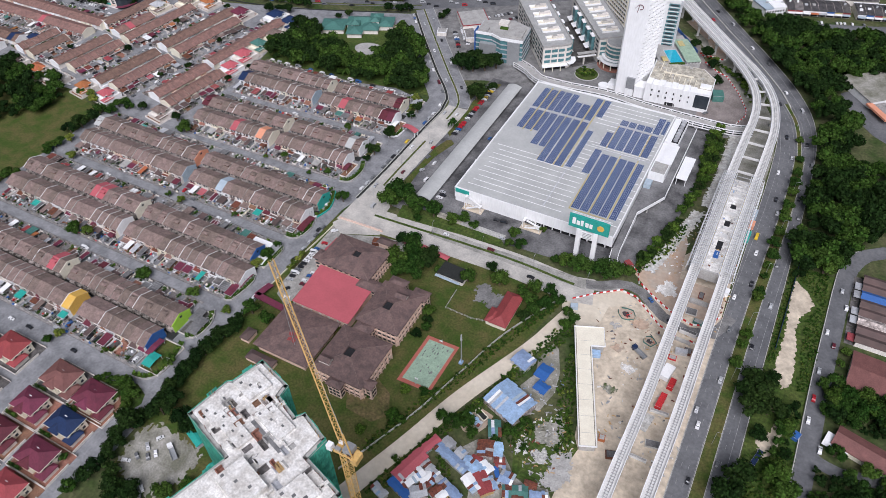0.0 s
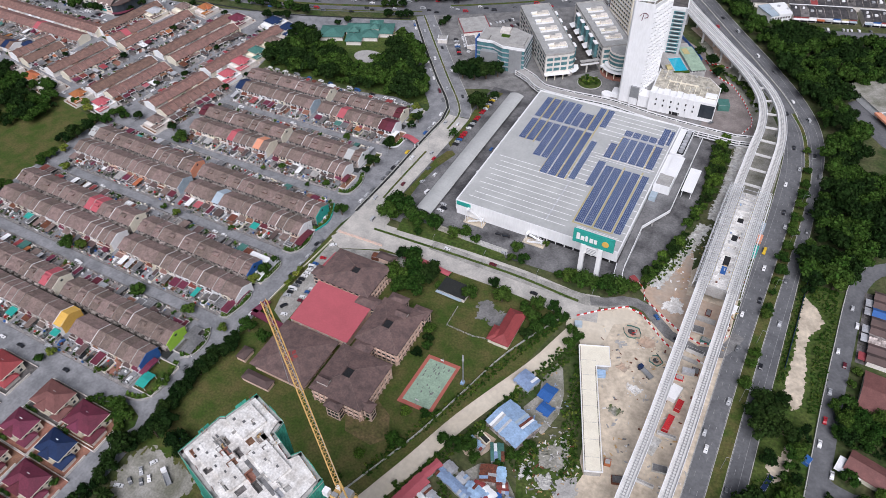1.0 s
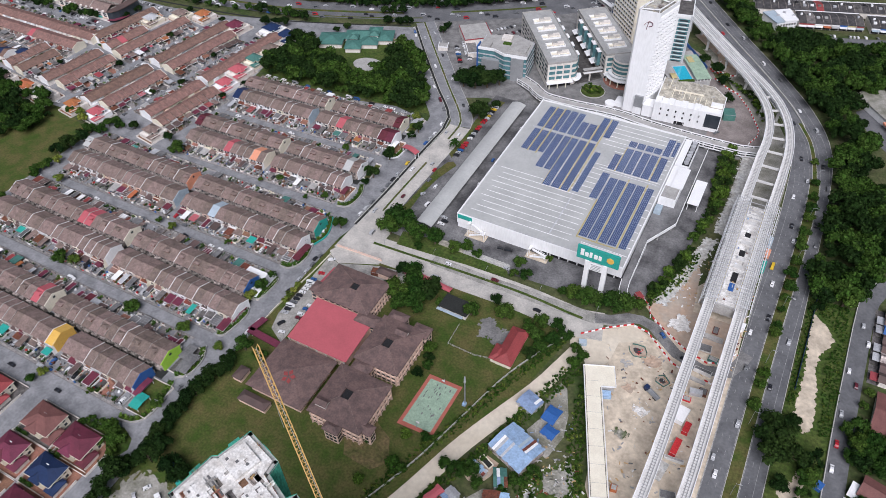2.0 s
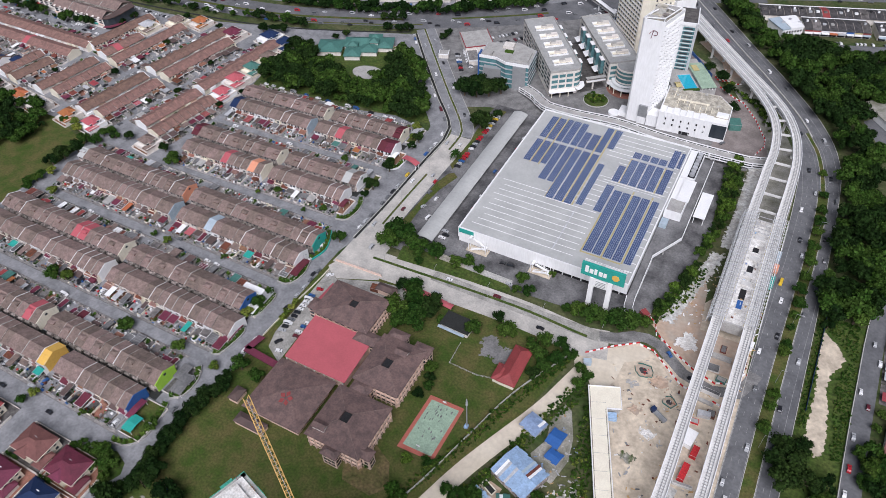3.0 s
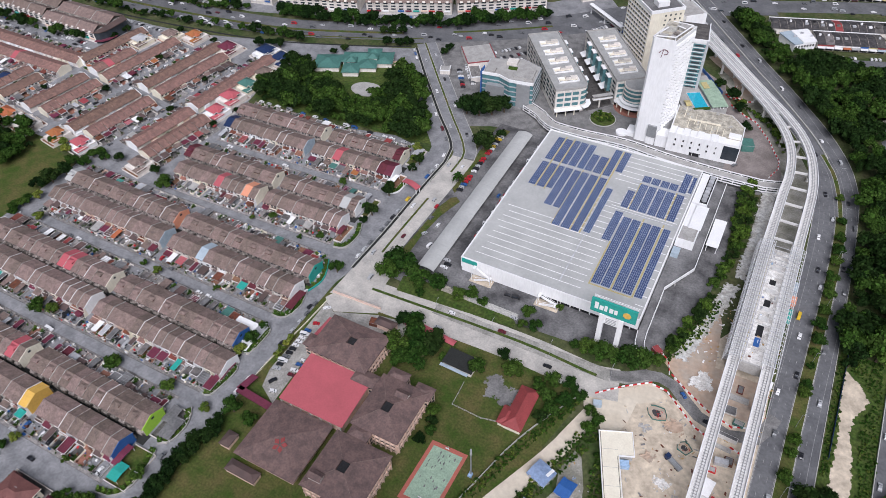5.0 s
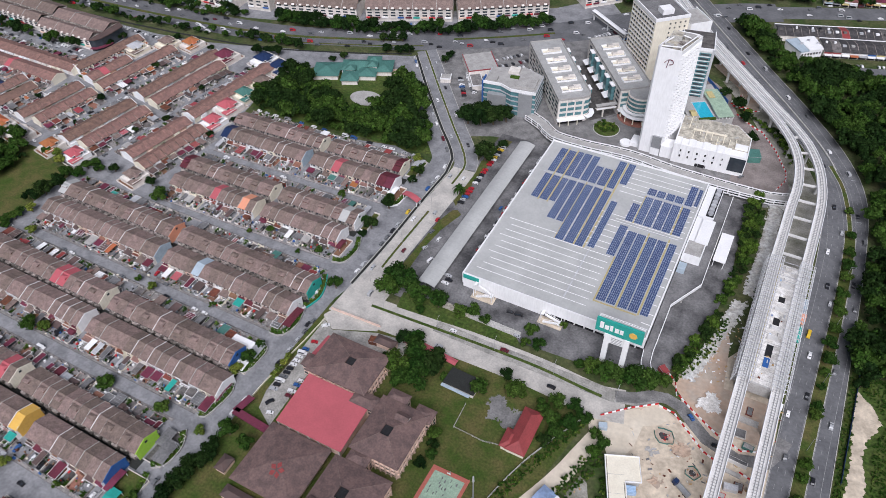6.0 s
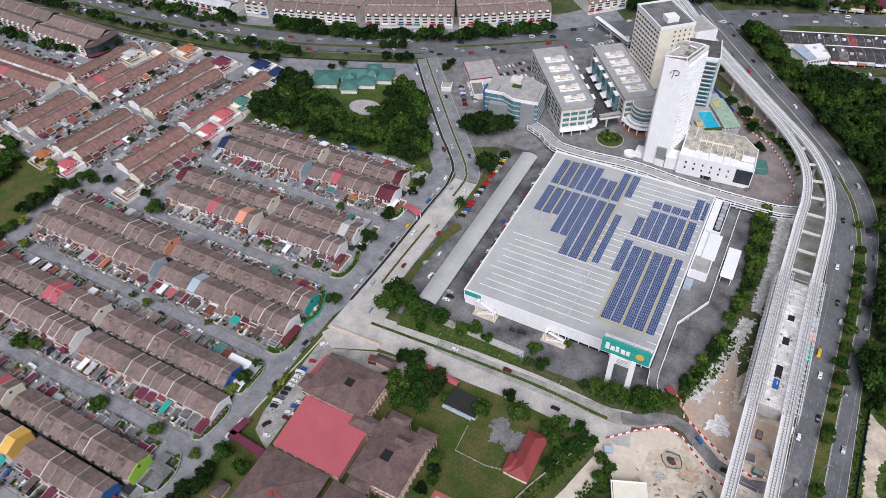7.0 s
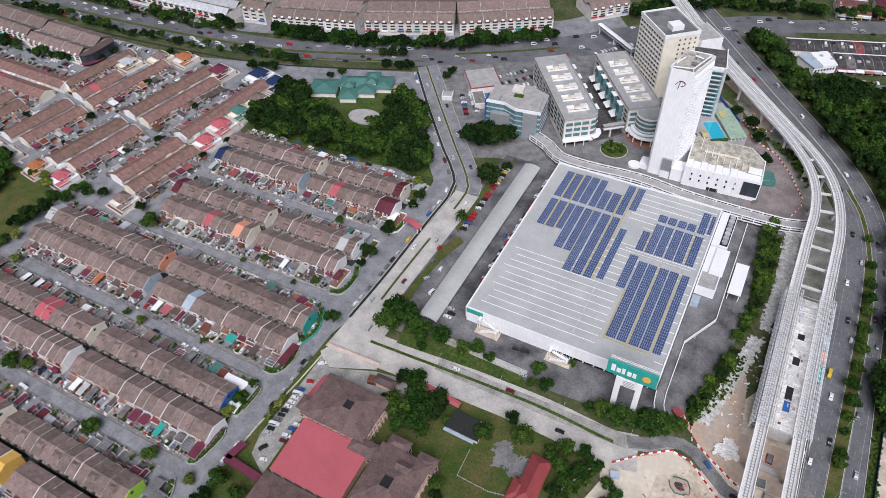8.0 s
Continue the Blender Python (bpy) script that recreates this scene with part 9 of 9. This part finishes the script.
for y in (107, 165.5, 223.5, 281, 338):
    x = -440 if y < 270 else -375
    while x < -245:
        if cr.random() < 0.17:
            side = cr.choice([-3.4, 3.4])
            car(x, y + side + cr.uniform(-0.3, 0.3) + (1.5 if y > 270 else 0), 0 if side < 0 else 180, where="parked on the estate street")
        x += 7
for lane_y, x0, x1 in ((136, -380, -250), (194.5, -430, -242), (252.5, -425, -238), (310, -370, -245), (367, -372, -245)):
    for f in (1, -1):
        x = x0
        while x < x1:
            if cr.random() < (0.34 if f < 0 else 0.12):
                car(x + cr.uniform(2, 3.6), lane_y + f * cr.uniform(20.6, 21.8) + (1.0 if lane_y > 300 else 0), 90 * f, z=0.02, where="parked in a front yard")
            x += 5.7
for y in (116, 133, 178, 186, 240, 248, 262, 290, 296, 303, 309, 316, 323, 329, 336, 343, 364, 374):
    car(cr.choice([-231.5, -222.8]), y + cr.uniform(-1, 1), 88, where="parked on the estate road") if y < 270 else None
for y in (148, 156, 212, 222, 229, 235, 243):
    car(-221.4, y, 88, where="parked along the school verge")
for k, paint in enumerate(("silver", "black", "white", "grey", "black", "black", "white", "white", "white", "white", "blue")):
    car(-213.9, 198 + k * 2.75, 12 + cr.uniform(-3, 3), paint, where="parked in a school bay")
for x, y, h, paint in ((-211, 191, 60, "black"), (-212.5, 231.5, 20, "red"), (-213.5, 243.5, 40, "white"), (-204, 208, 8, "white"), (-204.6, 205, 8, "blue"), (-204.8, 201, 8, "white"), (-204.6, 198, 8, "maroon"), (-207, 186, 20, "white")):
    car(x, y, h, paint, where="parked on the school drive")
for k in range(22):
    if k in (6, 13):
        continue
    car(-193.3, 366 + k * 3.05, 184 + cr.uniform(-3, 3), "red" if k in (4, 5, 12, 13, 14, 15) else "yellow" if k in (17, 20) else None, where="parked in an open bay")
for k in range(34):
    if cr.random() < 0.8:
        car(-163.4, 332 + k * 3.0, 0, cr.choice(["white", "silver", "white", "black", "red"]), where="parked along the supermarket wall")
for x, y, h in ((-170, 300, 0), (-169, 303, 0), (-171, 306, 0), (-128, 297, 10), (-123, 297.5, 12), (-190, 330, 90), (-197, 334, 80), (-199, 345, 88), (-194, 320, 60), (-168, 372, 90), (-186, 312, 80), (-118, 283.5, 0)):
    car(x, y, h, where="standing in the supermarket yard")
for off, hd, n in ((-7.6, 90, 0), (-4.8, 90, 1), (4.9, 270, 3), (8.0, 270, 4), (11.0, 270, 5)):
    for x, y, h in along(offset_line(MEDIAN, off), 66, 17 + n * 23):
        if 120 < y < 700:
            car(x + cr.uniform(-0.3, 0.3), y + cr.uniform(-9, 9) if y < 400 else y, h + (0 if n < 3 else 180), cr.choices(["white", "silver", "black", "grey", "yellow", "red"], [8, 6, 6, 4, 0.7, 0.6])[0], z=0.12, where="on the highway")
for x, y, h in along(offset_line(DRAIN, 2.6), 6.4, 3):
    if cr.random() < 0.62:
        car(x, y, h, z=0.1, where="parked beside the storm drain")
for x, y, h in along(offset_line(RING, -4.6), 38, 12):
    car(x, y, h, z=0.1, where="on the ring road")
for x, y, h in along(offset_line(RING, 4.6), 47, 30):
    car(x, y, h + 180, z=0.1, where="on the ring road")
for x, y, h in ((-150, 271.5, 4), (-152, 259, 182), (-90, 262, 180), (-120, 272, 3)):
    car(x, y, h, z=0.11, where="on the dusty front road")
for x, y in ((64.5, 250), (69, 262), (64.5, 268), (69, 288), (64, 236), (71, 222), (68.5, 330), (72, 318), (65, 296)):
    car(x, y, 90, z=0.1, where="parked on the side road")
for x, y, h in ((-205, 76, -40), (-209, 80, -40), (-203, 79, -45), (-210, 74, -30), (-213, 70, 20), (-196, 63, 150), (-207, 86, 60), (-186, 60, 120), (-222, 148, 78), (-176, 462, 10), (-158, 462, 80), (-96, 455, 80), (-40, 470, 60)):
    car(x, y, h, where="parked on open ground")
for k, x in enumerate((-376, -369, -361, -350, -338, -327, -318, -300, -293, -280, -268, -262, -252, -244)):
    car(x, 391.5 + (x + 376) * 0.03, 4, where="parked along the park road")
car(-24, 276, -40, "blue", z=0.14, where="on the diversion road")
car(-10, 266, 170, "black", z=0.14, where="on the diversion road")
traffic = Joined()
for off in (-13, -8.5, -5, 5, 8.5, 13):
    for x, y, h in along(offset_line(TOP, off), 26, 5 + abs(off) * 2):
        if cr.random() < 0.62 and x > -720:
            kd = CARS[cr.choice(["hatch", "saloon", "van"])]
            traffic.add(kd[2], [cr.choices(CAR_PAINTS, [9, 7, 5, 5, 1.6, 1, 1, 0.2])[0], MAT["tyre"]], pose(x, y, 0.09, 0, 0, h))
            traffic.add(kd[3], [MAT["window"]], pose(x, y, 0.09, 0, 0, h))
for p, q in (((-450, 516), (-386, 536)), ((-379, 540), (-309, 571)), ((-304, 573), (-236, 615)), ((-640, 498), (-500, 504)), ((-225, 520), (-190, 560)), ((-262, 500), (-246, 476)), ((-190, 600), (-160, 636)), ((-180, 590), (-150, 628)), ((-258, 506), (-240, 482)), ((-250, 530), (-226, 556)), ((-240, 526), (-216, 552)), ((-206, 498), (-190, 512)), ((-244, 512), (-222, 534)), ((-176, 590), (-150, 620)), ((-700, 400), (-570, 397)), ((-700, 446), (-500, 442)), ((-10, 640), (50, 660))):
    for x, y, h in along([p, q], 3.1):
        if cr.random() < 0.72:
            kd = CARS[cr.choice(["hatch", "saloon"])]
            pm = cr.choices(CAR_PAINTS, [9, 7, 5, 5, 1.6, 1, 1, 0.2])[0]
            traffic.add(kd[2], [pm, MAT["tyre"]], pose(x, y, 0.09, 0, 0, h + 90))
            traffic.add(kd[3], [MAT["window"]], pose(x, y, 0.09, 0, 0, h + 90))
for x0, y0, x1, y1, gap in ((-492, 300, -470, 436, 9), (-497, 300, -476, 430, 11), (-436, 300, -424, 436, 9), (-441, 300, -430, 420, 12), (-548, 300, -528, 420, 10), (-700, 333, -556, 335, 11), (-700, 328, -560, 330, 14), (-540, 290, -400, 288, 13), (-700, 390, -556, 392, 8)):
    for x, y, h in along([(x0, y0), (x1, y1)], gap):
        if cr.random() < 0.75:
            kd = CARS[cr.choice(["hatch", "saloon"])]
            pm = cr.choices(CAR_PAINTS, [9, 7, 5, 5, 1.6, 1, 1, 0.2])[0]
            traffic.add(kd[2], [pm, MAT["tyre"]], pose(x, y + cr.uniform(-2, 2), 0.07, 0, 0, h))
            traffic.add(kd[3], [MAT["window"]], pose(x, y, 0.07, 0, 0, h))
traffic.finish("distant_cars", "many small cars on and beside the trunk road", "cars")

# ---- site plant ----
def lorry(x, y, rot, mat, label):
    o = thing("lorry", pose(x, y, 0.06, 0, 0, rot), label, "lorry")
    part("cab", Shape().box(2.6, 4.6, -1.2, 1.2, 0.6, 2.9), MAT[mat], o)
    part("bed", Shape().box(-4.4, 2.4, -1.25, 1.25, 0.9, 1.3).box(-4.4, 2.4, -1.25, -1.15, 1.3, 2.0).box(-4.4, 2.4, 1.15, 1.25, 1.3, 2.0), MAT["steel"], o)
    for xx in (-3.4, -2.2, 3.4):
        for yy in (-1.1, 1.1):
            part("wheel", Shape().tube((xx, yy - 0.15, 0.5), (xx, yy + 0.15, 0.5), 0.5, 0, 10), MAT["tyre"], o)
    return o


lorry(-19, 238, 150, "navy", "dark flatbed crane lorry on the sand")
lorry(-193, 58, -45, "white", "white lorry in the gravel lot")
lorry(-196, 83, 150, "white", "small white lorry beside the trees")
for x, y, w, d, h, rot, mat, lb in ((-1, 214, 9, 3, 2.8, 84, "barrier_red", "red steel site container under the viaduct"), (1, 226, 6, 3, 2.8, 84, "barrier_red", "short red site container under the viaduct"), (-3, 232, 9, 5, 3, 80, "white", "white site cabin under the viaduct"), (0, 248, 6, 3, 2.6, 10, "zinc", "grey site cabin under the viaduct"), (-4, 200, 10, 4, 0.8, 80, "plastic", "stack of wrapped panels"), (12, 300, 4, 2.4, 2.6, 85, "white", "white portable cabin beside the station"), (13, 372, 8, 3, 2.8, 88, "sky_paint", "pale blue site container beside the highway"), (13.5, 362, 6, 3, 2.6, 88, "salmon", "orange site container beside the highway"), (13, 350, 9, 3, 2.6, 88, "teal", "green site container beside the highway"), (60, 224, 4, 3, 2.6, 70, "deep_blue", "blue cabin beside the service road"), (-37, 493, 8, 9, 5, 20, "moss_green", "green-roofed shed behind the hotel"), (-43, 296, 5, 3.4, 3, -40, "brick_red", "red gatehouse at the ramp foot"), (-60, 252, 4, 3, 2.6, 20, "sky_paint", "pale blue guard cabin by the haul road"), (46, 205, 9, 2.2, 1.2, 75, "navy", "blue tarpaulin over a heap"), (-202, 255.6, 31, 0.5, 1.6, 2, "pink_wall", "peach school gate wall along the road"), (-184, 246, 5, 4, 3, 10, "rust", "small brown hut at the school gate")):
    o = thing("site_container" if "container" in lb or "cabin" in lb else "roadside_structure", pose(x, y, 0, 0, 0, rot), lb, "container" if "container" in lb else "cabin")
    part("body", Shape().box(-w / 2, w / 2, -d / 2, d / 2, 0.1, h), MAT[mat], o)
    part("rim", Shape().box(-w / 2 - 0.06, w / 2 + 0.06, -d / 2 - 0.06, d / 2 + 0.06, h - 0.2, h - 0.05), MAT["zinc"], o)
    part("base", Shape().box(-w / 2 + 0.1, w / 2 - 0.1, -d / 2 + 0.1, d / 2 - 0.1, 0, 0.1), MAT["steel"], o)
gate_arch = thing("entrance_gateway", pose(-222, 353, 0, 0, 0, -14), "red arched gateway roof over the estate entrance", "gateway")
s = Shape()
for k in range(8):
    a0, a1 = k / 8, (k + 1) / 8
    z0, z1 = 4.6 + 1.2 * math.sin(math.pi * a0), 4.6 + 1.2 * math.sin(math.pi * a1)
    s.face([(-6.5 + 13 * a0, -2.2, z0), (-6.5 + 13 * a1, -2.2, z1), (-6.5 + 13 * a1, 2.2, z1), (-6.5 + 13 * a0, 2.2, z0)])
    s.face([(-6.5 + 13 * a0, 2.2, z0 - 0.3), (-6.5 + 13 * a1, 2.2, z1 - 0.3), (-6.5 + 13 * a1, -2.2, z1 - 0.3), (-6.5 + 13 * a0, -2.2, z0 - 0.3)])
part("roof", s, MAT["red_sheet"], gate_arch)
for x in (-6, 5.4):
    for y in (-1.8, 1.4):
        part("post", Shape().box(x, x + 0.5, y, y + 0.4, 0, 4.7), MAT["white"], gate_arch)
# concrete footings and trenches between the railway tracks
for k, (x, y, w, d, h, rot, mt) in enumerate(((0, 286, 10, 3, 1.2, 0, "concrete"), (-2, 278, 6, 5, 0.6, 4, "plastic"), (3, 272, 5, 3, 1.4, -6, "moss_green"), (0, 262, 9, 2.2, 2.4, -4, "new_concrete"), (-1, 256, 8, 2, 1.0, -4, "concrete"), (3, 250, 4, 4, 1.6, 2, "rust"), (-3, 243, 4, 3, 0.8, 3, "barrier_red"), (0, 292, 3, 5, 0.6, 0, "rust"), (0, 208, 9, 1.6, 1.4, 5, "new_concrete"), (2, 190, 7, 4, 0.8, 12, "plastic"), (-2, 180, 8, 1.6, 1.2, 0, "new_concrete"), (-13, 176, 6, 4, 1.4, 20, "rust"), (-20, 182, 3, 3, 1.8, 10, "orange"))):
    o = thing("site_footing", pose(x, y, 0.05, 0, 0, rot), "rough %s block on the railway site" % {"concrete": "grey concrete", "plastic": "plastic-wrapped", "moss_green": "green-netted", "new_concrete": "pale concrete", "rust": "rusty steel", "barrier_red": "red steel", "orange": "orange steel"}[mt], "footing")
    part("block", Shape().box(-w / 2, w / 2, -d / 2, d / 2, 0, h), MAT[mt], o)
    part("kicker", Shape().box(-w / 2 + 0.4, w / 2 - 0.4, -d / 2 + 0.4, d / 2 - 0.4, h, h + 0.3), MAT["dark_asphalt" if k % 2 else "concrete"], o)
# excavations with green netting
ex = random.Random(19)
for x, y, w in ((-33, 260.5, 6.2), (-16.5, 248, 4.4)):
    o = thing("excavation", pose(x, y, 0.06, 0, 0, -25), "shored pit fenced with green netting", "excavation")
    ring = [(w * (0.85 + ex.uniform(-0.15, 0.15)) * math.cos(k * 0.698), w * (0.66 + ex.uniform(-0.12, 0.12)) * math.sin(k * 0.698)) for k in range(9)]
    part("spoil", Shape().prism([(p[0] * 0.95, p[1] * 0.95) for p in ring], 0, 0.2), MAT["red_sand"], o)
    part("pit", Shape().prism([(p[0] * 0.5, p[1] * 0.45) for p in ring], 0.2, 0.25), MAT["tar"], o)
    for k in range(9):
        if k != 4:
            s = Shape()
            ribbon(s, [ring[k], ring[(k + 1) % 9]], -0.08, 0.08, 0, 0.9 + ex.uniform(-0.3, 0.2))
            part("net_fence", s, MAT["moss_green"], o)
    for k in range(8):
        px, py = ex.uniform(-w * 0.5, w * 0.5), ex.uniform(-w * 0.4, w * 0.4)
        part("shoring", Shape().tube((px, py, 0.2), (px + ex.uniform(-1.6, 1.6), py + ex.uniform(-1.6, 1.6), 0.7), 0.16), MAT[ex.choice(["barrier_red", "rust", "wood", "zinc"])], o)
# scattered rubble and timber on the site
deb = random.Random(61)
heap = Joined()
for poly, n, mats in (([(-52, 255), (-30, 270), (10, 262), (14, 175), (-18, 165), (-38, 228)], 210, ["wood", "concrete", "new_concrete", "steel", "rust", "dark_asphalt", "sand"]), ([(-58, 158), (-36, 146), (-30, 172), (-42, 192), (-52, 178)], 200, ["concrete", "concrete", "new_concrete", "dark_asphalt", "rust", "wood"]), ([(9, 390), (13, 390), (14, 270), (10, 270)], 110, ["rust", "white", "barrier_red", "steel", "dark_asphalt", "wood"]), ([(-95, 95), (-60, 130), (-45, 145), (-36, 110)], 160, ["zinc", "white", "blue_sheet", "rust", "wood"]), ([(-66, 170), (-48, 165), (-46, 205), (-60, 222)], 70, ["zinc", "wood", "blue_sheet", "concrete"]), ([(-14, 296), (-34, 300), (-14, 360), (-10, 380)], 60, ["white", "concrete", "wood"])):
    xs, ys = [p[0] for p in poly], [p[1] for p in poly]
    while n > 0:
        x, y = deb.uniform(min(xs), max(xs)), deb.uniform(min(ys), max(ys))
        if inside(x, y, poly):
            w, d, h = deb.uniform(0.15, 1.0) ** 1.4 * 1.3, deb.uniform(0.12, 0.5), deb.uniform(0.1, 0.4)
            heap.add(Shape().prism([(-w, -d), (w * deb.uniform(0.6, 1), -d * deb.uniform(0.5, 1)), (w, d), (-w * deb.uniform(0.5, 1), d * deb.uniform(0.5, 1))], -0.1, h), [MAT[deb.choice(mats)]], pose(x, y, 0.06, deb.uniform(-8, 8), 0, deb.uniform(0, 180)))
            n -= 1
heap.finish("site_debris", "scattered rubble, timber and scrap on the site", "debris")


# ---- fences, lamp posts ----
def lamp(x, y, rot, h=9.0):
    o = thing("street_lamp", pose(x, y, 0, 0, 0, rot), "tall grey street lamp with one arm", "street lamp", "street lamps")
    part("pole", Shape().tube((0, 0, 0), (0, 0, h), 0.10, 0, 6, 0.06), MAT["steel"], o)
    part("arm", Shape().tube((0, 0, h), (2.0, 0, h + 0.4), 0.07, 0, 5), MAT["zinc"], o)
    part("lamp_head", Shape().box(1.7, 2.5, -0.14, 0.14, h + 0.3, h + 0.45), MAT["steel"], o)


for x, y, h in along(FRONT, 33, 14):
    lamp(x, y + 3.4, 90)
for x, y, h in along(RING, 36, 20):
    lamp(x, y, h + 90)
for x, y, h in along([p for p in MEDIAN if 150 < p[1] < 500], 40, 10):
    lamp(x, y, 0, 11)
for y in (120, 150, 182, 215, 245, 300, 332, 364):
    lamp(-232.5 if y < 270 else -228, y, 0, 8)
wall = thing("school_fence", pose(0, 0, 0), "low white boundary wall along the haul road", "boundary wall")
SF = smooth_line([(-68, 256), (-86, 219), (-96, 186), (-105, 155), (-115, 129), (-122, 112)])
for a, b in zip(SF[:-1], SF[1:]):
    s = Shape()
    ribbon(s, [a, b], -0.12, 0.12, 0, 1.5)
    part("wall_panel", s, MAT["kerb"], wall)
verge_wall = thing("school_verge_wall", pose(0, 0, 0), "low cream wall between the estate road and the school drive", "boundary wall")
for a, b in zip([(-216.9, 247.5), (-217.2, 241.9), (-218, 230), (-219.2, 218), (-220, 207), (-220.8, 196.6)], [(-217.2, 241.9), (-218, 230), (-219.2, 218), (-220, 207), (-220.8, 196.6), (-221, 184)]):
    s = Shape()
    ribbon(s, [a, b], -0.15, 0.15, 0, 1.0)
    part("wall_panel", s, MAT["cream"], verge_wall)
hoard = thing("site_hoarding", pose(0, 0, 0), "blue steel hoarding below the viaduct", "hoarding")
HB = smooth_line([(-96, 590), (-88, 580), (-80, 570), (-72, 560), (-66, 552)], 4)
for a, b in zip(HB[:-1], HB[1:]):
    s = Shape()
    ribbon(s, [a, b], -0.1, 0.1, 0, 3.0)
    part("hoarding_panel", s, MAT["deep_blue"], hoard)
rail = thing("roadside_hoarding", pose(0, 0, 0), "dark blue hoarding along the highway verge", "hoarding")
for k in range(18):
    part("hoarding_panel", Shape().box(42.5 + k * 0.09, 42.7 + k * 0.09, 272 + k * 3.8, 275.7 + k * 3.8, 0, 2.4), MAT["navy"], rail)
garden = thing("garden_bed", pose(-136, 483, 0), "round planted bed with reddish shrubs", "planted bed")
part("kerb_ring", Shape().tube((0, 0, 0), (0, 0, 0.5), 9.5, 0, 24), MAT["kerb"], garden)
part("soil", Shape().tube((0, 0, 0.5), (0, 0, 0.6), 9.0, 0, 24), MAT["rough_grass"], garden)
for k in range(16):
    a, q = k * 2.4, 2.0 + (k % 5) * 1.3
    o = tree(-136 + math.cos(a) * q, 483 + math.sin(a) * q, 1.8, "leaf" if k % 3 else "light_leaf", "low clipped garden shrub", "small", 0.5)
wall2 = thing("yard_retaining_wall", pose(0, 0, 0), "stained low wall before the supermarket yard", "retaining wall")
for k in range(11):
    part("wall_panel", Shape().box(-163 + k * 4.2, -158.9 + k * 4.2, 283.6 - k * 0.05, 287.6 - k * 0.1, 0, 0.9), MAT["podium_roof"] if k < 4 else MAT["kerb"], wall2)
sheet("ground_store_verge", [(-186, 272.5), (-116, 277.6), (-116, 281), (-122, 286), (-160, 287), (-188, 284)], 0.14, MAT["rough_grass"], "green verge before the supermarket yard", "verge")
sheet("ground_yard_island", [(-200, 296), (-194, 296), (-195, 318), (-193, 338), (-190, 349), (-188, 356), (-192, 359), (-195, 357), (-198, 345), (-199, 312)], 0.2, MAT["grass"], "grassed island in the car park", "verge")
sheet("ground_yard_verge", [(-199, 366), (-195, 362), (-194.6, 400), (-190, 440), (-196, 440), (-200, 410), (-198, 394)], 0.2, MAT["grass"], "grass strip behind the parking bays", "verge")
